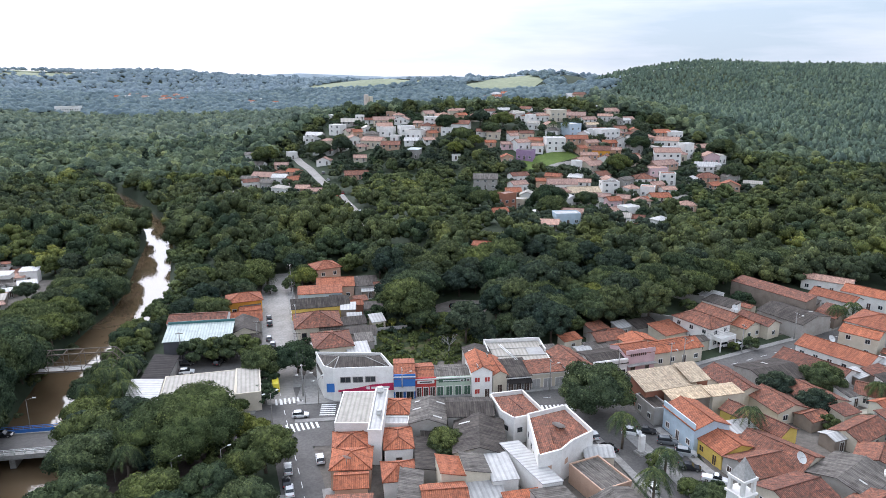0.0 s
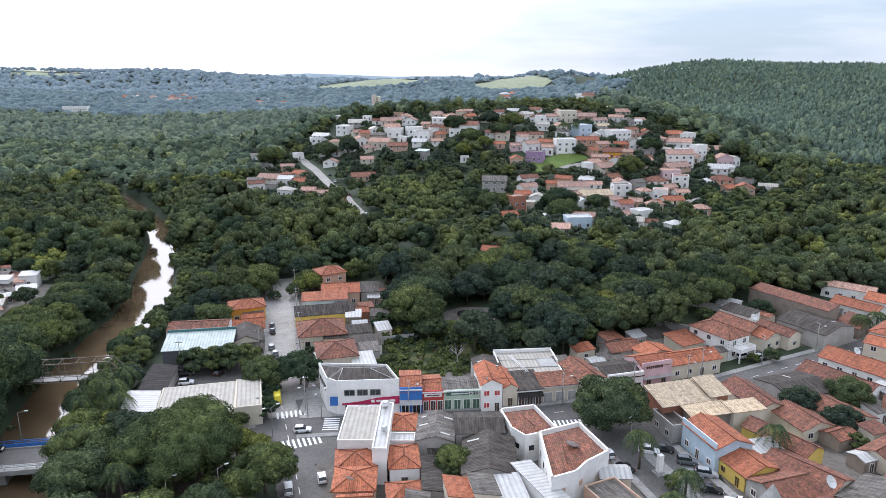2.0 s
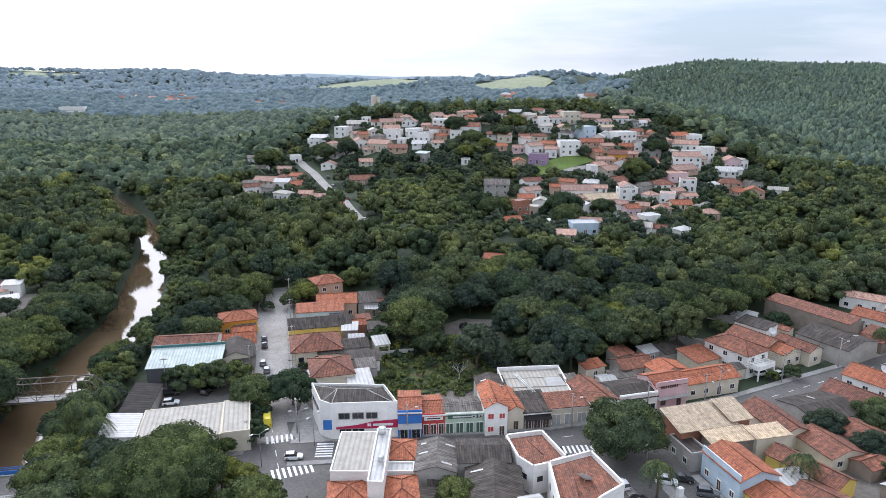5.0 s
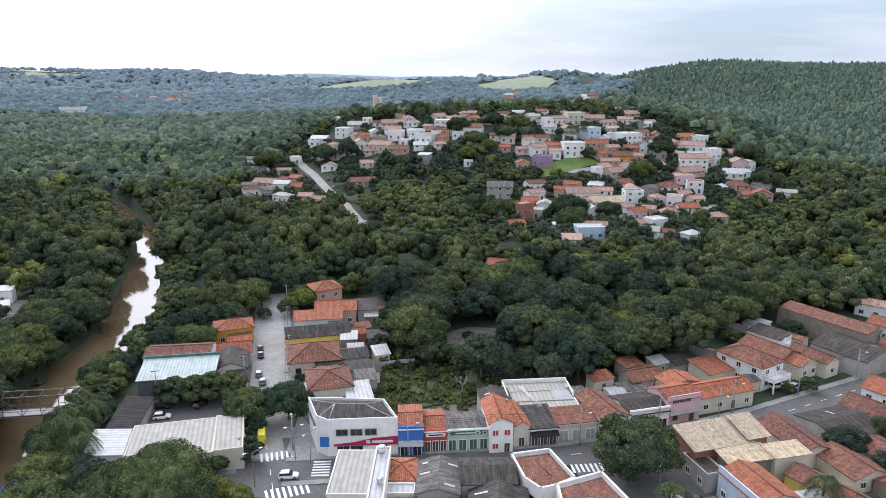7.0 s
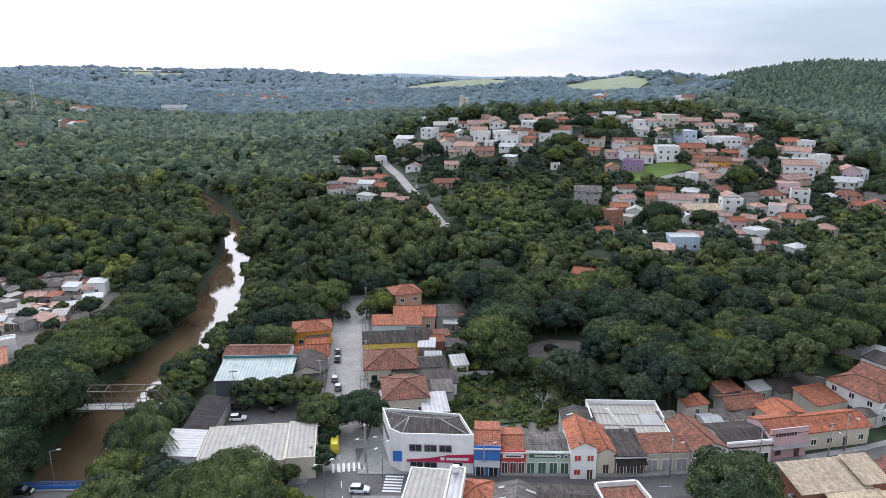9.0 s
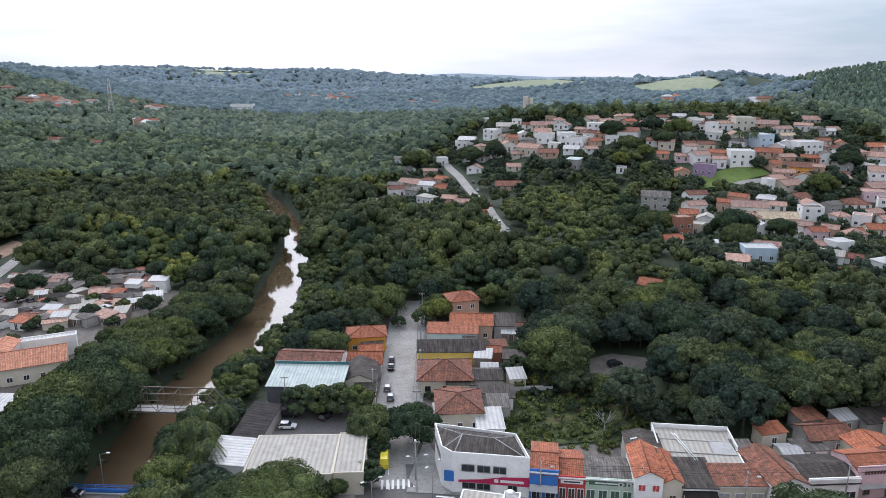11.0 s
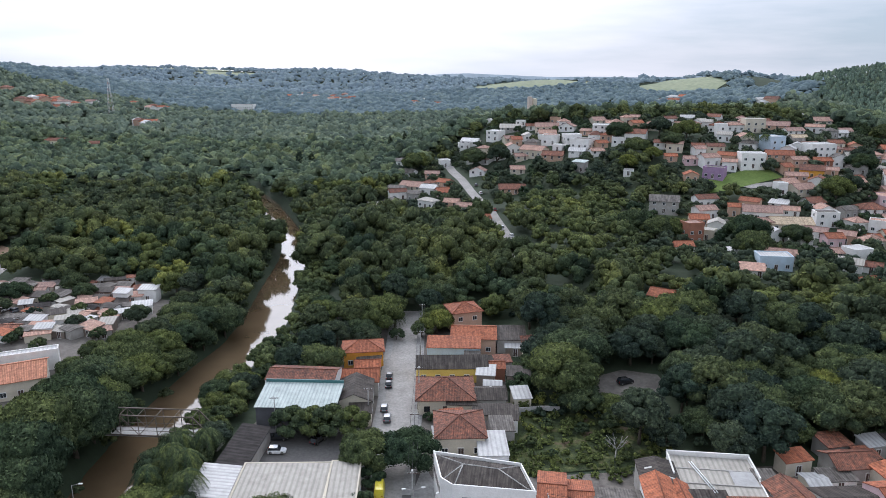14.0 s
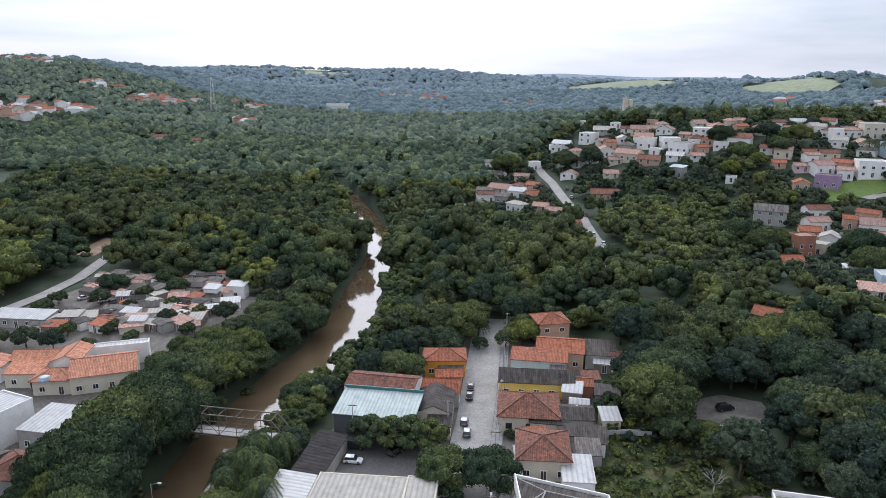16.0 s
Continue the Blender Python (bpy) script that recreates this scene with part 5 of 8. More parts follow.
house(-58, 407, 9.3, 6.4, -6, 2.6, "gable", CREAM, TILE_P, storeys=1, wins="SE", turn=False, label="cream hillside house with a faded tile roof", group="hillside houses")
house(-45, 373, 7.1, 5.9, 26, 3.8, "gable", WHITE, TILE_O, storeys=1, wins="SW", turn=False, label="white hillside house with an orange tile roof", group="hillside houses")
house(-87, 500, 6.5, 5.5, 26, 4.3, "flat", WHITE, SHEET_W, storeys=1, wins="SE", turn=False, label="white hillside house with a flat pale roof", group="hillside houses")
house(-61, 472, 9.2, 6.5, -6, 2.8, "gable", WHITE, TILE_P, storeys=1, wins="SW", turn=True, label="white hillside house with a faded tile roof", group="hillside houses")
house(-59, 492, 7.8, 7.9, -24, 2.6, "gable", WHITE, TILE_P, storeys=1, wins="SW", turn=False, label="white hillside house with a faded tile roof", group="hillside houses")
house(-79, 529, 7.6, 5.8, 18, 3.7, "flat", WHITE, SHEET_W, storeys=1, wins="SE", turn=False, label="white hillside house with a flat pale roof", group="hillside houses")
house(-75, 534, 12.0, 8.8, -14, 2.6, "gable", WHITE, SHEET_W, storeys=1, wins="SW", turn=False, label="white hillside house with a pale sheet roof", group="hillside houses")
house(-67, 584, 7.2, 7.6, -24, 2.7, "flat", WHITE, SHEET_W, storeys=1, wins="SW", turn=False, label="white hillside house with a flat pale roof", group="hillside houses")
house(-58, 533, 9.3, 9.6, -24, 5.8, "flat", WHITE, SHEET_W, storeys=2, wins="SW", turn=False, label="tall white hillside house with a flat pale roof", group="hillside houses")
house(-48, 523, 7.2, 7.1, 26, 2.6, "gable", CREAM, TILE_P, storeys=1, wins="SE", turn=False, label="cream hillside house with a faded tile roof", group="hillside houses")
house(-49, 546, 14.8, 10.0, 4, 2.6, "gable", GREYW, SHEET_C, storeys=1, wins="SW", turn=False, label="grey hillside house with a cream sheet roof", group="hillside houses")
house(-24, 534, 15.3, 10.0, 4, 3.0, "gable", CREAM, TILE_P, storeys=1, wins="SE", turn=False, label="cream hillside house with a faded tile roof", group="hillside houses")
house(-19, 552, 7.1, 5.5, -6, 3.9, "flat", PEACH, TILE_P, storeys=1, wins="SE", turn=False, label="peach hillside house with a flat faded roof", group="hillside houses")
house(-42, 557, 8.0, 5.5, -24, 3.0, "flat", WHITE, SHEET_W, storeys=1, wins="SW", turn=False, label="white hillside house with a flat pale roof", group="hillside houses")
house(-23, 520, 11.1, 8.9, 10, 2.6, "gable", WHITE, TILE_P, storeys=1, wins="SW", turn=False, label="white hillside house with a faded tile roof", group="hillside houses")
house(-44, 502, 10.3, 8.1, 18, 3.7, "gable", WHITE, TILE_P, storeys=1, wins="SE", turn=True, label="white hillside house with a faded tile roof", group="hillside houses")
house(-29, 489, 14.9, 10.0, -24, 4.0, "gable", CREAM, TILE_P, storeys=1, wins="SE", turn=False, label="cream hillside house with a faded tile roof", group="hillside houses")
house(-37, 486, 7.8, 6.4, 18, 2.6, "gable", CREAM, TILE_P, storeys=1, wins="SW", turn=False, label="cream hillside house with a faded tile roof", group="hillside houses")
house(-20, 505, 9.9, 7.6, -14, 5.5, "flat", WHITE, TILE_P, storeys=2, wins="SW", turn=False, label="tall white hillside house with a flat faded roof", group="hillside houses")
house(-7, 504, 10.2, 8.8, 18, 4.3, "flat", WHITE, SHEET_W, storeys=1, wins="SW", turn=False, label="white hillside house with a flat pale roof", group="hillside houses")
house(0, 490, 11.6, 10.0, -24, 5.4, "flat", WHITE, SHEET_G, storeys=2, wins="SE", turn=False, label="tall white hillside house with a flat grey roof", group="hillside houses")
house(12, 511, 12.0, 10.0, -6, 6.0, "flat", WHITE, SHEET_W, storeys=2, wins="SE", turn=False, label="tall white hillside house with a flat pale roof", group="hillside houses")
house(2, 514, 6.7, 5.5, -24, 2.6, "gable", PEACH, TILE_P, storeys=1, wins="SE", turn=False, label="peach hillside house with a faded tile roof", group="hillside houses")
house(-17, 479, 12.1, 9.2, -6, 2.6, "gable", PEACH, TILE_R, storeys=1, wins="SE", turn=False, label="peach hillside house with an old brown tile roof", group="hillside houses")
house(-3, 480, 9.3, 7.6, -6, 2.6, "gable", WHITE, SHEET_W, storeys=1, wins="SW", turn=False, label="white hillside house with a pale sheet roof", group="hillside houses")
house(8, 477, 7.6, 6.4, 18, 2.6, "gable", WHITE, TILE_P, storeys=1, wins="SW", turn=False, label="white hillside house with a faded tile roof", group="hillside houses")
house(-1, 456, 7.3, 5.5, -24, 5.3, "shed", GREYW, SHEET_T, storeys=2, wins="SW", turn=False, label="tall grey hillside house with a galvanised sheet roof", group="hillside houses")
house(31, 494, 12.4, 10.0, -14, 4.9, "gable", WHITE, TILE_R, storeys=1, wins="SW", turn=False, label="white hillside house with an old brown tile roof", group="hillside houses")
house(9, 540, 8.6, 9.2, 26, 2.6, "gable", CREAM, TILE_P, storeys=1, wins="SE", turn=False, label="cream hillside house with a faded tile roof", group="hillside houses")
house(21, 490, 7.8, 6.4, -6, 4.2, "flat", WHITE, SHEET_G, storeys=1, wins="SW", turn=False, label="white hillside house with a flat grey roof", group="hillside houses")
house(25, 446, 5.2, 5.5, -6, 2.6, "flat", WHITE, SHEET_W, storeys=1, wins="SW", turn=False, label="white hillside house with a flat pale roof", group="hillside houses")
house(-37, 465, 8.1, 7.4, 10, 2.6, "gable", CREAM, TILE_P, storeys=1, wins="SW", turn=False, label="cream hillside house with a faded tile roof", group="hillside houses")
house(-37, 434, 14.1, 9.1, 10, 2.6, "gable", PEACH, TILE_R, storeys=1, wins="SE", turn=False, label="peach hillside house with an old brown tile roof", group="hillside houses")
house(48, 462, 6.7, 5.5, 4, 2.7, "gable", PEACH, TILE_O, storeys=1, wins="SW", turn=False, label="peach hillside house with an orange tile roof", group="hillside houses")
house(39, 397, 13.2, 10.0, -6, 5.9, "gable", GREYW, SHEET_G, storeys=2, wins="SW", turn=False, label="tall grey hillside house with a grey sheet roof", group="hillside houses")
house(122, 1015, 14.4, 10.0, -14, 5.1, "flat", WHITE, SHEET_W, storeys=1, wins="SE", turn=False, label="white hillside house with a flat pale roof", group="hillside houses")
house(138, 1021, 9.8, 6.9, -24, 2.6, "gable", WHITE, TILE_P, storeys=1, wins="SE", turn=False, label="white hillside house with a faded tile roof", group="hillside houses")
house(80, 500, 5.8, 5.5, 18, 7.1, "flat", WHITE, SHEET_W, storeys=2, wins="SE", turn=False, label="tall white hillside house with a flat pale roof", group="hillside houses")
house(91, 523, 9.9, 6.5, 10, 2.6, "gable", WHITE, SHEET_G, storeys=1, wins="SW", turn=False, label="white hillside house with a grey sheet roof", group="hillside houses")
house(101, 515, 12.0, 8.6, 10, 7.7, "flat", CREAM, SHEET_C, storeys=2, wins="SE", turn=False, label="tall cream hillside house with a flat cream roof", group="hillside houses")
house(92, 479, 8.6, 8.6, -24, 3.3, "hip", WHITE, SHEET_G, storeys=1, wins="SW", turn=False, label="white hillside house with a grey sheet hipped roof", group="hillside houses")
house(104, 478, 9.5, 10.0, 26, 7.6, "flat", PALEBLUE, SHEET_W, storeys=2, wins="SE", turn=False, label="tall pale blue hillside house with a flat pale roof", group="hillside houses")
house(73, 473, 9.4, 6.3, 4, 3.3, "gable", CREAM, TILE_R, storeys=1, wins="SW", turn=False, label="cream hillside house with an old brown tile roof", group="hillside houses")
house(64, 476, 6.9, 5.5, 4, 2.6, "gable", GREYW, TILE_R, storeys=1, wins="SE", turn=False, label="grey hillside house with an old brown tile roof", group="hillside houses")
house(58, 457, 7.3, 5.7, 4, 3.0, "gable", PINK, TILE_P, storeys=1, wins="SW", turn=False, label="pink hillside house with a faded tile roof", group="hillside houses")
house(67, 455, 9.9, 7.6, 26, 4.5, "gable", WHITE, TILE_P, storeys=1, wins="SE", turn=False, label="white hillside house with a faded tile roof", group="hillside houses")
house(68, 439, 10.4, 7.2, -24, 5.5, "flat", LILAC, SHEET_G, storeys=2, wins="SW", turn=False, label="tall lilac hillside house with a flat grey roof", group="hillside houses")
house(77, 449, 7.2, 5.8, -14, 4.4, "gable", WHITE, TILE_P, storeys=1, wins="SE", turn=False, label="white hillside house with a faded tile roof", group="hillside houses")
house(88, 452, 12.4, 10.0, 4, 7.5, "flat", WHITE, SHEET_W, storeys=2, wins="SE", turn=False, label="tall white hillside house with a flat pale roof", group="hillside houses")
house(105, 465, 14.1, 9.0, -6, 2.6, "gable", PEACH, TILE_O, storeys=1, wins="SW", turn=False, label="peach hillside house with an orange tile roof", group="hillside houses")
house(123, 499, 8.8, 6.0, 10, 2.6, "gable", GREYW, TILE_S, storeys=1, wins="SW", turn=False, label="grey hillside house with a straw-coloured tile roof", group="hillside houses")
house(127, 473, 14.0, 10.0, 18, 7.1, "flat", WHITE, SHEET_W, storeys=2, wins="SE", turn=False, label="tall white hillside house with a flat pale roof", group="hillside houses")
house(134, 461, 7.5, 5.6, 4, 5.3, "gable", WHITE, SHEET_G, storeys=2, wins="SW", turn=True, label="tall white hillside house with a grey sheet roof", group="hillside houses")
house(116, 443, 11.1, 10.0, -14, 4.1, "gable", OCHRE, TILE_R, storeys=1, wins="SE", turn=False, label="ochre hillside house with an old brown tile roof", group="hillside houses")
house(126, 461, 9.1, 6.4, -6, 2.6, "gable", BRICKW, TILE_O, storeys=1, wins="SW", turn=False, label="bare brick hillside house with an orange tile roof", group="hillside houses")
house(101, 429, 8.1, 8.5, 26, 2.7, "gable", PEACH, TILE_P, storeys=1, wins="SW", turn=False, label="peach hillside house with a faded tile roof", group="hillside houses")
house(106, 423, 11.3, 9.6, 26, 2.6, "gable", CREAM, TILE_P, storeys=1, wins="SE", turn=False, label="cream hillside house with a faded tile roof", group="hillside houses")
house(96, 421, 4.7, 5.5, 18, 5.3, "flat", WHITE, SHEET_W, storeys=2, wins="SW", turn=False, label="tall white hillside house with a flat pale roof", group="hillside houses")
house(157, 441, 16.2, 10.0, -6, 7.0, "gable", WHITE, TILE_P, storeys=2, wins="SW", turn=False, label="tall white hillside house with a faded tile roof", group="hillside houses")
house(170, 478, 15.6, 10.0, -24, 3.9, "gable", WHITE, TILE_P, storeys=1, wins="SW", turn=False, label="white hillside house with a faded tile roof", group="hillside houses")
house(182, 502, 10.9, 9.8, 18, 4.4, "flat", WHITE, SHEET_W, storeys=1, wins="SE", turn=False, label="white hillside house with a flat pale roof", group="hillside houses")
house(174, 503, 10.7, 9.2, 4, 2.6, "gable", PEACH, TILE_O, storeys=1, wins="SE", turn=False, label="peach hillside house with an orange tile roof", group="hillside houses")
house(151, 430, 17.6, 10.0, 26, 2.6, "gable", PEACH, TILE_P, storeys=1, wins="SE", turn=False, label="peach hillside house with a faded tile roof", group="hillside houses")
house(175, 456, 8.2, 6.1, 26, 9.2, "flat", WHITE, SHEET_W, storeys=2, wins="SW", turn=False, label="tall white hillside house with a flat pale roof", group="hillside houses")
house(196, 480, 12.6, 9.9, 10, 2.6, "gable", WHITE, TILE_P, storeys=1, wins="SW", turn=False, label="white hillside house with a faded tile roof", group="hillside houses")
house(189, 451, 10.5, 7.1, 4, 5.0, "gable", PINK, TILE_P, storeys=1, wins="SE", turn=True, label="pink hillside house with a faded tile roof", group="hillside houses")
house(179, 434, 11.0, 10.0, -14, 3.0, "gable", WHITE, SHEET_W, storeys=1, wins="SE", turn=False, label="white hillside house with a pale sheet roof", group="hillside houses")
house(143, 418, 11.6, 10.0, 10, 3.9, "flat", PINK, TILE_P, storeys=1, wins="SE", turn=False, label="pink hillside house with a flat faded roof", group="hillside houses")
house(131, 403, 11.8, 9.9, 4, 2.8, "hip", WHITE, TILE_R, storeys=1, wins="SW", turn=False, label="white hillside house with an old brown tile hipped roof", group="hillside houses")
house(145, 402, 8.6, 7.2, -14, 6.1, "flat", WHITE, TILE_R, storeys=2, wins="SE", turn=False, label="tall white hillside house with a flat old brown roof", group="hillside houses")
house(173, 413, 12.5, 10.0, -14, 2.6, "hip", PEACH, TILE_R, storeys=1, wins="SW", turn=False, label="peach hillside house with an old brown tile hipped roof", group="hillside houses")
house(170, 397, 7.7, 6.9, 26, 2.6, "gable", PEACH, TILE_O, storeys=1, wins="SW", turn=False, label="peach hillside house with an orange tile roof", group="hillside houses")
house(139, 384, 8.0, 6.2, 10, 2.6, "gable", WHITE, TILE_P, storeys=1, wins="SE", turn=False, label="white hillside house with a faded tile roof", group="hillside houses")
house(126, 378, 7.4, 6.2, -24, 5.1, "flat", WHITE, TILE_P, storeys=1, wins="SE", turn=False, label="white hillside house with a flat faded roof", group="hillside houses")
house(129, 368, 10.3, 8.0, 4, 2.6, "gable", CREAM, TILE_O, storeys=1, wins="SW", turn=False, label="cream hillside house with an orange tile roof", group="hillside houses")
house(118, 361, 4.9, 5.5, 10, 2.6, "gable", WHITE, TILE_O, storeys=1, wins="SE", turn=False, label="white hillside house with an orange tile roof", group="hillside houses")
house(70, 394, 5.3, 5.5, -6, 4.4, "gable", PEACH, TILE_O, storeys=1, wins="SE", turn=False, label="peach hillside house with an orange tile roof", group="hillside houses")
house(81, 390, 16.2, 10.0, -6, 3.9, "gable", WHITE, TILE_P, storeys=1, wins="SE", turn=False, label="white hillside house with a faded tile roof", group="hillside houses")
house(92, 404, 7.8, 8.2, -24, 2.6, "shed", WHITE, SHEET_W, storeys=1, wins="SW", turn=False, label="white hillside house with a pale sheet roof", group="hillside houses")
house(90, 377, 17.1, 10.0, 4, 3.0, "gable", CREAM, TILE_S, storeys=1, wins="SW", turn=False, label="cream hillside house with a straw-coloured tile roof", group="hillside houses")
house(106, 383, 9.6, 6.5, 4, 6.1, "flat", WHITE, SHEET_G, storeys=2, wins="SW", turn=False, label="tall white hillside house with a flat grey roof", group="hillside houses")
house(107, 407, 8.2, 8.8, 26, 2.6, "gable", WHITE, TILE_R, storeys=1, wins="SE", turn=False, label="white hillside house with an old brown tile roof", group="hillside houses")
house(98, 367, 8.8, 6.4, -24, 2.7, "gable", WHITE, TILE_P, storeys=1, wins="SW", turn=False, label="white hillside house with a faded tile roof", group="hillside houses")
house(100, 353, 6.9, 6.4, 10, 4.0, "gable", PINK, TILE_O, storeys=1, wins="SW", turn=False, label="pink hillside house with an orange tile roof", group="hillside houses")
house(45, 348, 7.3, 6.1, 26, 8.4, "flat", BRICKW, TILE_P, storeys=2, wins="SW", turn=False, label="tall bare brick hillside house with a flat faded roof", group="hillside houses")
house(53, 356, 5.3, 5.5, -24, 4.2, "flat", CREAM, SHEET_C, storeys=1, wins="SE", turn=False, label="cream hillside house with a flat cream roof", group="hillside houses")
house(39, 331, 8.0, 6.2, 18, 2.6, "gable", WHITE, TILE_O, storeys=1, wins="SW", turn=False, label="white hillside house with an orange tile roof", group="hillside houses")
house(66, 305, 11.1, 7.2, 4, 4.8, "flat", PALEBLUE, SHEET_W, storeys=1, wins="SE", turn=False, label="pale blue hillside house with a flat pale roof", group="hillside houses")
house(57, 294, 7.5, 6.7, -6, 2.6, "shed", WHITE, TILE_P, storeys=1, wins="SE", turn=False, label="white hillside house with a faded tile roof", group="hillside houses")
house(76, 319, 5.8, 5.5, 18, 2.6, "flat", PEACH, TILE_P, storeys=1, wins="SW", turn=False, label="peach hillside house with a flat faded roof", group="hillside houses")
house(102, 332, 8.2, 6.7, 26, 4.5, "flat", WHITE, SHEET_W, storeys=1, wins="SE", turn=False, label="white hillside house with a flat pale roof", group="hillside houses")
house(97, 334, 8.2, 6.0, 18, 2.6, "gable", GREYW, TILE_P, storeys=1, wins="SW", turn=False, label="grey hillside house with a faded tile roof", group="hillside houses")
house(101, 314, 6.2, 5.5, -24, 2.6, "gable", WHITE, TILE_R, storeys=1, wins="SW", turn=False, label="white hillside house with an old brown tile roof", group="hillside houses")
house(91, 291, 6.6, 5.6, 26, 2.6, "gable", PEACH, TILE_O, storeys=1, wins="SW", turn=False, label="peach hillside house with an orange tile roof", group="hillside houses")
house(144, 586, 9.4, 6.3, 10, 2.6, "gable", WHITE, SHEET_W, storeys=1, wins="SE", turn=False, label="white hillside house with a pale sheet roof", group="hillside houses")
house(150, 559, 15.3, 10.0, 4, 2.6, "gable", CREAM, TILE_P, storeys=1, wins="SW", turn=False, label="cream hillside house with a faded tile roof", group="hillside houses")
house(118, 527, 13.4, 10.0, -14, 2.6, "gable", PEACH, TILE_P, storeys=1, wins="SE", turn=False, label="peach hillside house with a faded tile roof", group="hillside houses")
house(124, 515, 10.9, 7.5, 18, 2.6, "gable", WHITE, TILE_P, storeys=1, wins="SW", turn=False, label="white hillside house with a faded tile roof", group="hillside houses")
house(158, 532, 7.7, 7.0, 10, 2.6, "gable", WHITE, TILE_P, storeys=1, wins="SW", turn=False, label="white hillside house with a faded tile roof", group="hillside houses")
house(112, 538, 7.8, 7.0, 26, 2.6, "gable", CREAM, TILE_R, storeys=1, wins="SW", turn=False, label="cream hillside house with an old brown tile roof", group="hillside houses")
house(59, 520, 7.5, 5.9, 26, 2.6, "gable", WHITE, TILE_P, storeys=1, wins="SW", turn=False, label="white hillside house with a faded tile roof", group="hillside houses")
house(142, 496, 8.6, 7.1, 10, 2.6, "gable", CREAM, TILE_R, storeys=1, wins="SW", turn=False, label="cream hillside house with an old brown tile roof", group="hillside houses")
house(171, 968, 12.3, 9.1, -14, 2.6, "gable", WHITE, TILE_P, storeys=1, wins="SW", turn=False, label="white hillside house with a faded tile roof", group="hillside houses")
house(136, 441, 6.5, 5.5, 18, 2.6, "gable", GREYW, TILE_R, storeys=1, wins="SW", turn=False, label="grey hillside house with an old brown tile roof", group="hillside houses")
house(-14, 491, 6.4, 5.5, -24, 3.4, "flat", WHITE, SHEET_W, storeys=1, wins="SE", turn=False, label="white hillside house with a flat pale roof", group="hillside houses")
house(18, 529, 7.6, 6.8, -6, 2.6, "gable", CREAM, TILE_P, storeys=1, wins="SW", turn=False, label="cream hillside house with a faded tile roof", group="hillside houses")
house(-50, 494, 7.2, 5.8, -14, 2.6, "gable", WHITE, TILE_P, storeys=1, wins="SW", turn=False, label="white hillside house with a faded tile roof", group="hillside houses")

fill_in = random.Random(5)
for cx, cy, sx, sy, k in ((-25, 512, 60, 34, 70), (105, 462, 60, 34, 60), (95, 378, 44, 30, 50), (165, 440, 34, 45, 40), (-88, 450, 22, 36, 22), (100, 525, 60, 20, 30), (85, 315, 30, 14, 10)):
    for i in range(k):
        fx, fy = cx + fill_in.uniform(-sx, sx), cy + fill_in.uniform(-sy, sy)
        if not all((fx - bx) ** 2 + (fy - by) ** 2 > (0.62 * br + 4.2) ** 2 for bx, by, br in BUILT) or float(line_distance(np.array(fx), np.array(fy), HILL_ROAD)) < 8 or ((fx - 80) / 24) ** 2 + ((fy - 434) / 13) ** 2 < 1:
            continue
        wl_, rl_, tx = fill_in.choice([(WHITE, TILE_P, "small white hillside house with faded tiles"), (WHITE, SHEET_W, "small white hillside house with a white roof"), (CREAM, TILE_P, "small cream hillside house with faded tiles"), (PEACH, TILE_P, "small peach hillside house with faded tiles"), (WHITE, TILE_R, "small white hillside house with brown tiles"), (GREYW, SHEET_G, "grey hillside outbuilding with a sheet roof"), (WHITE, SHEET_C, "small white hillside house with a pale roof"), (PEACH, TILE_O, "small peach hillside house with orange tiles")])
        house(fx, fy, fill_in.uniform(6, 11), fill_in.uniform(5.5, 7.5), fill_in.uniform(-30, 30), fill_in.uniform(2.8, 4.4), fill_in.choice(["gable", "hip", "gable"]), wl_, rl_, wins="S", label=tx, group="hillside houses", turn=fill_in.random() < 0.35)

# ---- settlements on the far slopes ----
rf_ = random.Random(21)
for cx, cy, sx, sy, k in ((-690, 685, 46, 42, 26), (-744, 858, 24, 22, 7), (-655, 860, 26, 46, 14), (-505, 800, 16, 18, 5), (-990, 970, 80, 50, 18), (-520, 1430, 70, 50, 14), (-440, 1360, 30, 40, 6), (-575, 960, 40, 30, 4), (-250, 1250, 40, 60, 4), (210, 960, 25, 40, 4), (130, 1080, 30, 40, 4)):
    for i in range(k):
        fx, fy = cx + rf_.uniform(-sx, sx), cy + rf_.uniform(-sy, sy)
        wl_, rl_, tx = rf_.choice([(WHITE, TILE_P, "white house with a faded tile roof among trees"), (CREAM, TILE_O, "cream house with an orange tile roof among trees"), (WHITE, TILE_O, "white house with an orange tile roof among trees"), (WHITE, SHEET_W, "white house with a pale roof among trees"), (PEACH, TILE_R, "peach house with an old tile roof among trees")])
        house(fx, fy, rf_.uniform(11, 18), rf_.uniform(9, 12), rf_.uniform(-40, 40), rf_.choice([4.0, 6.8, 7.2]), rf_.choice(["gable", "hip", "gable"]), wl_, rl_, storeys=1, wins="S", count=2, label=tx, group="houses on the far slopes")
house(-508, 1075, 34, 14, 5, 9.0, "flat", WHITE, SHEET_G, storeys=2, wins="S", label="long white two-storey building above the woods", name="building", category="building")
house(-494, 652, 22, 9, 8, 4.2, "gable", CREAM, TILE_R, 2.0, wins="S", label="long low farmhouse beside a meadow", name="farmhouse", category="farmhouse")
house(-448, 652, 18, 9, 14, 4.0, "gable", BROWNW, TILE_R, 2.0, wins="S", label="low farm building beside a meadow", name="farmhouse", category="farmhouse")
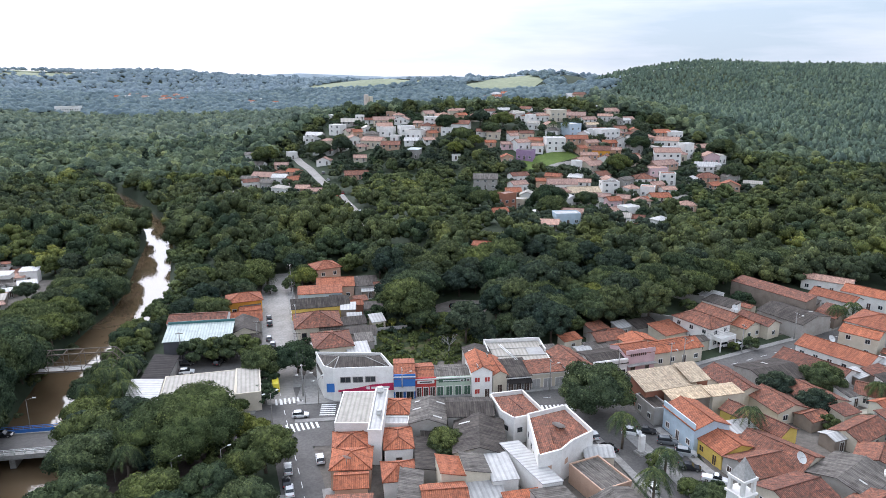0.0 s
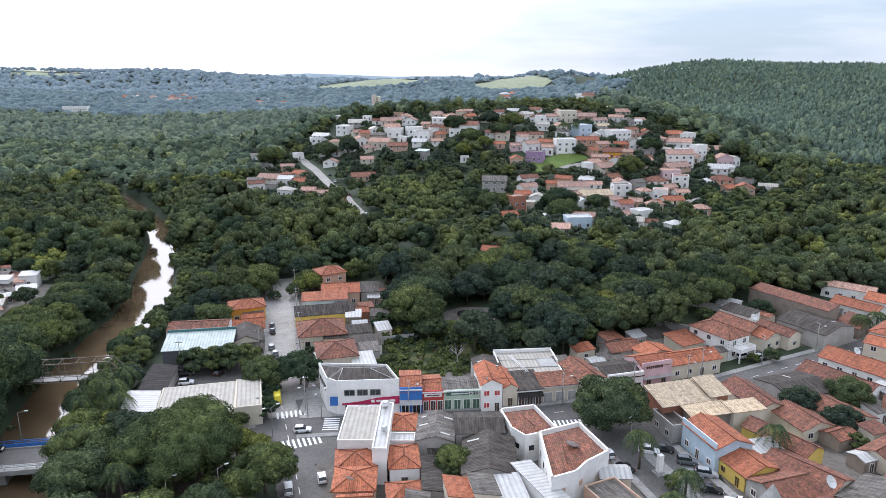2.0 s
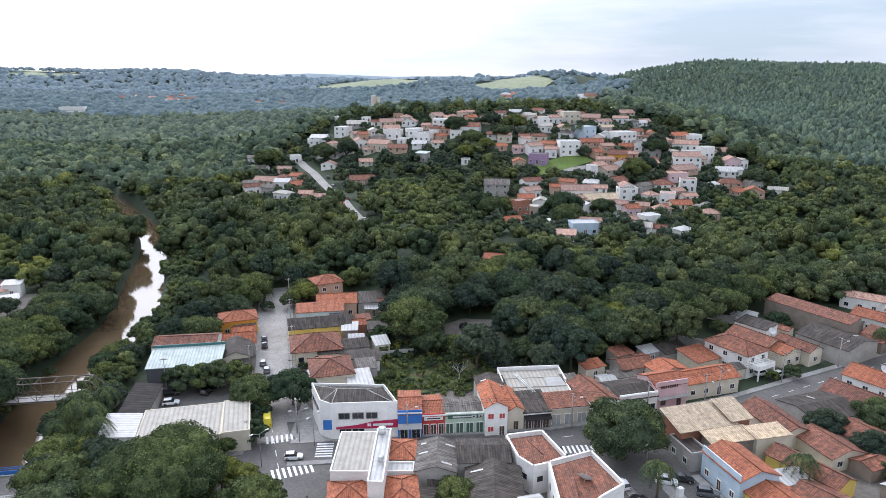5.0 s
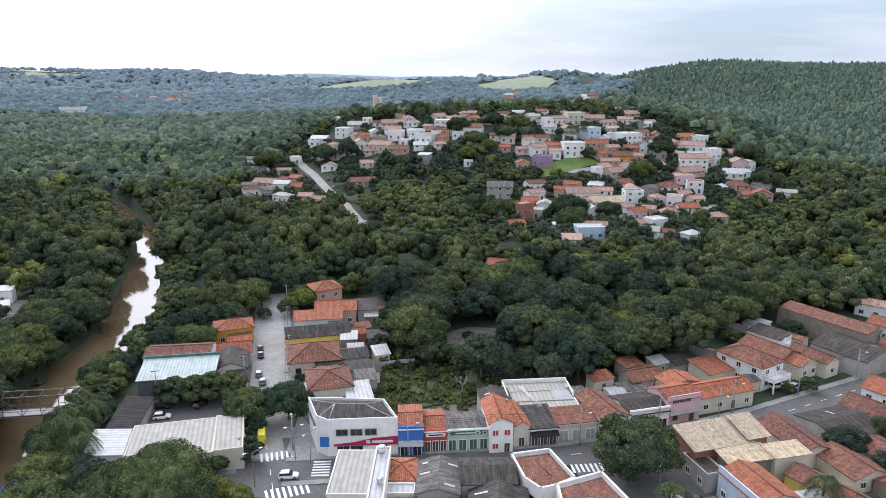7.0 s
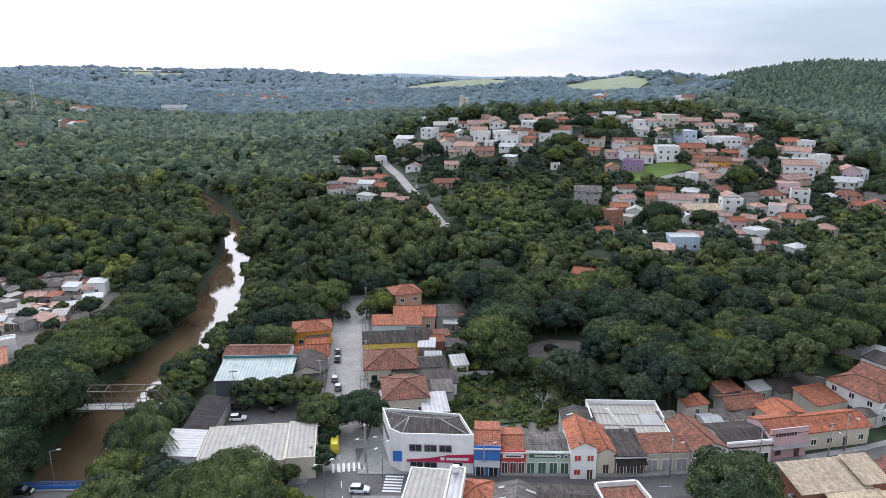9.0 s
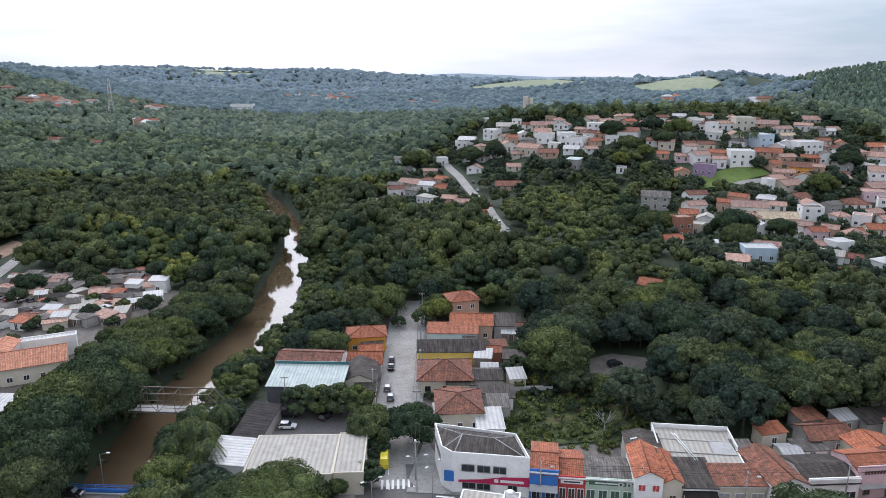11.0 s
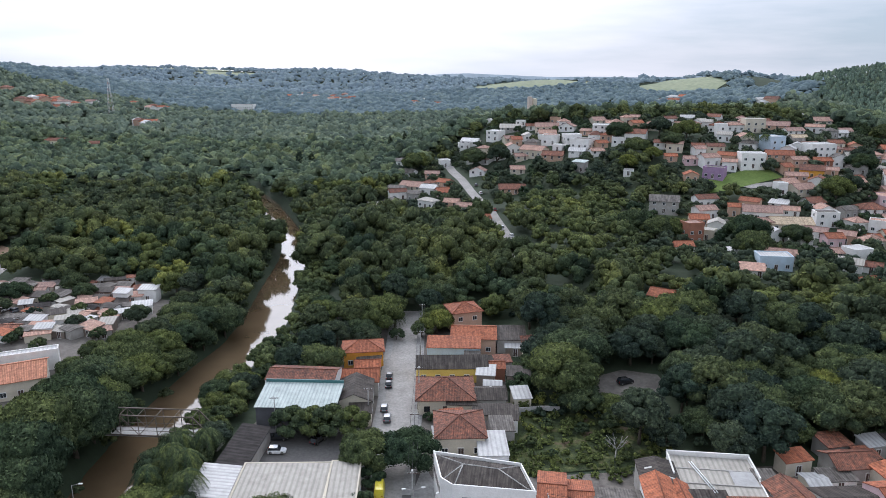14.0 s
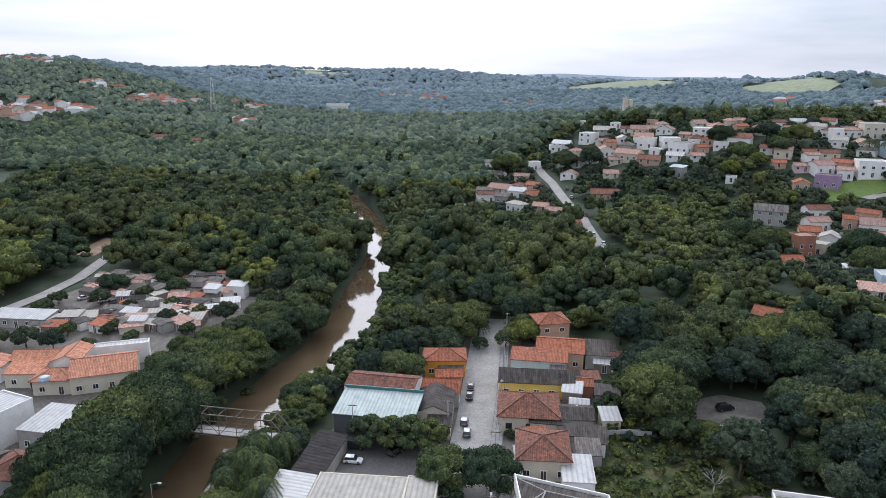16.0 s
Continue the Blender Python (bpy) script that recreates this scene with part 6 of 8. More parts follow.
house(-60, 690, 20, 9, 0, 5.0, "gable", WHITE, TILE_P, 1.6, wins="S", label="white house with a faded tile roof among trees", name="house")
house(-118, 520, 12, 8, 10, 4.0, "gable", WHITE, SHEET_G, 1.4, wins="S", label="white shed among trees", name="house")
house(27, 272, 9, 8, -20, 3.0, "gable", BRICKW, TILE_O, 1.5, wins="S", label="small brick house hidden in the grove", name="house")


# ---- trees ----
_gr = (1 + 5 ** 0.5) / 2
ICO_V = np.array([(-1, _gr, 0), (1, _gr, 0), (-1, -_gr, 0), (1, -_gr, 0), (0, -1, _gr), (0, 1, _gr), (0, -1, -_gr), (0, 1, -_gr), (_gr, 0, -1), (_gr, 0, 1), (-_gr, 0, -1), (-_gr, 0, 1)], float) / math.hypot(1, _gr)
ICO_F = np.array([(0, 11, 5), (0, 5, 1), (0, 1, 7), (0, 7, 10), (0, 10, 11), (1, 5, 9), (5, 11, 4), (11, 10, 2), (10, 7, 6), (7, 1, 8), (3, 9, 4), (3, 4, 2), (3, 2, 6), (3, 6, 8), (3, 8, 9), (4, 9, 5), (2, 4, 11), (6, 2, 10), (8, 6, 7), (9, 8, 1)])

CAP_V = np.array([(0, 0, 0.92)] + [(0.74 * math.cos(k * 1.2566), 0.74 * math.sin(k * 1.2566), 0.55) for k in range(5)] + [(math.cos(k * 1.2566 + 0.628), math.sin(k * 1.2566 + 0.628), -0.25) for k in range(5)])
CAP_F = np.array([(0, 1 + k, 1 + (k + 1) % 5) for k in range(5)] + [(1 + k, 6 + k, 1 + (k + 1) % 5) for k in range(5)] + [(6 + k, 6 + (k + 1) % 5, 1 + (k + 1) % 5) for k in range(5)])


def crown_arrays(seed, radius, height, base, lumps, leaves, size, droop=0.0, core=0.9, jitter=0.4, lump=0.38, flat=0.7):
    """A domed crown of boughs, each a rounded head of small leaf clumps that face outwards. Returns vertices, quads, triangles."""
    g = np.random.default_rng(seed)
    cs, rs_ = [], []
    lean = g.uniform(-0.12, 0.12, 2) * radius
    for k in range(lumps):
        w = 1.0 - (k + g.uniform(0.2, 0.8)) / lumps * 1.25
        a = 2.39996 * k + g.uniform(-0.5, 0.5)
        out = radius * (1 - 0.8 * lump) * math.sqrt(max(0.0, 1 - w * w)) * g.uniform(0.72, 1.12)
        cs.append((out * math.cos(a) + lean[0] * w, out * math.sin(a) + lean[1] * w, base + height * (0.40 + 0.42 * w * g.uniform(0.8, 1.12))))
        rs_.append(radius * lump * g.uniform(0.72, 1.3))
    cs, rs_ = np.array(cs), np.array(rs_)
    n = leaves * 3
    which = g.choice(lumps, n, p=rs_**2 / (rs_**2).sum())
    away = cs - np.array([0, 0, base + 0.25 * height])
    away /= np.linalg.norm(away, axis=1, keepdims=True) + 1e-9
    dirs = g.normal(size=(n, 3)) + 0.7 * away[which]
    dirs[:, 2] += 0.35
    dirs /= np.linalg.norm(dirs, axis=1, keepdims=True)
    squash = np.array([1, 1, flat])
    pts = cs[which] + dirs * (rs_[which] * g.uniform(0.88, 1.08, n))[:, None] * squash
    inside = np.zeros(n, bool)
    for k in range(lumps):
        dd = (pts - cs[k]) / squash
        inside |= (np.linalg.norm(dd, axis=1) < rs_[k] * 0.86) & (which != k)
    keep = np.flatnonzero(~inside)[:leaves]
    pts, dirs = pts[keep], dirs[keep]
    m = len(pts)
    nrm = dirs / squash + g.normal(scale=jitter, size=(m, 3))
    nrm /= np.linalg.norm(nrm, axis=1, keepdims=True)
    u = np.cross(nrm, g.normal(size=(m, 3)))
    u /= np.linalg.norm(u, axis=1, keepdims=True) + 1e-9
    v = np.cross(nrm, u)
    s = size * g.uniform(0.6, 1.5, m)[:, None]
    e = g.uniform(0.55, 0.95, m)[:, None]
    tip = nrm * s * g.uniform(-0.3, 0.1, m)[:, None]
    tip[:, 2] -= droop * s[:, 0]
    quad = np.stack([pts - u * s * e * 0.5 - v * s * 0.2, pts + v * s * -0.6, pts + u * s * e * 0.5 - v * s * 0.1, pts + v * s * 0.6 + tip], 1).reshape(-1, 3)
    quads = np.arange(4 * m).reshape(-1, 4)
    shell, sides = (ICO_V, ICO_F) if leaves > 60 else (CAP_V, CAP_F)
    spin = g.uniform(0, 6.283, lumps)[:, None]
    ix = shell[None, :, 0] * np.cos(spin) - shell[None, :, 1] * np.sin(spin)
    iy = shell[None, :, 0] * np.sin(spin) + shell[None, :, 1] * np.cos(spin)
    head = np.stack([ix, iy, np.broadcast_to(shell[None, :, 2], ix.shape)], -1)
    cores = (cs[:, None] + head * (rs_ * core)[:, None, None] * squash).reshape(-1, 3)
    tris = (sides[None] + 4 * m + len(shell) * np.arange(lumps)[:, None, None]).reshape(-1, 3)
    return np.concatenate([quad, cores]), quads, tris


def trunk_mesh(seed, height, r, spread_r, mat=None):
    """A tapered trunk that forks into limbs."""
    g = random.Random(seed)
    fork = height * 0.55
    tubes = [((0, 0, -0.6), (g.uniform(-.2, .2), g.uniform(-.2, .2), fork), r, r * 0.7)]
    base = tubes[0][1]
    for k in range(5):
        a = k * 1.2566 + g.uniform(-0.4, 0.4)
        mid = (base[0] + spread_r * 0.45 * math.cos(a), base[1] + spread_r * 0.45 * math.sin(a), fork + height * g.uniform(0.15, 0.3))
        tubes.append((base, mid, r * 0.55, r * 0.36))
        for s in (-0.5, 0.5):
            tubes.append((mid, (base[0] + spread_r * 0.8 * math.cos(a + s), base[1] + spread_r * 0.8 * math.sin(a + s), fork + height * g.uniform(0.3, 0.6)), r * 0.34, r * 0.1))
    return tubes_mesh("trunk", tubes, mat or BARK, 6)


def tree_model(seed, radius, crown_h, base, leaf, lumps=14, leaves=1100, size=0.75, droop=0.1, label="", name="tree"):
    v, q, t = crown_arrays(seed, radius * 1.06, crown_h, base, int(lumps * 1.3), leaves, size, droop, 0.9, 0.45, 0.30, 0.72)
    top = new(name)
    tagged(top, label, "tree", "town and riverside trees")
    child("trunk", trunk_mesh(seed, base + crown_h * 0.45, 0.07 * radius, radius * 0.8), top)
    child("crown", big_mesh("crown", v, q, t, leaf), top)
    return top


def clear_of_things(x, y, margin):
    for bx, by, br in BUILT:
        if (x - bx) ** 2 + (y - by) ** 2 < (br + margin) ** 2:
            return False
    return True


MODELS = [tree_model(21, 5.0, 6.2, 1.8, LEAF_A, 24, 3600, 0.31, label="broad green tree with a dense rounded crown"),
          tree_model(22, 4.2, 5.6, 1.6, LEAF_B, 20, 3000, 0.30, label="dark green tree with a dense crown"),
          tree_model(23, 5.6, 5.4, 2.6, LEAF_A, 28, 3800, 0.31, label="wide spreading tree with green crown"),
          tree_model(24, 4.4, 7.5, 2.4, LEAF_B, 26, 2700, 0.36, label="tall tree with dark green crown"),
          tree_model(25, 4.6, 5.2, 2.0, LEAF_C, 22, 3400, 0.30, label="yellow-green tree with a loose crown"),
          tree_model(26, 6.4, 5.2, 2.4, LEAF_C, 40, 14000, 0.19, label="large umbrella-shaped tree over the square"),
          tree_model(27, 3.4, 4.4, 1.2, LEAF_A, 14, 2000, 0.31, label="small clipped tree with green crown"),
          tree_model(28, 5.2, 7.6, 1.6, LEAF_A, 44, 5600, 0.31, 0.9, label="bamboo clump with drooping feathery green leaves"),
          tree_model(29, 7.6, 9.0, 2.2, LEAF_A, 30, 7500, 0.38, label="very large deep green tree with a dense crown"),
          tree_model(30, 2.2, 15.0, 0.6, LEAF_B, 18, 1400, 0.5, label="tall narrow dark cypress standing above the woods")]
for mdl in MODELS:
    mdl.matrix_basis = pose(0, 0, 0)
PLANTED = []
USED = set()


def plant(k, x, y, s=1.0, rz=0.0, z=None, label=""):
    gz = float(land(x, y)) if z is None else z
    m = pose(x, y, gz - 0.1, 0, 0, rz)
    if k not in USED:
        USED.add(k)
        ob = MODELS[k]
        ob.matrix_basis = m @ Matrix.Diagonal((s, s, s, 1))
    else:
        ob = copy_thing(MODELS[k], m)
        ob.scale = (s, s, s)
    PLANTED.append((x, y, 3.0 * s))
    return tagged(ob, label)


# the square beside the river
for k, x, y, s in ((5, -48.9, 135.6, 1.7), (6, -44, 131, 1.0), (1, -53, 129, 0.9), (6, -57, 136, 1.0), (6, -41, 133, 0.9), (6, -50, 124, 0.9), (4, -36, 125, 0.9), (6, -38, 111, 1.0), (4, -31.0, 128.6, 1.35), (0, -68.5, 136.5, 1.3), (3, -61.2, 141.4, 1.1), (2, -66.0, 127.0, 1.2), (4, -39.5, 141.0, 0.9), (0, -31.5, 111, 1.1), (2, -56, 148.5, 0.8), (4, -42.4, 153.8, 0.55), (0, -47.0, 151.6, 0.65), (6, -52.0, 150.4, 0.9), (4, -35.6, 140, 0.8), (0, -63, 114, 1.2), (3, -72, 139, 1.0), (2, -71, 119, 1.0), (3, -72, 108, 1.2), (2, -76, 150, 0.9), (4, -70, 152, 0.8), (1, -67, 150, 0.9), (0, -40, 118, 1.0), (2, -49, 115, 1.0), (3, -57, 108, 1.1), (2, -45, 106, 1.1), (6, -33, 119, 0.9), (6, -30, 136.5, 0.6), (1, -62, 148, 0.8), (6, -60, 152, 0.8)):
    plant(k, x, y, s, 37 * k + x)
# street trees
for k, x, y, s in ((0, -40.6, 173.6, 1.1), (0, -32.0, 175.4, 1.15), (6, -37.4, 158.6, 0.95), (6, -38.4, 168.6, 0.8), (6, -61.4, 183.4, 1.3), (6, -57.0, 184.8, 1.25), (6, -52.8, 185.4, 1.35), (6, -48.6, 186.4, 1.25), (8, 41.4, 150.6, 1.05),
                   (6, -45.6, 246.0, 1.0), (4, -41.6, 250.0, 1.1), (4, -43.2, 256.5, 1.0), (6, -52.6, 243.0, 0.7), (6, 96.0, 187.6, 0.7), (6, 90.5, 186.6, 0.5), (6, 77.5, 184.4, 0.8), (6, 107.5, 219.0, 1.1), (1, 88.0, 157.0, 0.95), (1, 93.0, 148.0, 0.9), (0, 101.5, 159.5, 1.0), (6, 98.5, 156.5, 0.9),
                   (4, 6.0, 133.0, 0.9), (6, 4.0, 131.0, 0.9), (0, 54.0, 112.0, 0.7), (4, 51.5, 116.0, 0.6), (6, 58.5, 109.0, 0.7), (6, 57.2, 118.0, 0.5), (6, 48.0, 128.0, 0.5), (6, 66.0, 135.6, 0.6), (4, 71.0, 103.0, 0.8), (6, 103.0, 143.0, 0.5), (6, 92.0, 141.0, 0.7), (6, 99.0, 140.0, 0.5), (6, -27.0, 196.0, 0.4), (6, -33.0, 196.5, 0.4), (6, 36.0, 126.0, 0.4)):
    plant(k, x, y, s, 53 * k + y)
# the two big trees and the edge of the grove behind the shops
for k, x, y, s in ((4, -3.0, 212, 1.9), (0, 1.0, 206, 1.0), (6, 24, 200, 0.9), (0, 28, 200, 0.9), (0, 40, 203, 1.1), (4, 46, 200, 0.95), (3, 34, 208, 1.25), (2, 28, 220, 1.2), (0, 40, 218, 1.3), (0, 52, 212, 1.2), (5, 60, 216, 1.2), (7, 72, 222, 1.3), (7, 80, 228, 1.3), (7, 66, 228, 1.2), (1, 48, 226, 1.3), (6, 8, 200, 0.7), (6, -13, 214, 1.0), (6, -12, 224, 1.1), (6, 14, 199, 0.6), (6, -12, 206, 0.6), (6, -6, 198, 0.45), (6, 2, 197, 0.5), (6, 8, 193, 0.4), (6, -9, 190, 0.4), (0, 16, 206, 0.7), (0, 8, 206, 0.7), (6, -4, 186, 0.35), (6, 11, 188, 0.35)):
    plant(k, x, y, s, 71 * k + x)

# trees between the shacks
for k, x, y, s in ((6, -196, 226, 1.0), (1, -186, 240, 0.8), (6, -176, 250, 0.9), (0, -168, 258, 0.8), (6, -160, 244, 0.8), (1, -152, 232, 0.7), (6, -146, 240, 0.8), (0, -190, 252, 0.9), (6, -164, 222, 0.7), (6, -174, 214, 0.8), (1, -136, 240, 0.9), (6, -200, 236, 0.9), (0, -178, 266, 0.9), (6, -152, 216, 0.7), (6, -208, 214, 0.9)):
    plant(k, x, y, s, 31 * k + x)
# trees against the back yards of the main street
for k, x, y, s in ((0, 84, 222, 1.2), (2, 93, 226, 1.25), (7, 102, 234, 1.3), (4, 110, 240, 1.25), (0, 119, 246, 1.3), (1, 76, 214, 1.0), (7, 92, 236, 1.4), (2, 128, 250, 1.3), (0, 137, 252, 1.3), (6, 88, 216, 0.8), (3, 100, 244, 1.2), (6, 66, 206, 0.9)):
    plant(k, x, y, s, 67 * k + x)
for x, y, s in ((-205, 545, 1.15), (-198, 552, 1.0), (-150, 600, 1.0), (-148, 640, 1.1), (-98, 655, 1.1), (20, 640, 1.2)):
    plant(9, x, y, s, x)
# dark spreading trees among the hillside houses
for k, x, y, s in ((8, 66, 345, 1.15), (8, -66, 488, 1.0), (3, -50, 478, 1.5), (3, -52, 490, 1.3), (8, 22, 496, 1.0), (8, 143, 455, 0.95), (1, 148, 470, 1.3), (4, 24, 452, 1.2), (4, 38, 462, 1.1), (8, 86, 352, 0.75), (0, 120, 415, 1.5), (1, 128, 424, 1.4), (3, 176, 520, 1.3),
                   (8, 204, 470, 1.1), (0, 190, 415, 1.4), (3, -30, 545, 1.4), (3, -5, 560, 1.2), (0, 60, 492, 1.5), (1, 45, 500, 1.6), (2, 30, 470, 1.3), (2, 50, 478, 1.2), (8, -106, 500, 1.1), (7, 62, 320, 1.2), (7, 40, 352, 1.0), (7, 31, 347, 1.1), (7, 22, 356, 1.2)):
    plant(k, x, y, s, 41 * k + x)
# tall bamboo and broad trees that hang over the western bank
for k, x, y, s in ((7, -98, 146, 1.5), (7, -103, 153, 1.8), (7, -106, 160, 1.9), (7, -103, 168, 1.7), (7, -109, 154, 1.2), (7, -111, 166, 1.35), (7, -110, 175, 1.6), (7, -95, 138, 1.3), (7, -103, 145, 1.25), (7, -111, 143, 0.8), (0, -117, 183, 1.2), (2, -110, 186, 1.3), (7, -104, 181, 1.3), (0, -120, 194, 1.2), (2, -110, 195, 1.4), (1, -126, 188, 1.0), (0, -128, 200, 1.0), (6, -127, 179, 1.0), (6, -122, 177, 0.8),
                   (7, -112, 203, 1.4), (0, -108, 206, 1.2), (2, -120, 206, 1.3), (0, -112, 216, 1.4), (2, -123, 217, 1.2), (1, -130, 211, 1.1), (0, -110, 226, 1.3), (1, -120, 229, 1.3), (6, -131, 222, 1.0), (0, -112, 238, 1.3), (2, -122, 241, 1.2), (0, -115, 250, 1.3), (1, -128, 254, 1.2), (3, -133, 268, 1.2), (2, -142, 272, 1.1), (0, -155, 276, 1.1), (6, -178, 262, 1.0), (1, -172, 238, 0.7), (6, -150, 236, 0.7), (6, -163, 218, 0.8), (6, -140, 226, 0.9), (1, -186, 200, 1.0), (1, -178, 203, 1.1), (3, -168, 203, 0.9), (1, -158, 205, 0.8), (6, -150, 211, 0.8), (0, -190, 272, 1.1), (1, -198, 256, 0.9)):
    plant(k, x, y, s * (0.82 if y > 178 else 0.95), 29 * k + y)
for k, x, y, s in ((2, -83, 168, 0.9), (0, -84, 176, 0.8), (6, -82, 183, 0.7), (6, -84, 192, 0.7), (6, -81, 200, 0.8), (6, -85, 207, 0.7), (6, -79, 210, 0.8), (6, -84, 218, 0.8), (6, -78, 222, 1.0), (6, -84, 230, 0.8), (6, -78, 158, 0.9), (4, -74, 160, 0.8), (6, -82, 163, 0.8), (3, -72, 212, 1.0), (2, -66, 214, 1.1), (3, -70, 224, 1.1), (0, -62, 238, 1.0), (3, -66, 246, 1.2), (2, -60, 252, 1.0), (4, -59, 262, 1.1), (3, -47, 264, 1.0), (0, -52, 274, 1.2), (3, -60, 272, 1.2), (2, -46, 272, 1.1)):
    plant(k, x, y, s, 29 * k + y)
gr = random.Random(8)
for i in range(17):
    y = 150 + 3.5 * i
    xr = float(np.interp(y, [157, 185, 217], [-89, -95, -98]))
    plant(gr.choice([6, 6, 0, 4]), xr + 10.5 + gr.uniform(0, 2), y, gr.uniform(0.5, 0.8), gr.uniform(0, 360))
    if xr + 15 < -76 or y < 158 or y > 190:
        plant(gr.choice([6, 6, 1, 4]), xr + 15 + gr.uniform(0, 3), y + 1.5, gr.uniform(0.55, 0.85), gr.uniform(0, 360))

# everything wooded: which plan points may carry a tree
ROADS = [(STREET_A, 7), (STREET_B, 7), (HILL_ROAD[:7], 6.0), (LEFT_ROAD, 7.5), (STREET_D, 8)]
TOWN = [(-80, -55, 0, 206), (-57, -16, 0, 232), (-48, -16, 232, 262), (-17, 16, 0, 181), (-12, 13, 180, 203), (3, 24, 200, 231), (14, 58, 0, 189), (55, 76, 0, 205), (74, 104, 0, 220), (100, 165, 0, 240), (-220, -123, 0, 264), (-126, -112, 138, 176), (-75, -25, 100, 150)]
CLEAR = FIELDS + [(-246, 300, 14, 14), (80, 432, 24, 12), (-500, 1036, 40, 30), (-250, 620, 12, 26)]


def wooded(x, y):
    ry_, rx_ = np.array([p[1] for p in RIVER]), np.array([p[0] for p in RIVER])
    east = x > np.interp(y, ry_, rx_)
    ok = line_distance(x, y, RIVER) > np.where(east, np.where(y > 285, 7.6, 10.0), np.interp(y, [200, 300], [7.6, 8.2]))
    for line, gap in ROADS:
        ok &= line_distance(x, y, line) > gap
    for x0, x1, y0, y1 in TOWN:
        ok &= ~((x > x0) & (x < x1) & (y > y0) & (y < y1))
    for cx, cy, rx, ry in CLEAR:
        ok &= ((x - cx) / rx) ** 2 + ((y - cy) / ry) ** 2 > 1
    for bx, by, br in BUILT:
        ok &= (x - bx) ** 2 + (y - by) ** 2 > (0.78 * br + 1.2) ** 2
        if by > 268:
            ok &= (x - bx) ** 2 + (y - by + (1.15 if by < 600 else 1.5) * br + 1.0) ** 2 > ((0.68 if by < 600 else 1.0) * br) ** 2
    for bx, by, br in PLANTED:
        ok &= (x - bx) ** 2 + (y - by) ** 2 > br * br
    return ok


def east_bank(x, y):
    """The eastern river bank, its trees kept low so the camera sees the water."""
    ry_, rx_ = np.array([p[1] for p in RIVER]), np.array([p[0] for p in RIVER])
    return (x > np.interp(y, ry_, rx_)) & (line_distance(x, y, RIVER) < 20) & (y > 175) & (y < 310)


def scatter(seed, x0, x1, y0, y1, gap):
    g = np.random.default_rng(seed)
    xs, ys = np.meshgrid(np.arange(x0, x1, gap), np.arange(y0, y1, gap * 0.9))
    xs = xs + (np.arange(xs.shape[0]) % 2)[:, None] * gap / 2
    xs, ys = xs + g.uniform(-0.38, 0.38, xs.shape) * gap, ys + g.uniform(-0.38, 0.38, ys.shape) * gap
    xs, ys = xs.ravel(), ys.ravel()
    turn = np.degrees(np.arctan2(xs, ys + 40))
    keep = (turn > -57) & (turn < 40) & wooded(xs, ys)
    return xs[keep], ys[keep], g


# single trees: along the river and round the town
xs, ys, g = scatter(3, -175, 170, 118, 262, 8.2)
near = np.argsort(np.hypot(xs + 20, ys - 150))[:112]
for i in near:
    x, y = float(xs[i]), float(ys[i])
    if east_bank(x, y):
        continue
    west = line_distance(np.array(x), np.array(y), RIVER) < 30 and x < -100
    k = int(g.choice([7, 7, 0, 2, 1])) if west else int(g.choice([1, 3, 1, 3, 3, 0, 2, 1]))
    plant(k, x, y, float(g.uniform(0.85, 1.55)) * (0.75 if x > -100 and x < -60 else 0.85 if west else 1.0), float(g.uniform(0, 360)))


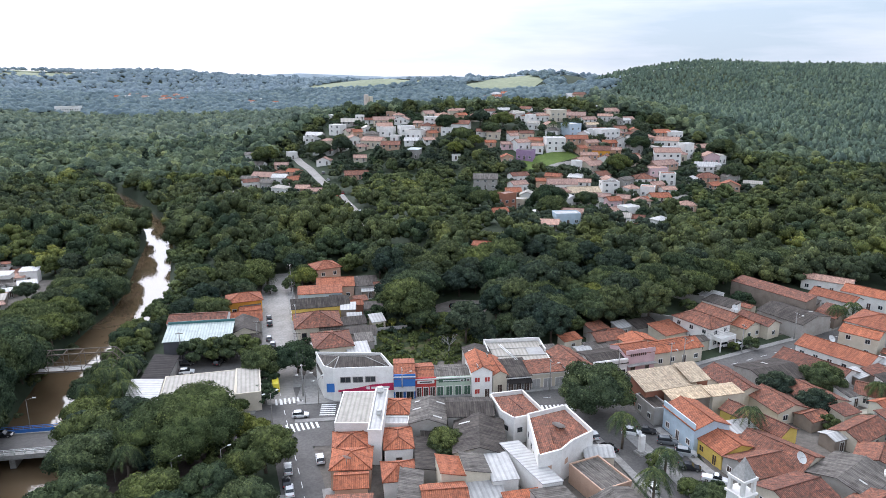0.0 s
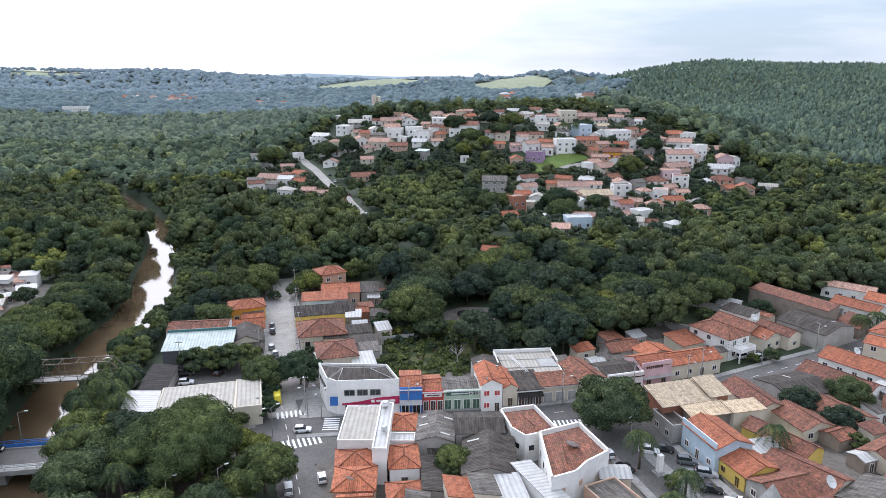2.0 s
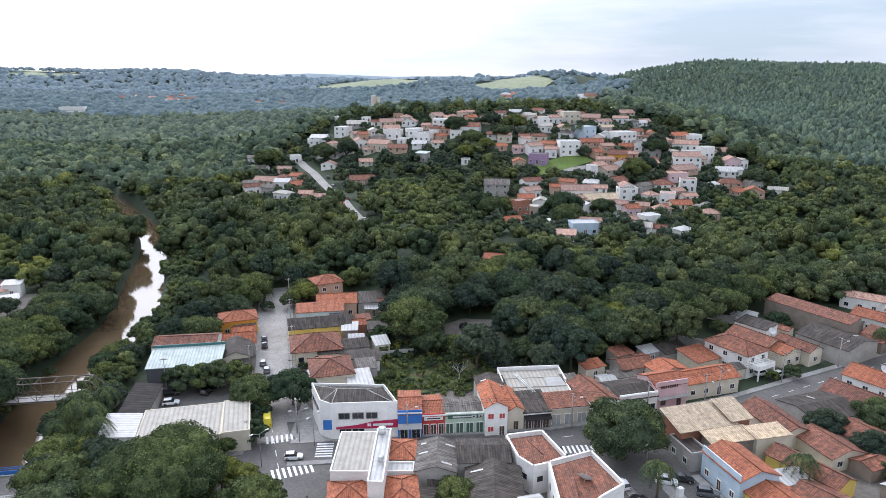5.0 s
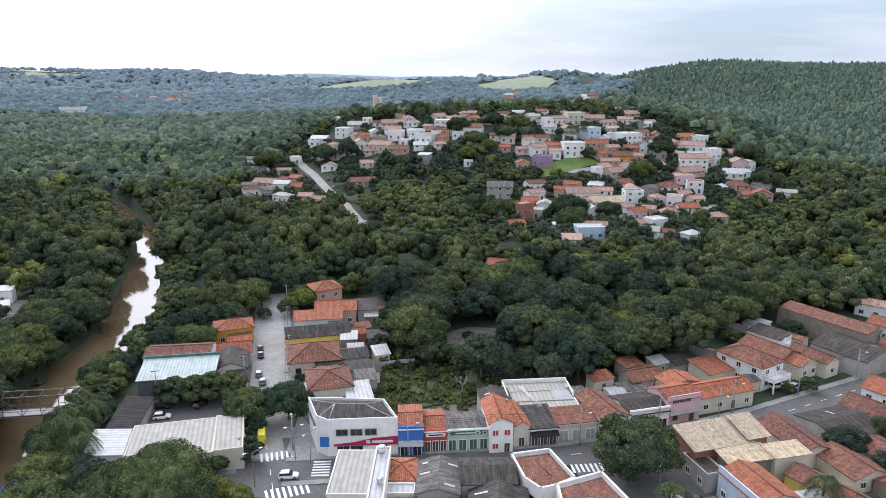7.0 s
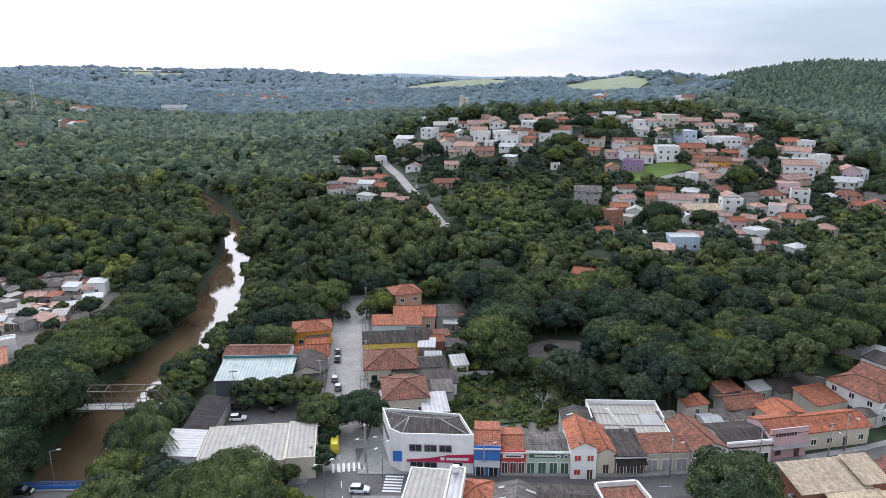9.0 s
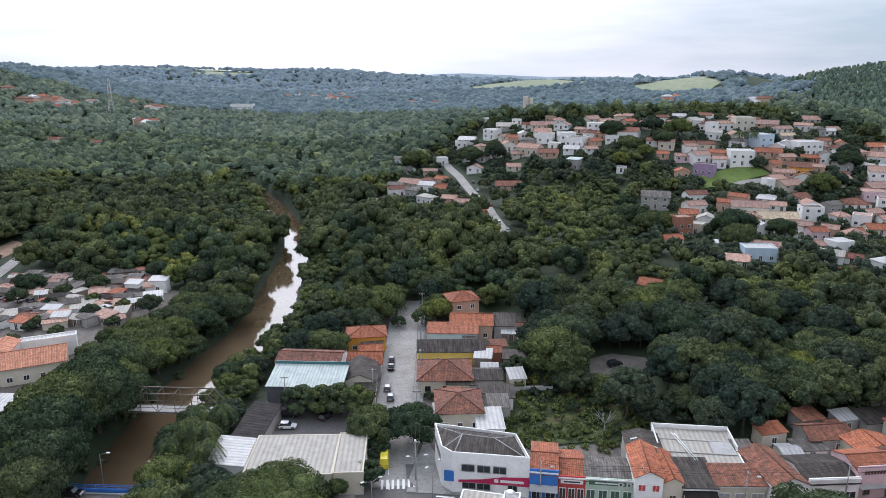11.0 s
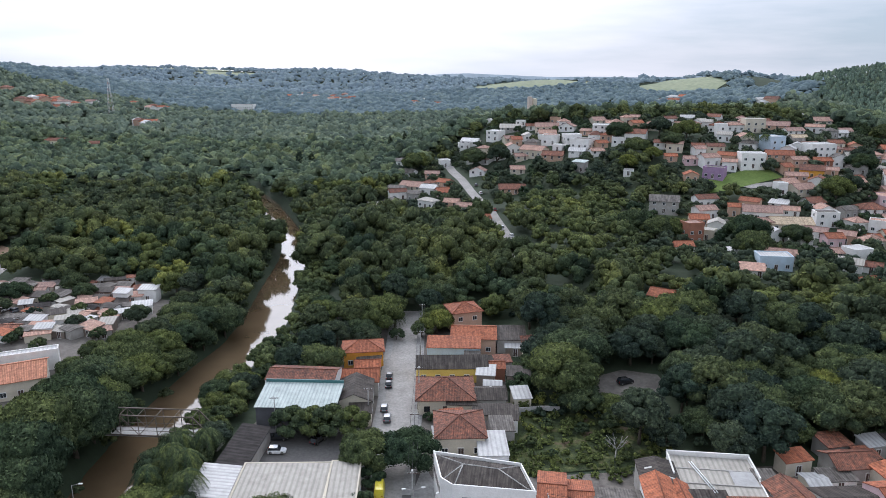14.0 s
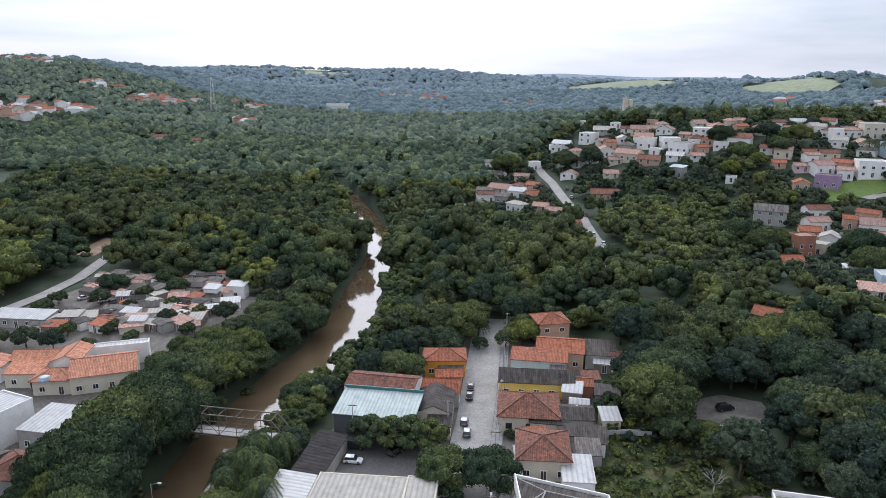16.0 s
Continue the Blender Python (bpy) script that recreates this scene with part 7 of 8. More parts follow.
def forest(name, seed, x0, x1, y0, y1, gap, kinds, mat, label, size_lo, size_hi, extra=None, open_ground=False):
    """Woods too many to count: one mesh of whole small crowns."""
    if open_ground:
        q = np.random.default_rng(seed)
        fx, fy = q.uniform(x0, x1, int((x1 - x0) * (y1 - y0) / gap ** 2)), q.uniform(y0, y1, int((x1 - x0) * (y1 - y0) / gap ** 2))
        free = np.array([clear_of_things(a, b, -0.42 * 9) for a, b in zip(fx, fy)])
        fx, fy = fx[free], fy[free]
    else:
        fx, fy, q = scatter(seed, x0, x1, y0, y1, gap)
    if extra is not None:
        sel = extra(fx, fy)
        fx, fy = fx[sel], fy[sel]
    if size_hi > 0.6 and x1 < 400:
        low_bank = east_bank(fx, fy)
        fx, fy = fx[~low_bank], fy[~low_bank]
    if not len(fx):
        return None
    fz = land(fx, fy)
    V, Q, T, off = [], [], [], 0
    pick = q.integers(0, len(kinds), len(fx))
    ang, tall = q.uniform(0, 6.283, len(fx)), q.uniform(0.8, 1.4, len(fx))
    swell = 0.5 + 0.25 * (np.sin(fx * 0.043 + seed) + np.sin(fy * 0.051 + 2 * seed))
    sc = size_lo + (size_hi - size_lo) * (0.45 * swell + 0.55 * q.uniform(0, 1, len(fx)) ** 1.3)
    for k, (v, qd, tr) in enumerate(kinds):
        sel = np.flatnonzero(pick == k)
        if not len(sel):
            continue
        c, s = np.cos(ang[sel])[:, None], np.sin(ang[sel])[:, None]
        vx = (v[None, :, 0] * c - v[None, :, 1] * s) * sc[sel][:, None] + fx[sel][:, None]
        vy = (v[None, :, 0] * s + v[None, :, 1] * c) * sc[sel][:, None] + fy[sel][:, None]
        vz = v[None, :, 2] * (sc[sel] * tall[sel])[:, None] + fz[sel][:, None]
        V.append(np.stack([vx, vy, vz], -1).reshape(-1, 3))
        shift = off + len(v) * np.arange(len(sel))
        Q.append((qd[None] + shift[:, None, None]).reshape(-1, 4))
        T.append((tr[None] + shift[:, None, None]).reshape(-1, 3))
        off += len(v) * len(sel)
    ob = new(name, big_mesh(name, np.concatenate(V), np.concatenate(Q), np.concatenate(T), mat))
    return tagged(ob, label, "woods", kind="stuff")


def rest_of_near(x, y):
    taken = {(round(float(xs[i]), 2), round(float(ys[i]), 2)) for i in near}
    return np.array([(round(float(a), 2), round(float(b), 2)) not in taken for a, b in zip(x, y)], bool)


MID_KINDS = [crown_arrays(40 + k, 6.0 + 0.9 * (k % 3), 7.4 + 1.5 * (k % 3), 1.0, 12 + k, 370, 0.72, 0.1, 0.92, 0.42, lump=0.36 - 0.02 * (k % 3), flat=0.7) for k in range(6)]
LIGHT_KINDS = [crown_arrays(70 + k, 6.4, 7.6, 0.8, 9 + k, 170, 0.95, 0.1, 0.94, 0.4, lump=0.38, flat=0.7) for k in range(4)]
SHRUB_KINDS = [crown_arrays(50 + k, 5.0, 6.4, 0.6, 7, 95, 1.0, 0.1, lump=0.42) for k in range(4)]
FAR_KINDS = [crown_arrays(60 + k, 7.0, 7.0, 0.8, 6, 20, 1.5, 0.0, 1.0, 0.3, lump=0.45, flat=0.75) for k in range(5)]
EUC_KINDS = [crown_arrays(80 + k, 2.5, 8.5, 1.0, 2, 7, 1.1, 0.0, 0.95, 0.35, lump=0.66, flat=1.5) for k in range(4)]
DOT_KINDS = [crown_arrays(90 + k, 7.0, 5.5, 0.4, 3, 2, 2.5, 0.0, 1.05, 0.2, lump=0.58, flat=0.7) for k in range(4)]


def grove(x, y, seed, share):
    """Patches of one kind of tree among the others."""
    v = np.sin(x * 0.031 + seed) + np.sin(y * 0.027 + 2.1 * seed) + np.sin((x + y) * 0.06 + seed) + 0.9 * np.sin(x * 0.9 + y * 1.7) + 0.7 * np.sin(x * 2.3 - y * 1.1)
    return v > share


def hillside(x, y):
    """The built-up slope, its garden trees kept small so the camera sees the houses."""
    return (((x - 75) / 140) ** 2 + ((y - 430) / 165) ** 2 < 1) | (((x + 55) / 55) ** 2 + ((y - 470) / 110) ** 2 < 1)


EUC = lambda x, y: (x > np.interp(y, [470, 560, 640, 760, 1000], [300, 262, 215, 245, 285]) + 10 * np.sin(y * 0.05)) & (y > 470)
forest("woods", 3, -175, 170, 118, 262, 8.2, MID_KINDS, LEAF_B, "dense green riverside woods", 0.7, 1.3, rest_of_near)
forest("woods", 31, -150, -60, 180, 420, 4.6, LIGHT_KINDS, LEAF_A, "low trees and bushes along the eastern bank", 0.3, 0.56, east_bank)
forest("shrubs", 33, -170, -80, 150, 420, 3.4, SHRUB_KINDS, LEAF_B, "bushes that hang over the western water edge", 0.25, 0.5, lambda x, y: (line_distance(x, y, RIVER) < 12.5) & ~east_bank(x, y))
forest("woods", 4, -330, -175, 118, 262, 9.2, MID_KINDS, LEAF_A, "dense green woods", 0.6, 1.35)
for low, high, kinds in ((262, 350, MID_KINDS), (350, 470, LIGHT_KINDS)):
    forest("woods", 5, -420, 330, low, high, 9.2, kinds, LEAF_B, "dense dark green woods on the slopes", 0.55, 1.4, lambda x, y: ~hillside(x, y) & ~grove(x, y, 0.6, 0.4))
    forest("woods", 5, -420, 330, low, high, 9.2, kinds[:3], LEAF_C, "yellow-green woods on the slopes", 0.55, 1.2, lambda x, y: ~hillside(x, y) & grove(x, y, 0.6, 1.5))
    forest("woods", 5, -420, 330, low, high, 9.2, kinds[1:], LEAF_A, "mid green woods on the slopes", 0.6, 1.3, lambda x, y: ~hillside(x, y) & grove(x, y, 0.6, 0.4) & ~grove(x, y, 0.6, 1.5))
def gardens(x, y):
    """Close to a hillside house, where trees stay small to fit the camera's view."""
    near_by = np.zeros(np.shape(x), bool)
    for bx, by, br in BUILT:
        if 280 < by < 640:
            near_by |= (x - bx) ** 2 + (y - by + 5) ** 2 < (br + 9) ** 2
    return near_by


forest("woods", 15, -130, 230, 268, 610, 6.4, LIGHT_KINDS, LEAF_A, "garden trees between hillside houses", 0.24, 0.68, lambda x, y: hillside(x, y) & gardens(x, y) & grove(x, y, 2.2, 0.7))
forest("woods", 15, -130, 230, 268, 610, 6.4, LIGHT_KINDS, LEAF_B, "dark garden trees between hillside houses", 0.28, 0.78, lambda x, y: hillside(x, y) & gardens(x, y) & ~grove(x, y, 2.2, 0.7))
forest("woods", 16, -130, 230, 268, 610, 9.4, LIGHT_KINDS, LEAF_B, "dark woods between groups of hillside houses", 0.5, 1.2, lambda x, y: hillside(x, y) & ~gardens(x, y) & ~grove(x, y, 2.2, 0.9))
forest("woods", 16, -130, 230, 268, 610, 9.4, LIGHT_KINDS, LEAF_A, "mid green woods between groups of hillside houses", 0.5, 1.1, lambda x, y: hillside(x, y) & ~gardens(x, y) & grove(x, y, 2.2, 0.9))
# the farther woods carry haze in their leaf colour
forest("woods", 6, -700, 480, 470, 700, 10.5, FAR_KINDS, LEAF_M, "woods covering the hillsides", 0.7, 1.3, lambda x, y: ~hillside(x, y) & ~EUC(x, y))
forest("woods", 8, 150, 960, 470, 1130, 5.7, EUC_KINDS, LEAF_E, "planted eucalyptus woods on a ridge", 0.8, 1.15, EUC)
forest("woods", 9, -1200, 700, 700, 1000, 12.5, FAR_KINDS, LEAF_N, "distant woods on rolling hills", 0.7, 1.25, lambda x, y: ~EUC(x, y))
forest("woods", 19, -1900, 900, 1000, 1500, 13.0, DOT_KINDS, LEAF_G, "distant woods with painted blue-grey haze on rolling hills", 0.8, 1.6, lambda x, y: ~EUC(x, y))
forest("woods", 10, -2300, 1500, 1500, 2120, 20.0, DOT_KINDS, LEAF_F, "far woods with painted blue-grey haze on rolling hills", 0.8, 1.8)
forest("shrubs", 21, -20, 70, 196, 270, 4.2, SHRUB_KINDS, LEAF_B, "shrubs and undergrowth below the grove", 0.15, 0.42)
forest("shrubs", 20, -16, 22, 178, 214, 2.6, [crown_arrays(95, 5.0, 4.0, 0.2, 4, 60, 1.6)], LEAF_A, "low shrubs and weeds on the grass bank", 0.08, 0.40, open_ground=True)


def backdrop(name, far, level, bumps, rough, seed, colour, label):
    """A far ridge, a curved strip at the edge of sight that glows in painted haze colour: swells as (bearing, width,
    height).
    """
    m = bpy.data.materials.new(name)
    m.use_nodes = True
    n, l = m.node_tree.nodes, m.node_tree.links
    # emission puts the haze into the ridge's own colour
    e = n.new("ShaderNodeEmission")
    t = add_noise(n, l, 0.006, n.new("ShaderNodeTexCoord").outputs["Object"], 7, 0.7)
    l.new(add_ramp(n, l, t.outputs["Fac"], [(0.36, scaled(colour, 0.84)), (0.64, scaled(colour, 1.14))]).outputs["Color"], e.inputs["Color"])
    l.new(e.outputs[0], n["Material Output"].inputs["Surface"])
    vs, fs = [], []
    for k in range(601):
        b = -80 + k * 0.22
        a = radians(b)
        h = level + sum(q * math.exp(-((b - c) / w) ** 2) for c, w, q in bumps)
        h += rough * (noise.noise((k * 0.03, seed, 0.0)) + 0.5 * noise.noise((k * 0.12, seed, 3.0)) + 0.28 * noise.noise((k * 0.5, seed, 5.0)))
        x, y = far * math.sin(a), far * math.cos(a)
        vs += [(x, y, -60), (x, y, h), (x * 1.03, y * 1.03, h * 0.5 - 20)]
        if k:
            o = 3 * k
            fs += [(o - 3, o, o + 1, o - 2), (o - 2, o + 1, o + 2, o - 1)]
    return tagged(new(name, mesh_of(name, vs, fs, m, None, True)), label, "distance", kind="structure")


backdrop("backdrop", 4560, -12, [(-9, 4.5, 24), (-17, 2.5, 4), (1, 4, 8), (11, 5, 16), (30, 12, 40), (-33, 6, 32), (-27, 3, 12), (-52, 9, 40)], 4, 1.7, (0.42, 0.52, 0.59), "distant hills glowing in painted pale blue haze")
backdrop("backdrop", 3000, 7, [(-13, 3, 3), (-6.5, 2.6, -10), (5, 5, 14), (11, 4, 10), (-27, 4, 14), (-35, 8, 18), (26, 12, 34), (-52, 9, 22)], 5, 8.3, (0.285, 0.37, 0.42), "distant wooded hills glowing in painted blue-grey haze")
backdrop("backdrop", 2180, 16, [(-8, 6, -15), (8, 5, 16), (26, 12, 26), (-46, 10, 12), (-28, 4, 8)], 5, 4.1, (0.175, 0.235, 0.255), "distant wooded ridge glowing in painted grey-blue haze")


# a leafless tree on the grass bank
bare = new("bare_tree")
bare.matrix_basis = pose(8.6, 186.5, 0.1, 0, 0, 40)
tagged(bare, "leafless pale grey tree on the grass bank", "tree")
child("trunk", trunk_mesh(77, 5.2, 0.16, 2.6, CONCRETE), bare)
for q in range(14):
    a = q * 0.9
    child("twig", tubes_mesh("twig", [((1.2 * math.cos(a), 1.2 * math.sin(a), 3.2 + 0.12 * q), (2.4 * math.cos(a + 0.2), 2.4 * math.sin(a + 0.2), 4.2 + 0.16 * q), 0.05, 0.02)], CONCRETE, 5), bare)


# ---- bridges ----
def rail_run(top, name, pts, post_gap, h, mat, r=0.05, rails=(0.45, 0.95)):
    """Posts and rails along a line of points at deck level."""
    for (ax, ay, az), (bx, by, bz) in zip(pts, pts[1:]):
        l = math.dist((ax, ay, az), (bx, by, bz))
        k = max(1, int(l / post_gap))
        for i in range(k + 1):
            f = i / k
            p = (ax + (bx - ax) * f, ay + (by - ay) * f, az + (bz - az) * f)
            child("post", tubes_mesh("post", [(p, (p[0], p[1], p[2] + h), r * 1.3, r * 1.3)], mat, 6), top)
        for q in rails:
            child("rail", tubes_mesh("rail", [((ax, ay, az + h * q), (bx, by, bz + h * q), r, r)], mat, 6), top)


def truss_bridge():
    top = new("truss_bridge")
    a, b = Vector((-112, 173.0, 2.6)), Vector((-76, 177.4, 2.6))
    along = (b - a).normalized()
    side = Vector((-along.y, along.x, 0))
    top.matrix_basis = pose(0, 0, 0)
    tagged(top, "old riveted steel truss footbridge with a narrow deck", "bridge")
    w, h, n = 1.7, 4.6, 9
    L = (b - a).length
    deck = [tuple(p) for p in (a - side * w, b - side * w, b + side * w, a + side * w)]
    child("deck", mesh_of("deck", deck + [(x, y, z - 0.35) for x, y, z in deck], [(0, 1, 2, 3), (7, 6, 5, 4), (0, 4, 5, 1), (1, 5, 6, 2), (2, 6, 7, 3), (3, 7, 4, 0)], CONCRETE), top, None, "worn concrete deck")
    for s in (-w, w):
        base = [a + along * (L * i / n) + side * s for i in range(n + 1)]
        peak = [p + Vector((0, 0, h)) for p in base]
        child("lower_chord", tubes_mesh("lower_chord", [(base[0], base[-1], 0.16, 0.16)], BRIDGE_STEEL, 4, False), top)
        child("upper_chord", tubes_mesh("upper_chord", [(peak[1], peak[-2], 0.16, 0.16)], BRIDGE_STEEL, 4, False), top)
        child("end_post", tubes_mesh("end_post", [(base[0], peak[1], 0.15, 0.15)], BRIDGE_STEEL, 4, False), top)
        child("end_post", tubes_mesh("end_post", [(base[-1], peak[-2], 0.15, 0.15)], BRIDGE_STEEL, 4, False), top)
        for i in range(1, n):
            child("upright", tubes_mesh("upright", [(base[i], peak[i], 0.09, 0.09)], BRIDGE_STEEL, 4, False), top)
            if i < n - 1:
                up = i < n / 2
                child("diagonal", tubes_mesh("diagonal", [((peak[i], base[i + 1]) if up else (base[i], peak[i + 1])) + (0.07, 0.07)], BRIDGE_STEEL, 4, False), top)
        child("rail", tubes_mesh("rail", [(base[0] + Vector((0, 0, 1.1)), base[-1] + Vector((0, 0, 1.1)), 0.06, 0.06)], BRIDGE_STEEL, 4, False), top)
    for i in range(1, n):
        p = a + along * (L * i / n) + Vector((0, 0, h))
        child("cross_beam", tubes_mesh("cross_beam", [(p - side * w, p + side * w, 0.08, 0.08)], BRIDGE_STEEL, 4, False), top)
    for p in (a, b):
        child("abutment", boxes_mesh("abutment", [(p.x - 1.5, p.x + 1.5, p.y - 2.4, p.y + 2.4, -6, 2.2)], CONCRETE), top)


truss_bridge()


def road_bridge():
    top = new("road_bridge")
    tagged(top, "concrete road bridge with blue and white railings over the river", "bridge")
    a, b = Vector((-104, 139.6, 0)), Vector((-70, 144.2, 0))
    t = (b - a).normalized()
    n = Vector((-t.y, t.x, 0))
    top.matrix_basis = pose(a.x, a.y, 0, 0, 0, math.degrees(math.atan2(t.y, t.x)))
    L = (b - a).length
    child("deck", boxes_mesh("deck", [(0, L, -5.4, 5.4, -0.9, 0.16)], CONCRETE), top)
    child("carriageway", boxes_mesh("carriageway", [(0, L, -3.9, 3.9, 0.15, 0.20)], ASPHALT), top)
    for s in (-1, 1):
        child("kerb", boxes_mesh("kerb", [(0, L, s * 3.9 - (0.2 if s > 0 else 0) , s * 3.9 + (0 if s > 0 else 0.2), 0.16, 0.36)], CONCRETE), top)
    for x in (8, 17, 26):
        child("pier", boxes_mesh("pier", [(x - 0.6, x + 0.6, -4.2, 4.2, -6.5, -0.9)], CONCRETE), top)
    rail_run(top, "railing", [(0, 5.2, 0.16), (L, 5.2, 0.16)], 2.0, 1.2, BLUE, 0.07, (0.35, 0.7, 1.0))
    child("barrier", boxes_mesh("barrier", [(0, L, 4.2, 4.3, 0.3, 1.1)], BLUE), top, None, "blue steel crash barrier")
    rail_run(top, "railing", [(0, -5.2, 0.16), (L, -5.2, 0.16)], 2.0, 1.2, FRAMEW, 0.07, (0.35, 0.7, 1.0))


road_bridge()


def slab_bridge():
    top = new("footbridge")
    top.matrix_basis = pose(-8.4, 204.6, 0, 0, 0, 14)
    tagged(top, "plain grey concrete slab footbridge over a stream bed", "bridge")
    child("deck", boxes_mesh("deck", [(-5, 5, -1.1, 1.1, 1.2, 1.5)], CONCRETE), top)
    child("parapet", boxes_mesh("parapet", [(-5, 5, -1.1, -0.95, 1.5, 2.3)], CONCRETE), top)
    for x in (-4.4, 4.4):
        child("support", boxes_mesh("support", [(x - 0.3, x + 0.3, -1, 1, -0.5, 1.2)], CONCRETE), top)


slab_bridge()

# ---- road markings ----
def zebra(x, y, rot, stripes, pitch=1.05, ww=0.5, length=3.2):
    top = new("crossing")
    top.matrix_basis = pose(x, y, 0.176, 0, 0, rot)
    tagged(top, "white zebra crossing stripes on grey asphalt", "zebra crossing")
    me = boxes_mesh("stripe", [(-ww / 2, ww / 2, -length / 2, length / 2, 0, 0.008)], PAINTW)
    for i in range(stripes):
        child("stripe", me, top, pose((i - (stripes - 1) / 2) * pitch, 0, 0))


zebra(-31.6, 159.6, 14, 7)
zebra(-27.0, 146.6, 20, 8, 1.1, 0.55, 3.8)
zebra(-21.6, 154.6, 92, 6, 1.0, 0.5, 3.6)
zebra(33.2, 153.6, 4, 8, 1.0, 0.5, 3.0)
for line, lo, hi in ((STREET_B, 3, 9), (STREET_A, 0, 2)):
    for (ax, ay), (bx, by) in zip(line[lo:hi], line[lo + 1:hi + 1]):
        L = math.hypot(bx - ax, by - ay)
        r = math.degrees(math.atan2(by - ay, bx - ax))
        k = int(L / 5)
        for i in range(k):
            ob = new("lane_mark", boxes_mesh("lane_mark", [(-1.2, 1.2, -0.07, 0.07, 0, 0.006)], PAINTW))
            ob.matrix_basis = pose(ax + (bx - ax) * (i + 0.5) / k, ay + (by - ay) * (i + 0.5) / k, 0.172, 0, 0, r)
            tagged(ob, "white dashed lane line on asphalt", "lane marking", "lane dashes")


# ---- vehicles ----
PAINTS = {"white": mat_plain("white_car_paint", (0.72, 0.72, 0.72), 0.2, 0, 0.6), "black": mat_plain("black_car_paint", (0.02, 0.02, 0.022), 0.18, 0, 0.6), "grey": mat_plain("grey_car_paint", (0.16, 0.17, 0.18), 0.25, 0.3, 0.6),
          "silver": mat_plain("silver_car_paint", (0.45, 0.46, 0.47), 0.3, 0.4, 0.6), "red": mat_plain("red_car_paint", (0.30, 0.03, 0.03), 0.22, 0, 0.6), "blue": mat_plain("blue_car_paint", (0.04, 0.08, 0.22), 0.22, 0, 0.6), "lime": mat_plain("yellow_van_paint", (0.62, 0.52, 0.04), 0.3, 0, 0.5)}
LAMP_R, LAMP_W = mat_plain("red_tail_lens", (0.35, 0.02, 0.02), 0.25), mat_plain("clear_head_lens", (0.7, 0.7, 0.68), 0.15)
CAR_MODELS = {}


def loft(name, sections, mat, bevel=0.0):
    """A body from closed cross sections along x: (x, half width, z low, z high)."""
    vs, fs = [], []
    for x, w, a, b in sections:
        vs += [(x, -w, a), (x, w, a), (x, w * 1.0, a + (b - a) * 0.62), (x, w * 0.9, b), (x, -w * 0.9, b), (x, -w, a + (b - a) * 0.62)]
    for i in range(len(sections) - 1):
        o = 6 * i
        fs += [(o + k, o + (k + 1) % 6, o + 6 + (k + 1) % 6, o + 6 + k) for k in range(6)]
    fs += [(5, 4, 3, 2, 1, 0), tuple(range(len(vs) - 6, len(vs)))]
    return mesh_of(name, vs, fs, mat, None, False)


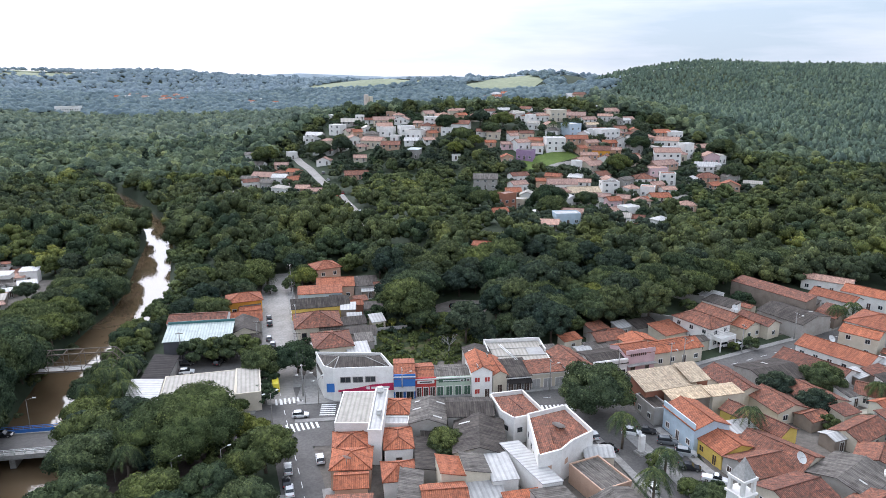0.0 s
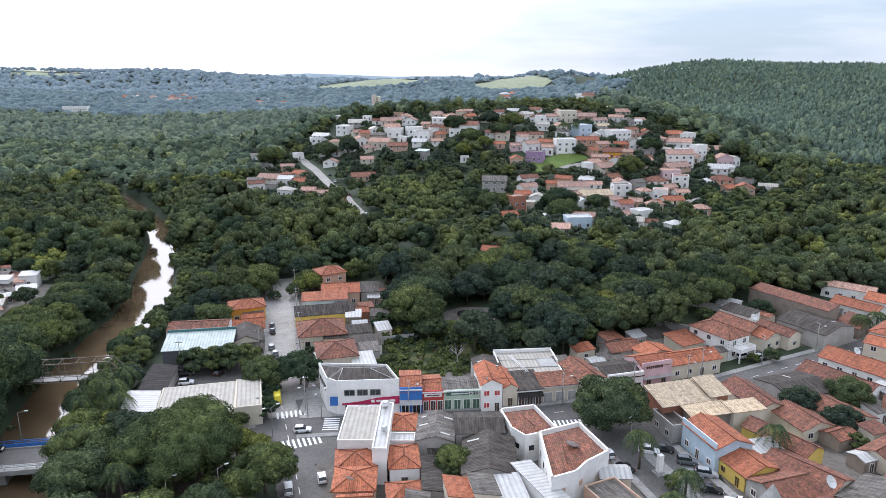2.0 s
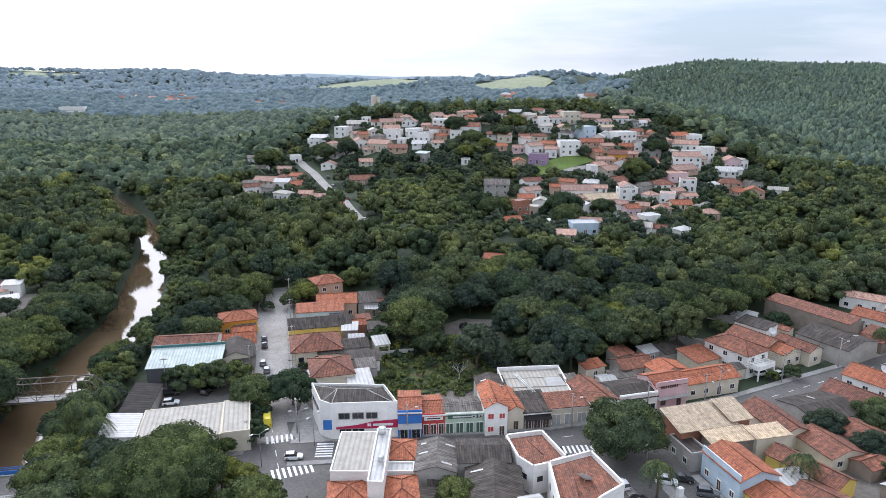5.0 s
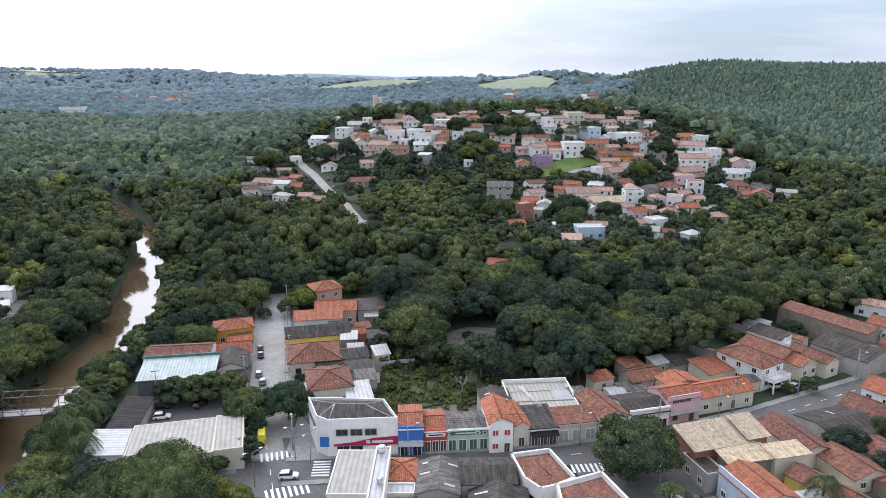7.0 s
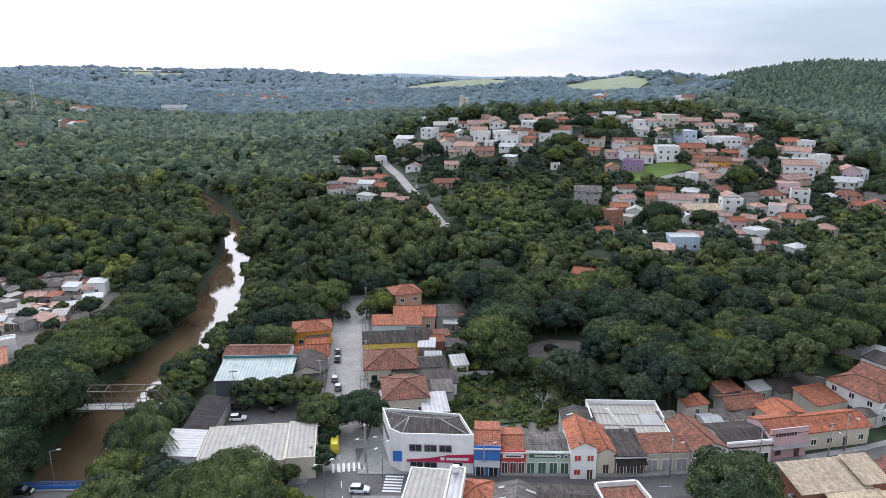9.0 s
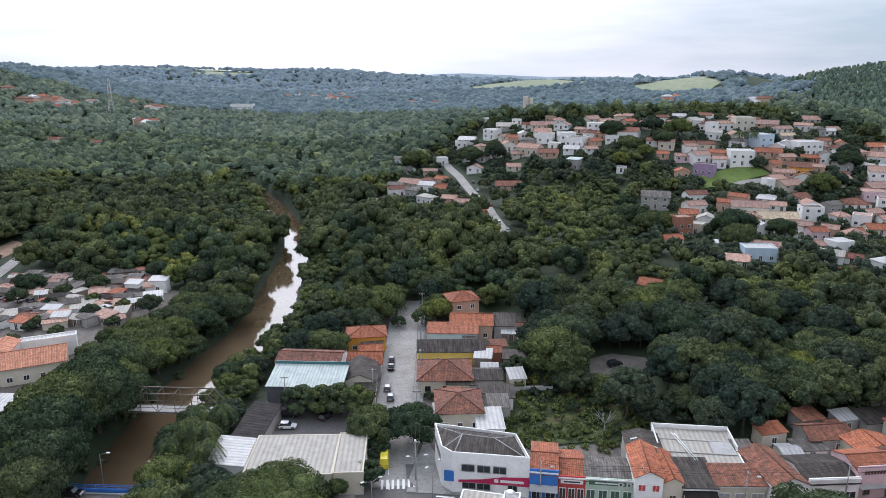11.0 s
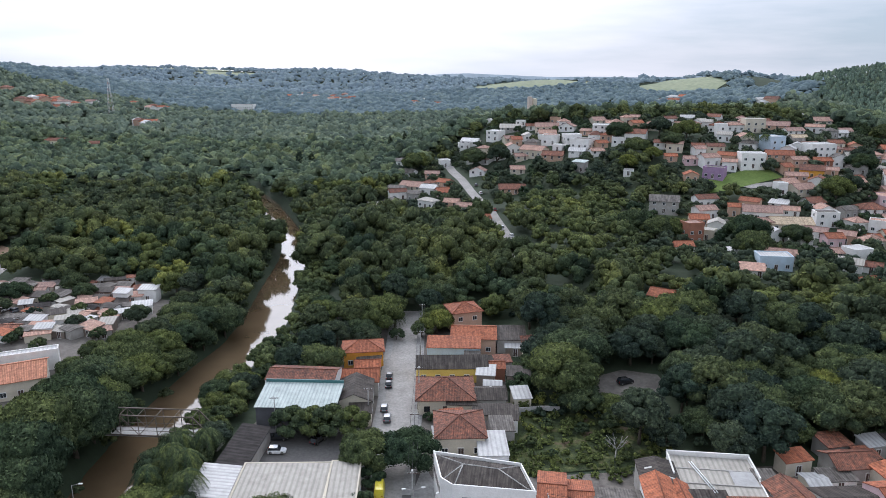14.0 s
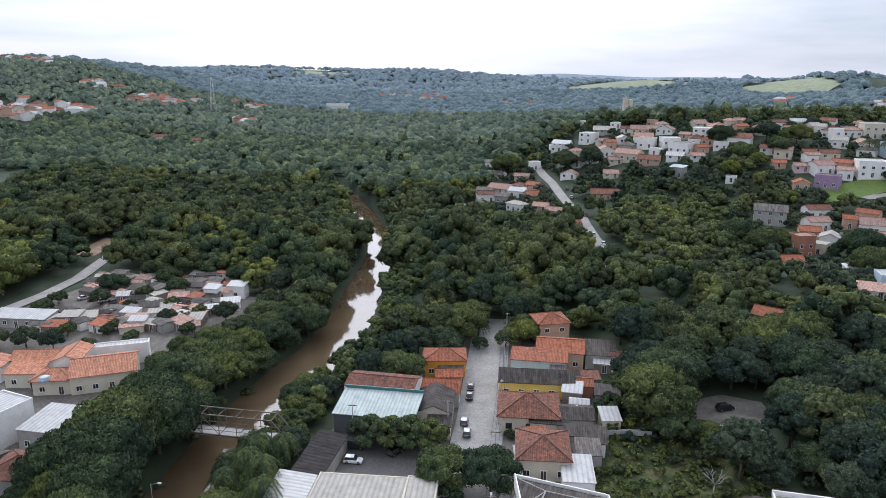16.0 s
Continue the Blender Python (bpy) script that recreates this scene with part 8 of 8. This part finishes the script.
def car(colour, style, x, y, rot, z=0.17, label=""):
    key = (colour, style)
    words = {"hatch": "small hatchback", "sedan": "saloon car", "suv": "tall family car", "pickup": "pickup truck", "van": "delivery van"}[style]
    m = pose(x, y, z, 0, 0, rot)
    if key in CAR_MODELS:
        return copy_thing(CAR_MODELS[key], m)
    L, H = {"hatch": (3.9, 1.5), "sedan": (4.4, 1.45), "suv": (4.4, 1.7), "pickup": (5.1, 1.75), "van": (5.4, 2.4)}[style]
    top = new("car" if style != "van" else "van")
    top.matrix_basis = m
    tagged(top, f"{colour} {words} parked beside the road", "car" if style != "van" else "van", "parked vehicles")
    belt = H * 0.58
    a = L / 2
    w = 0.88 if style != "van" else 0.98
    child("body", loft("body", [(-a, w * 0.86, 0.35, belt * 0.86), (-a + 0.12, w * 0.96, 0.25, belt), (-a * 0.4, w, 0.22, belt * 1.03), (a * 0.35, w, 0.22, belt), (a * 0.82, w * 0.97, 0.22, belt * 0.88), (a, w * 0.8, 0.32, belt * 0.68)], PAINTS[colour]), top)
    lo, hi = {"hatch": (-a + 0.15, a * 0.42), "sedan": (-a * 0.62, a * 0.38), "suv": (-a + 0.12, a * 0.42), "pickup": (-a * 0.2, a * 0.5), "van": (-a + 0.08, a * 0.72)}[style]
    child("glasshouse", loft("glasshouse", [(lo, w * 0.90, belt * 0.98, belt + 0.05), (lo + (0.28 if style != "sedan" else 0.6), w * 0.86, belt * 0.98, H - 0.06), (hi - 0.55, w * 0.86, belt * 0.98, H - 0.06), (hi, w * 0.90, belt * 0.98, belt + 0.05)], GLASS if style != "van" else PAINTS[colour]), top, None, "dark windows")
    child("roof_panel", loft("roof_panel", [(lo + 0.30, w * 0.74, H - 0.09, H - 0.02), ((lo + hi) / 2, w * 0.80, H - 0.09, H), (hi - 0.62, w * 0.74, H - 0.09, H - 0.02)], PAINTS[colour]), top)
    if style == "van":
        child("windscreen", boxes_mesh("windscreen", [(-0.03, 0.03, -0.8, 0.8, -0.35, 0.35)], GLASS), top, pose(hi - 0.22, 0, belt + 0.42, 0, -38, 0))
    wheel = tubes_mesh("tyre", [((0, -0.1, 0), (0, 0.1, 0), 0.32, 0.32)], TYRE, 12)
    rim = tubes_mesh("rim", [((0, -0.11, 0), (0, 0.11, 0), 0.19, 0.19)], STEEL, 10)
    for px in (-a * 0.62, a * 0.62):
        for py in (-w + 0.08, w - 0.08):
            wh = child("wheel", wheel, top, pose(px, py, 0.32))
            child("rim", rim, wh)
    for py in (-0.62, 0.62):
        child("headlight", boxes_mesh("headlight", [(-0.04, 0.03, -0.17, 0.17, -0.08, 0.08)], LAMP_W), top, pose(a - 0.05, py, belt * 0.62))
        child("tail_light", boxes_mesh("tail_light", [(-0.03, 0.04, -0.12, 0.12, -0.14, 0.14)], LAMP_R), top, pose(-a + 0.03, py, belt * 0.8))
    CAR_MODELS[key] = top
    return top


A_DIR = 102.5
for c, st, x, y, r in (("white", "hatch", -27.6, 151.4, 5), ("white", "suv", -26.6, 128.6, A_DIR), ("white", "sedan", -25.0, 121.0, A_DIR), ("white", "van", -28.4, 137.0, A_DIR), ("white", "hatch", -20.6, 132.2, A_DIR), ("black", "hatch", -26.0, 123.8, A_DIR), ("lime", "van", -36.2, 166.4, A_DIR),
                       ("white", "hatch", -61.6, 176.6, 12), ("black", "pickup", -63.8, 181.8, 10), ("black", "hatch", -54.6, 182.4, 70), ("black", "sedan", -47.9, 217.0, A_DIR), ("black", "sedan", -46.8, 212.2, A_DIR), ("grey", "hatch", -44.4, 199.4, A_DIR), ("grey", "hatch", -42.4, 194.8, A_DIR),
                       ("white", "suv", 47.3, 140.5, -20), ("black", "sedan", 50.8, 141.2, -18), ("black", "sedan", 40.4, 134.2, 125), ("grey", "suv", 53.9, 136.2, -16), ("grey", "suv", 53.0, 131.0, -16), ("silver", "suv", 56.2, 131.5, -18), ("black", "sedan", 55.0, 126.2, -18), ("white", "pickup", 58.3, 121.6, -24),
                       ("white", "hatch", 38.4, 139.6, 100), ("grey", "hatch", 59.4, 116.6, -20), ("white", "hatch", 44.8, 119.6, 105), ("silver", "hatch", 66.8, 213.4, 20), ("black", "suv", 12.6, 222.6, 30), ("white", "hatch", 11.5, 212.5, 60), ("blue", "suv", 133.6, 209.0, 25), ("white", "suv", 89.0, 189.4, 20), ("silver", "hatch", 93.4, 188.8, 30), ("black", "sedan", -92.0, 144.6, 8)):
    car(c, st, x, y, r, max(0.17, float(land(x, y)) + 0.32) if y > 205 and x > 0 else 0.17)
rv = random.Random(4)
for k in range(9):
    car(rv.choice(["white", "silver", "grey", "red"]), rv.choice(["hatch", "sedan"]), -196 + (k % 5) * 4.4, 243 + (k // 5) * 6.5, 75 + rv.uniform(-8, 8), 0.1)
for k, (x, y) in enumerate(((-31, 345), (-37, 362), (-45, 402), (-57, 436), (-62, 452))):
    car(("white", "silver", "red", "white", "grey")[k], "hatch", x + 2.6, y, 106, float(land(x, y)) + 0.4)


# ---- poles, lamps and wires ----
def power_pole(x, y, rot, h=9.0, lamp=False):
    top = new("power_pole")
    top.matrix_basis = pose(x, y, 0.2, 0, 0, rot)
    tagged(top, "grey concrete power pole with crossarm" + (" and street lamp" if lamp else ""), "power pole", "power poles")
    child("shaft", tubes_mesh("shaft", [((0, 0, -0.5), (0, 0, h), 0.17, 0.10)], CONCRETE, 8), top)
    child("crossarm", boxes_mesh("crossarm", [(-1.0, 1.0, -0.06, 0.06, h - 0.5, h - 0.36)], FRAMED), top)
    for u in (-0.85, -0.3, 0.3, 0.85):
        child("insulator", tubes_mesh("insulator", [((u, 0, h - 0.36), (u, 0, h - 0.14), 0.06, 0.05)], DISH, 6), top)
    if lamp:
        child("lamp_arm", tubes_mesh("lamp_arm", [((0, 0, h - 2.0), (0, -1.9, h - 1.2), 0.045, 0.04)], STEEL, 6), top)
        child("lamp_head", boxes_mesh("lamp_head", [(-0.16, 0.16, -2.5, -1.8, h - 1.25, h - 1.08)], DISH), top)
    return top


def wire(p, q, sag=0.7):
    cu = bpy.data.curves.new("wire", "CURVE")
    cu.dimensions, cu.bevel_depth = "3D", 0.025
    s = cu.splines.new("POLY")
    s.points.add(8)
    for i in range(9):
        f = i / 8
        s.points[i].co = (p[0] + (q[0] - p[0]) * f, p[1] + (q[1] - p[1]) * f, p[2] + (q[2] - p[2]) * f - sag * 4 * f * (1 - f), 1)
    cu.materials.append(TYRE)
    tagged(new("wire", cu), "thin black power line between poles", "power line", "power lines")


POLES_A = [(-28.6, 161.8), (-33.2, 183.6), (-37.5, 206.6), (-42.4, 230), (-46.8, 252)]
POLES_B = [(-4.0, 159.0), (14.5, 160.3), (33.0, 162.6), (52.0, 168.4), (72.0, 176.0), (92.0, 184.6), (112.0, 193.6)]
for run, r in ((POLES_A, A_DIR), (POLES_B, 12)):
    for k, (x, y) in enumerate(run):
        power_pole(x, y, r + 90, 8.5, lamp=k % 2 == 0)
    for (ax, ay), (bx, by) in zip(run, run[1:]):
        for off in (-0.8, 0.0, 0.8):
            d = Vector((by - ay, ax - bx, 0)).normalized() * off
            wire((ax + d.x, ay + d.y, 8.55), (bx + d.x, by + d.y, 8.55))
power_pole(-46.6, 194.0, 12, 8.0)
power_pole(-66.0, 186.0, 12, 8.0)
power_pole(42.5, 158.0, 40, 9.0, True)
power_pole(66.5, 171.0, 20, 9.0, True)


def lamp_post(x, y, rot, h, arms=2):
    top = new("street_lamp")
    top.matrix_basis = pose(x, y, 0.15, 0, 0, rot)
    tagged(top, "slender grey street lamp with twin arms" if arms > 1 else "slender grey lamp post in the square", "street lamp", "street lamps")
    child("pole", tubes_mesh("pole", [((0, 0, -0.3), (0, 0, h), 0.09, 0.06)], STEEL, 8), top)
    for s in ([-1, 1] if arms > 1 else [1]):
        child("arm", tubes_mesh("arm", [((0, 0, h - 0.1), (s * 1.5, 0, h + 0.35), 0.045, 0.04)], STEEL, 6), top)
        child("lamp_head", boxes_mesh("lamp_head", [(s * 1.75 - 0.35, s * 1.75 + 0.35, -0.16, 0.16, h + 0.28, h + 0.44)], DISH), top)


lamp_post(-27.4, 157.8, 20, 7.5)
lamp_post(-24.0, 156.4, 60, 7.0)
lamp_post(-33.6, 148.4, 40, 7.5)
lamp_post(44.0, 143.0, 60, 7.5)
for x, y in ((-47.6, 122.9), (-39.1, 126.4), (-60, 126), (-52, 116), (-66, 134)):
    lamp_post(x, y, 30, 6.5, 1)
lamp_post(-101, 146.6, 8, 7.0, 1)
lamp_post(-88, 148.4, 8, 7.0, 1)


# ---- palms ----
def palm(x, y, h, s=1.3, z=None):
    top = new("palm_tree")
    top.matrix_basis = pose(x, y, float(land(x, y)) if z is None else z, 0, 0, x * 7)
    tagged(top, "tall palm with a grey trunk and arching fronds", "palm", "palms")
    child("trunk", tubes_mesh("trunk", [((0, 0, -0.4), (0.1, 0, h * 0.5), 0.24 * s, 0.18 * s), ((0.1, 0, h * 0.5), (0.05, 0.1, h), 0.18 * s, 0.15 * s)], BARK, 8), top)
    g = random.Random(int(x * 10))
    for k in range(24):
        a = k * 2.4 + g.uniform(-0.2, 0.2)
        lift = g.uniform(-0.1, 1.0)
        vs, fs = [], []
        spine = []
        for i in range(7):
            f = i / 6
            r = 3.0 * s * f
            spine.append(Vector((math.cos(a) * r, math.sin(a) * r, h + s * (lift * 2.0 * f - (1.2 + lift) * 2.0 * f * f))))
        nn = Vector((-math.sin(a), math.cos(a), 0))
        for i in range(6):
            for sd in (-1, 1):
                for j in range(4):
                    p = spine[i].lerp(spine[i + 1], j * 0.25)
                    q = spine[i].lerp(spine[i + 1], j * 0.25 + 0.2)
                    w = s * (0.6 * math.sin(math.pi * min(0.97, (i + j * 0.25 + 0.6) / 6.4)) + 0.08)
                    tip = (p + q) / 2 + nn * sd * w + (spine[i + 1] - spine[i]) * 0.6 - Vector((0, 0, 0.7 * w))
                    o = len(vs)
                    vs += [tuple(p), tuple(q), tuple(tip)]
                    fs.append((o, o + 1, o + 2))
        child("frond", mesh_of("frond", vs, fs, LEAF_A), top)
    return top


for x, y, h in ((43.4, 134.5, 8.5), (42.9, 113.0, 8.5), (72.0, 137.2, 8.0), (-58.6, 131.6, 9.5), (-57.0, 125.4, 8.5), (-72.4, 160.1, 9.0), (-69.0, 154.4, 8.5), (49.0, 124.0, 6.0), (137.0, 206.0, 7.0), (131.5, 205.0, 6.5), (-76.5, 162.0, 8.5), (-78.0, 168.0, 8.0), (-79.0, 157.5, 8.0), (-74.0, 170.5, 7.5), (-55.5, 252.0, 5.5), (-60.5, 250.0, 5.0), (100.0, 476.0, 9.0), (92.0, 478.0, 9.0), (110.5, 152.0, 6.0)):
    palm(x, y, h)


# ---- landmarks ----
def church_tower():
    top = new("church_tower")
    top.matrix_basis = pose(54.9, 104.6, 0, 0, 0, 25)
    tagged(top, "small white church tower with arched belfry and pointed roof", "church tower")
    child("shaft", boxes_mesh("shaft", [(-1.6, 1.6, -1.6, 1.6, -0.5, 9.2)], WHITE), top)
    child("cornice", boxes_mesh("cornice", [(-1.9, 1.9, -1.9, 1.9, 9.2, 9.6)], WHITE), top)
    for sx in (-1.3, 1.3):
        for sy in (-1.3, 1.3):
            child("belfry_pier", boxes_mesh("belfry_pier", [(sx - 0.3, sx + 0.3, sy - 0.3, sy + 0.3, 9.6, 12.0)], WHITE), top)
    child("belfry_top", boxes_mesh("belfry_top", [(-1.75, 1.75, -1.75, 1.75, 12.0, 12.5)], WHITE), top)
    child("bell", tubes_mesh("bell", [((0, 0, 10.6), (0, 0, 11.6), 0.55, 0.2)], STEEL, 10), top)
    child("spire", mesh_of("spire", [(-1.5, -1.5, 12.5), (1.5, -1.5, 12.5), (1.5, 1.5, 12.5), (-1.5, 1.5, 12.5), (0, 0, 16.0)], [(0, 1, 4), (1, 2, 4), (2, 3, 4), (3, 0, 4), (3, 2, 1, 0)], CONCRETE), top)


church_tower()
monument = new("monument")
monument.matrix_basis = pose(46.9, 132.4, 0.3, 0, 0, 20)
tagged(monument, "white rendered memorial pillar on a stepped base", "monument")
child("base", boxes_mesh("base", [(-1.1, 1.1, -1.1, 1.1, -0.2, 0.3), (-0.8, 0.8, -0.8, 0.8, 0.3, 0.6)], CONCRETE), monument)
child("pillar", boxes_mesh("pillar", [(-0.55, 0.55, -0.45, 0.45, 0.6, 4.2)], WHITE), monument)

old_tower = new("concrete_tower")
old_tower.matrix_basis = pose(-55, 842, 8, 0, 0, 20)
tagged(old_tower, "twin slab concrete tower standing above the trees", "tower")
child("slab", boxes_mesh("slab", [(-4.6, -0.8, -3, 3, 0, 36)], mat_plaster("old_tower_render", (0.62, 0.52, 0.45), 0.4)), old_tower)
child("slab", boxes_mesh("slab", [(0.8, 4.4, -3, 3, 0, 34)], CREAM), old_tower)
child("podium", boxes_mesh("podium", [(-14, 6, -5, 5, 0, 15)], BROWNW), old_tower)


def radio_mast(x, y, h, w):
    gz = float(land(x, y))
    top = new("radio_mast")
    top.matrix_basis = pose(x, y, gz, 0, 0, 20)
    tagged(top, "tall white and red lattice radio mast", "radio mast")
    red = mat_plain("mast_red", (0.42, 0.16, 0.12), 0.5)
    for sx in (-1, 1):
        for sy in (-1, 1):
            child("leg", tubes_mesh("leg", [((sx * w, sy * w, 0), (sx * w * 0.25, sy * w * 0.25, h), 0.2, 0.14)], FRAMEW, 4, False), top)
    for i in range(12):
        a, b = i / 12, (i + 1) / 12
        ra, rb = w * (1 - 0.75 * a), w * (1 - 0.75 * b)
        child("brace", tubes_mesh("brace", [((-ra, -ra, h * a), (rb, -rb, h * b), 0.09, 0.09), ((ra, -ra, h * a), (-rb, -rb, h * b), 0.09, 0.09), ((-ra, ra, h * a), (-rb, -rb, h * b), 0.09, 0.09), ((ra, ra, h * a), (rb, -rb, h * b), 0.09, 0.09)], FRAMEW if i % 2 else red, 4, False), top)


radio_mast(-575, 852, 46, 3.2)

# swimming pool beside a low house
pool = new("swimming_pool")
pool.matrix_basis = pose(103.6, 144.8, 0.1, 0, 0, 20)
tagged(pool, "small blue swimming pool with pale paved surround", "swimming pool")
child("surround", boxes_mesh("surround", [(-6, 6, -4, 4, -0.3, 0.12)], CREAM), pool)
child("water", boxes_mesh("water", [(-3.6, 3.6, -1.5, 1.5, 0.12, 0.16)], POOLW), pool)


def dish(x, y, z, r, rot):
    top = new("satellite_dish")
    top.matrix_basis = pose(x, y, z, 0, 0, rot)
    tagged(top, "large pale satellite dish on a tiled roof", "satellite dish", "satellite dishes")
    n, rings = 20, 4
    vs, fs = [(0, 0, 0)], []
    for k in range(1, rings + 1):
        q = k / rings
        vs += [(q * r * math.cos(i * 6.2832 / n), q * r * math.sin(i * 6.2832 / n), 0.3 * r * q * q) for i in range(n)]
    fs += [(0, 1 + i, 1 + (i + 1) % n) for i in range(n)]
    for k in range(rings - 1):
        o = 1 + k * n
        fs += [(o + i, o + n + i, o + n + (i + 1) % n, o + (i + 1) % n) for i in range(n)]
    child("reflector", mesh_of("reflector", vs, fs, DISH, None, True), top, pose(0, 0, 0.9, 50, 0, 0))
    child("mount", tubes_mesh("mount", [((0, 0, -0.4), (0, 0, 0.9), 0.07, 0.07)], STEEL, 6), top)
    child("feed_arm", tubes_mesh("feed_arm", [((0, 0, 0.9), (0, -0.75 * r, 0.9 + 0.6 * r), 0.03, 0.03)], STEEL, 6), top)


dish(28.6, 130.6, 6.9, 1.4, 150)
dish(72.8, 118.2, 6.2, 1.2, 30)
dish(112.6, 176.6, 6.4, 1.0, 20)
dish(-14.0, 122.0, 5.8, 0.9, 160)
dish(97.5, 203.0, 6.2, 1.0, 10)


def water_tank(x, y, z, r, h, mat, words):
    top = new("water_tank")
    top.matrix_basis = pose(x, y, z)
    tagged(top, words, "water tank", "roof tanks")
    child("drum", tubes_mesh("drum", [((0, 0, 0), (0, 0, h), r * 0.9, r)], mat, 14), top)
    child("lid", tubes_mesh("lid", [((0, 0, h), (0, 0, h + 0.18), r * 1.05, r * 0.4)], mat, 14), top)


water_tank(-8.7, 147.6, 8.1, 0.8, 1.0, WHITE, "round white water tank on a flat roof")
water_tank(-8.4, 137.0, 8.1, 0.6, 0.8, DISH, "round grey water tank on a flat roof")
water_tank(16.6, 128.2, 3.0, 1.0, 1.3, BLUE, "round blue water tank beside a shed")
water_tank(-144.5, 178.5, 5.4, 1.3, 1.0, PALEBLUE, "round pale blue water tank on the school")
water_tank(86.5, 112.5, 6.4, 0.9, 1.0, WHITE, "round white water tank on a roof")
# garden wall behind the white villa
for x, y, r, l in ((96, 222, -28, 22), (76, 208, -30, 14)):
    wall_ob = new("garden_wall", boxes_mesh("garden_wall", [(-l / 2, l / 2, -0.12, 0.12, -0.5, 2.6), (-l / 2, l / 2, -0.2, 0.2, 2.6, 2.75)], GREYW))
    wall_ob.matrix_basis = pose(x, y, max(0, float(land(x, y))), 0, 0, r)
    tagged(wall_ob, "stained grey rendered garden wall with coping", "garden wall")
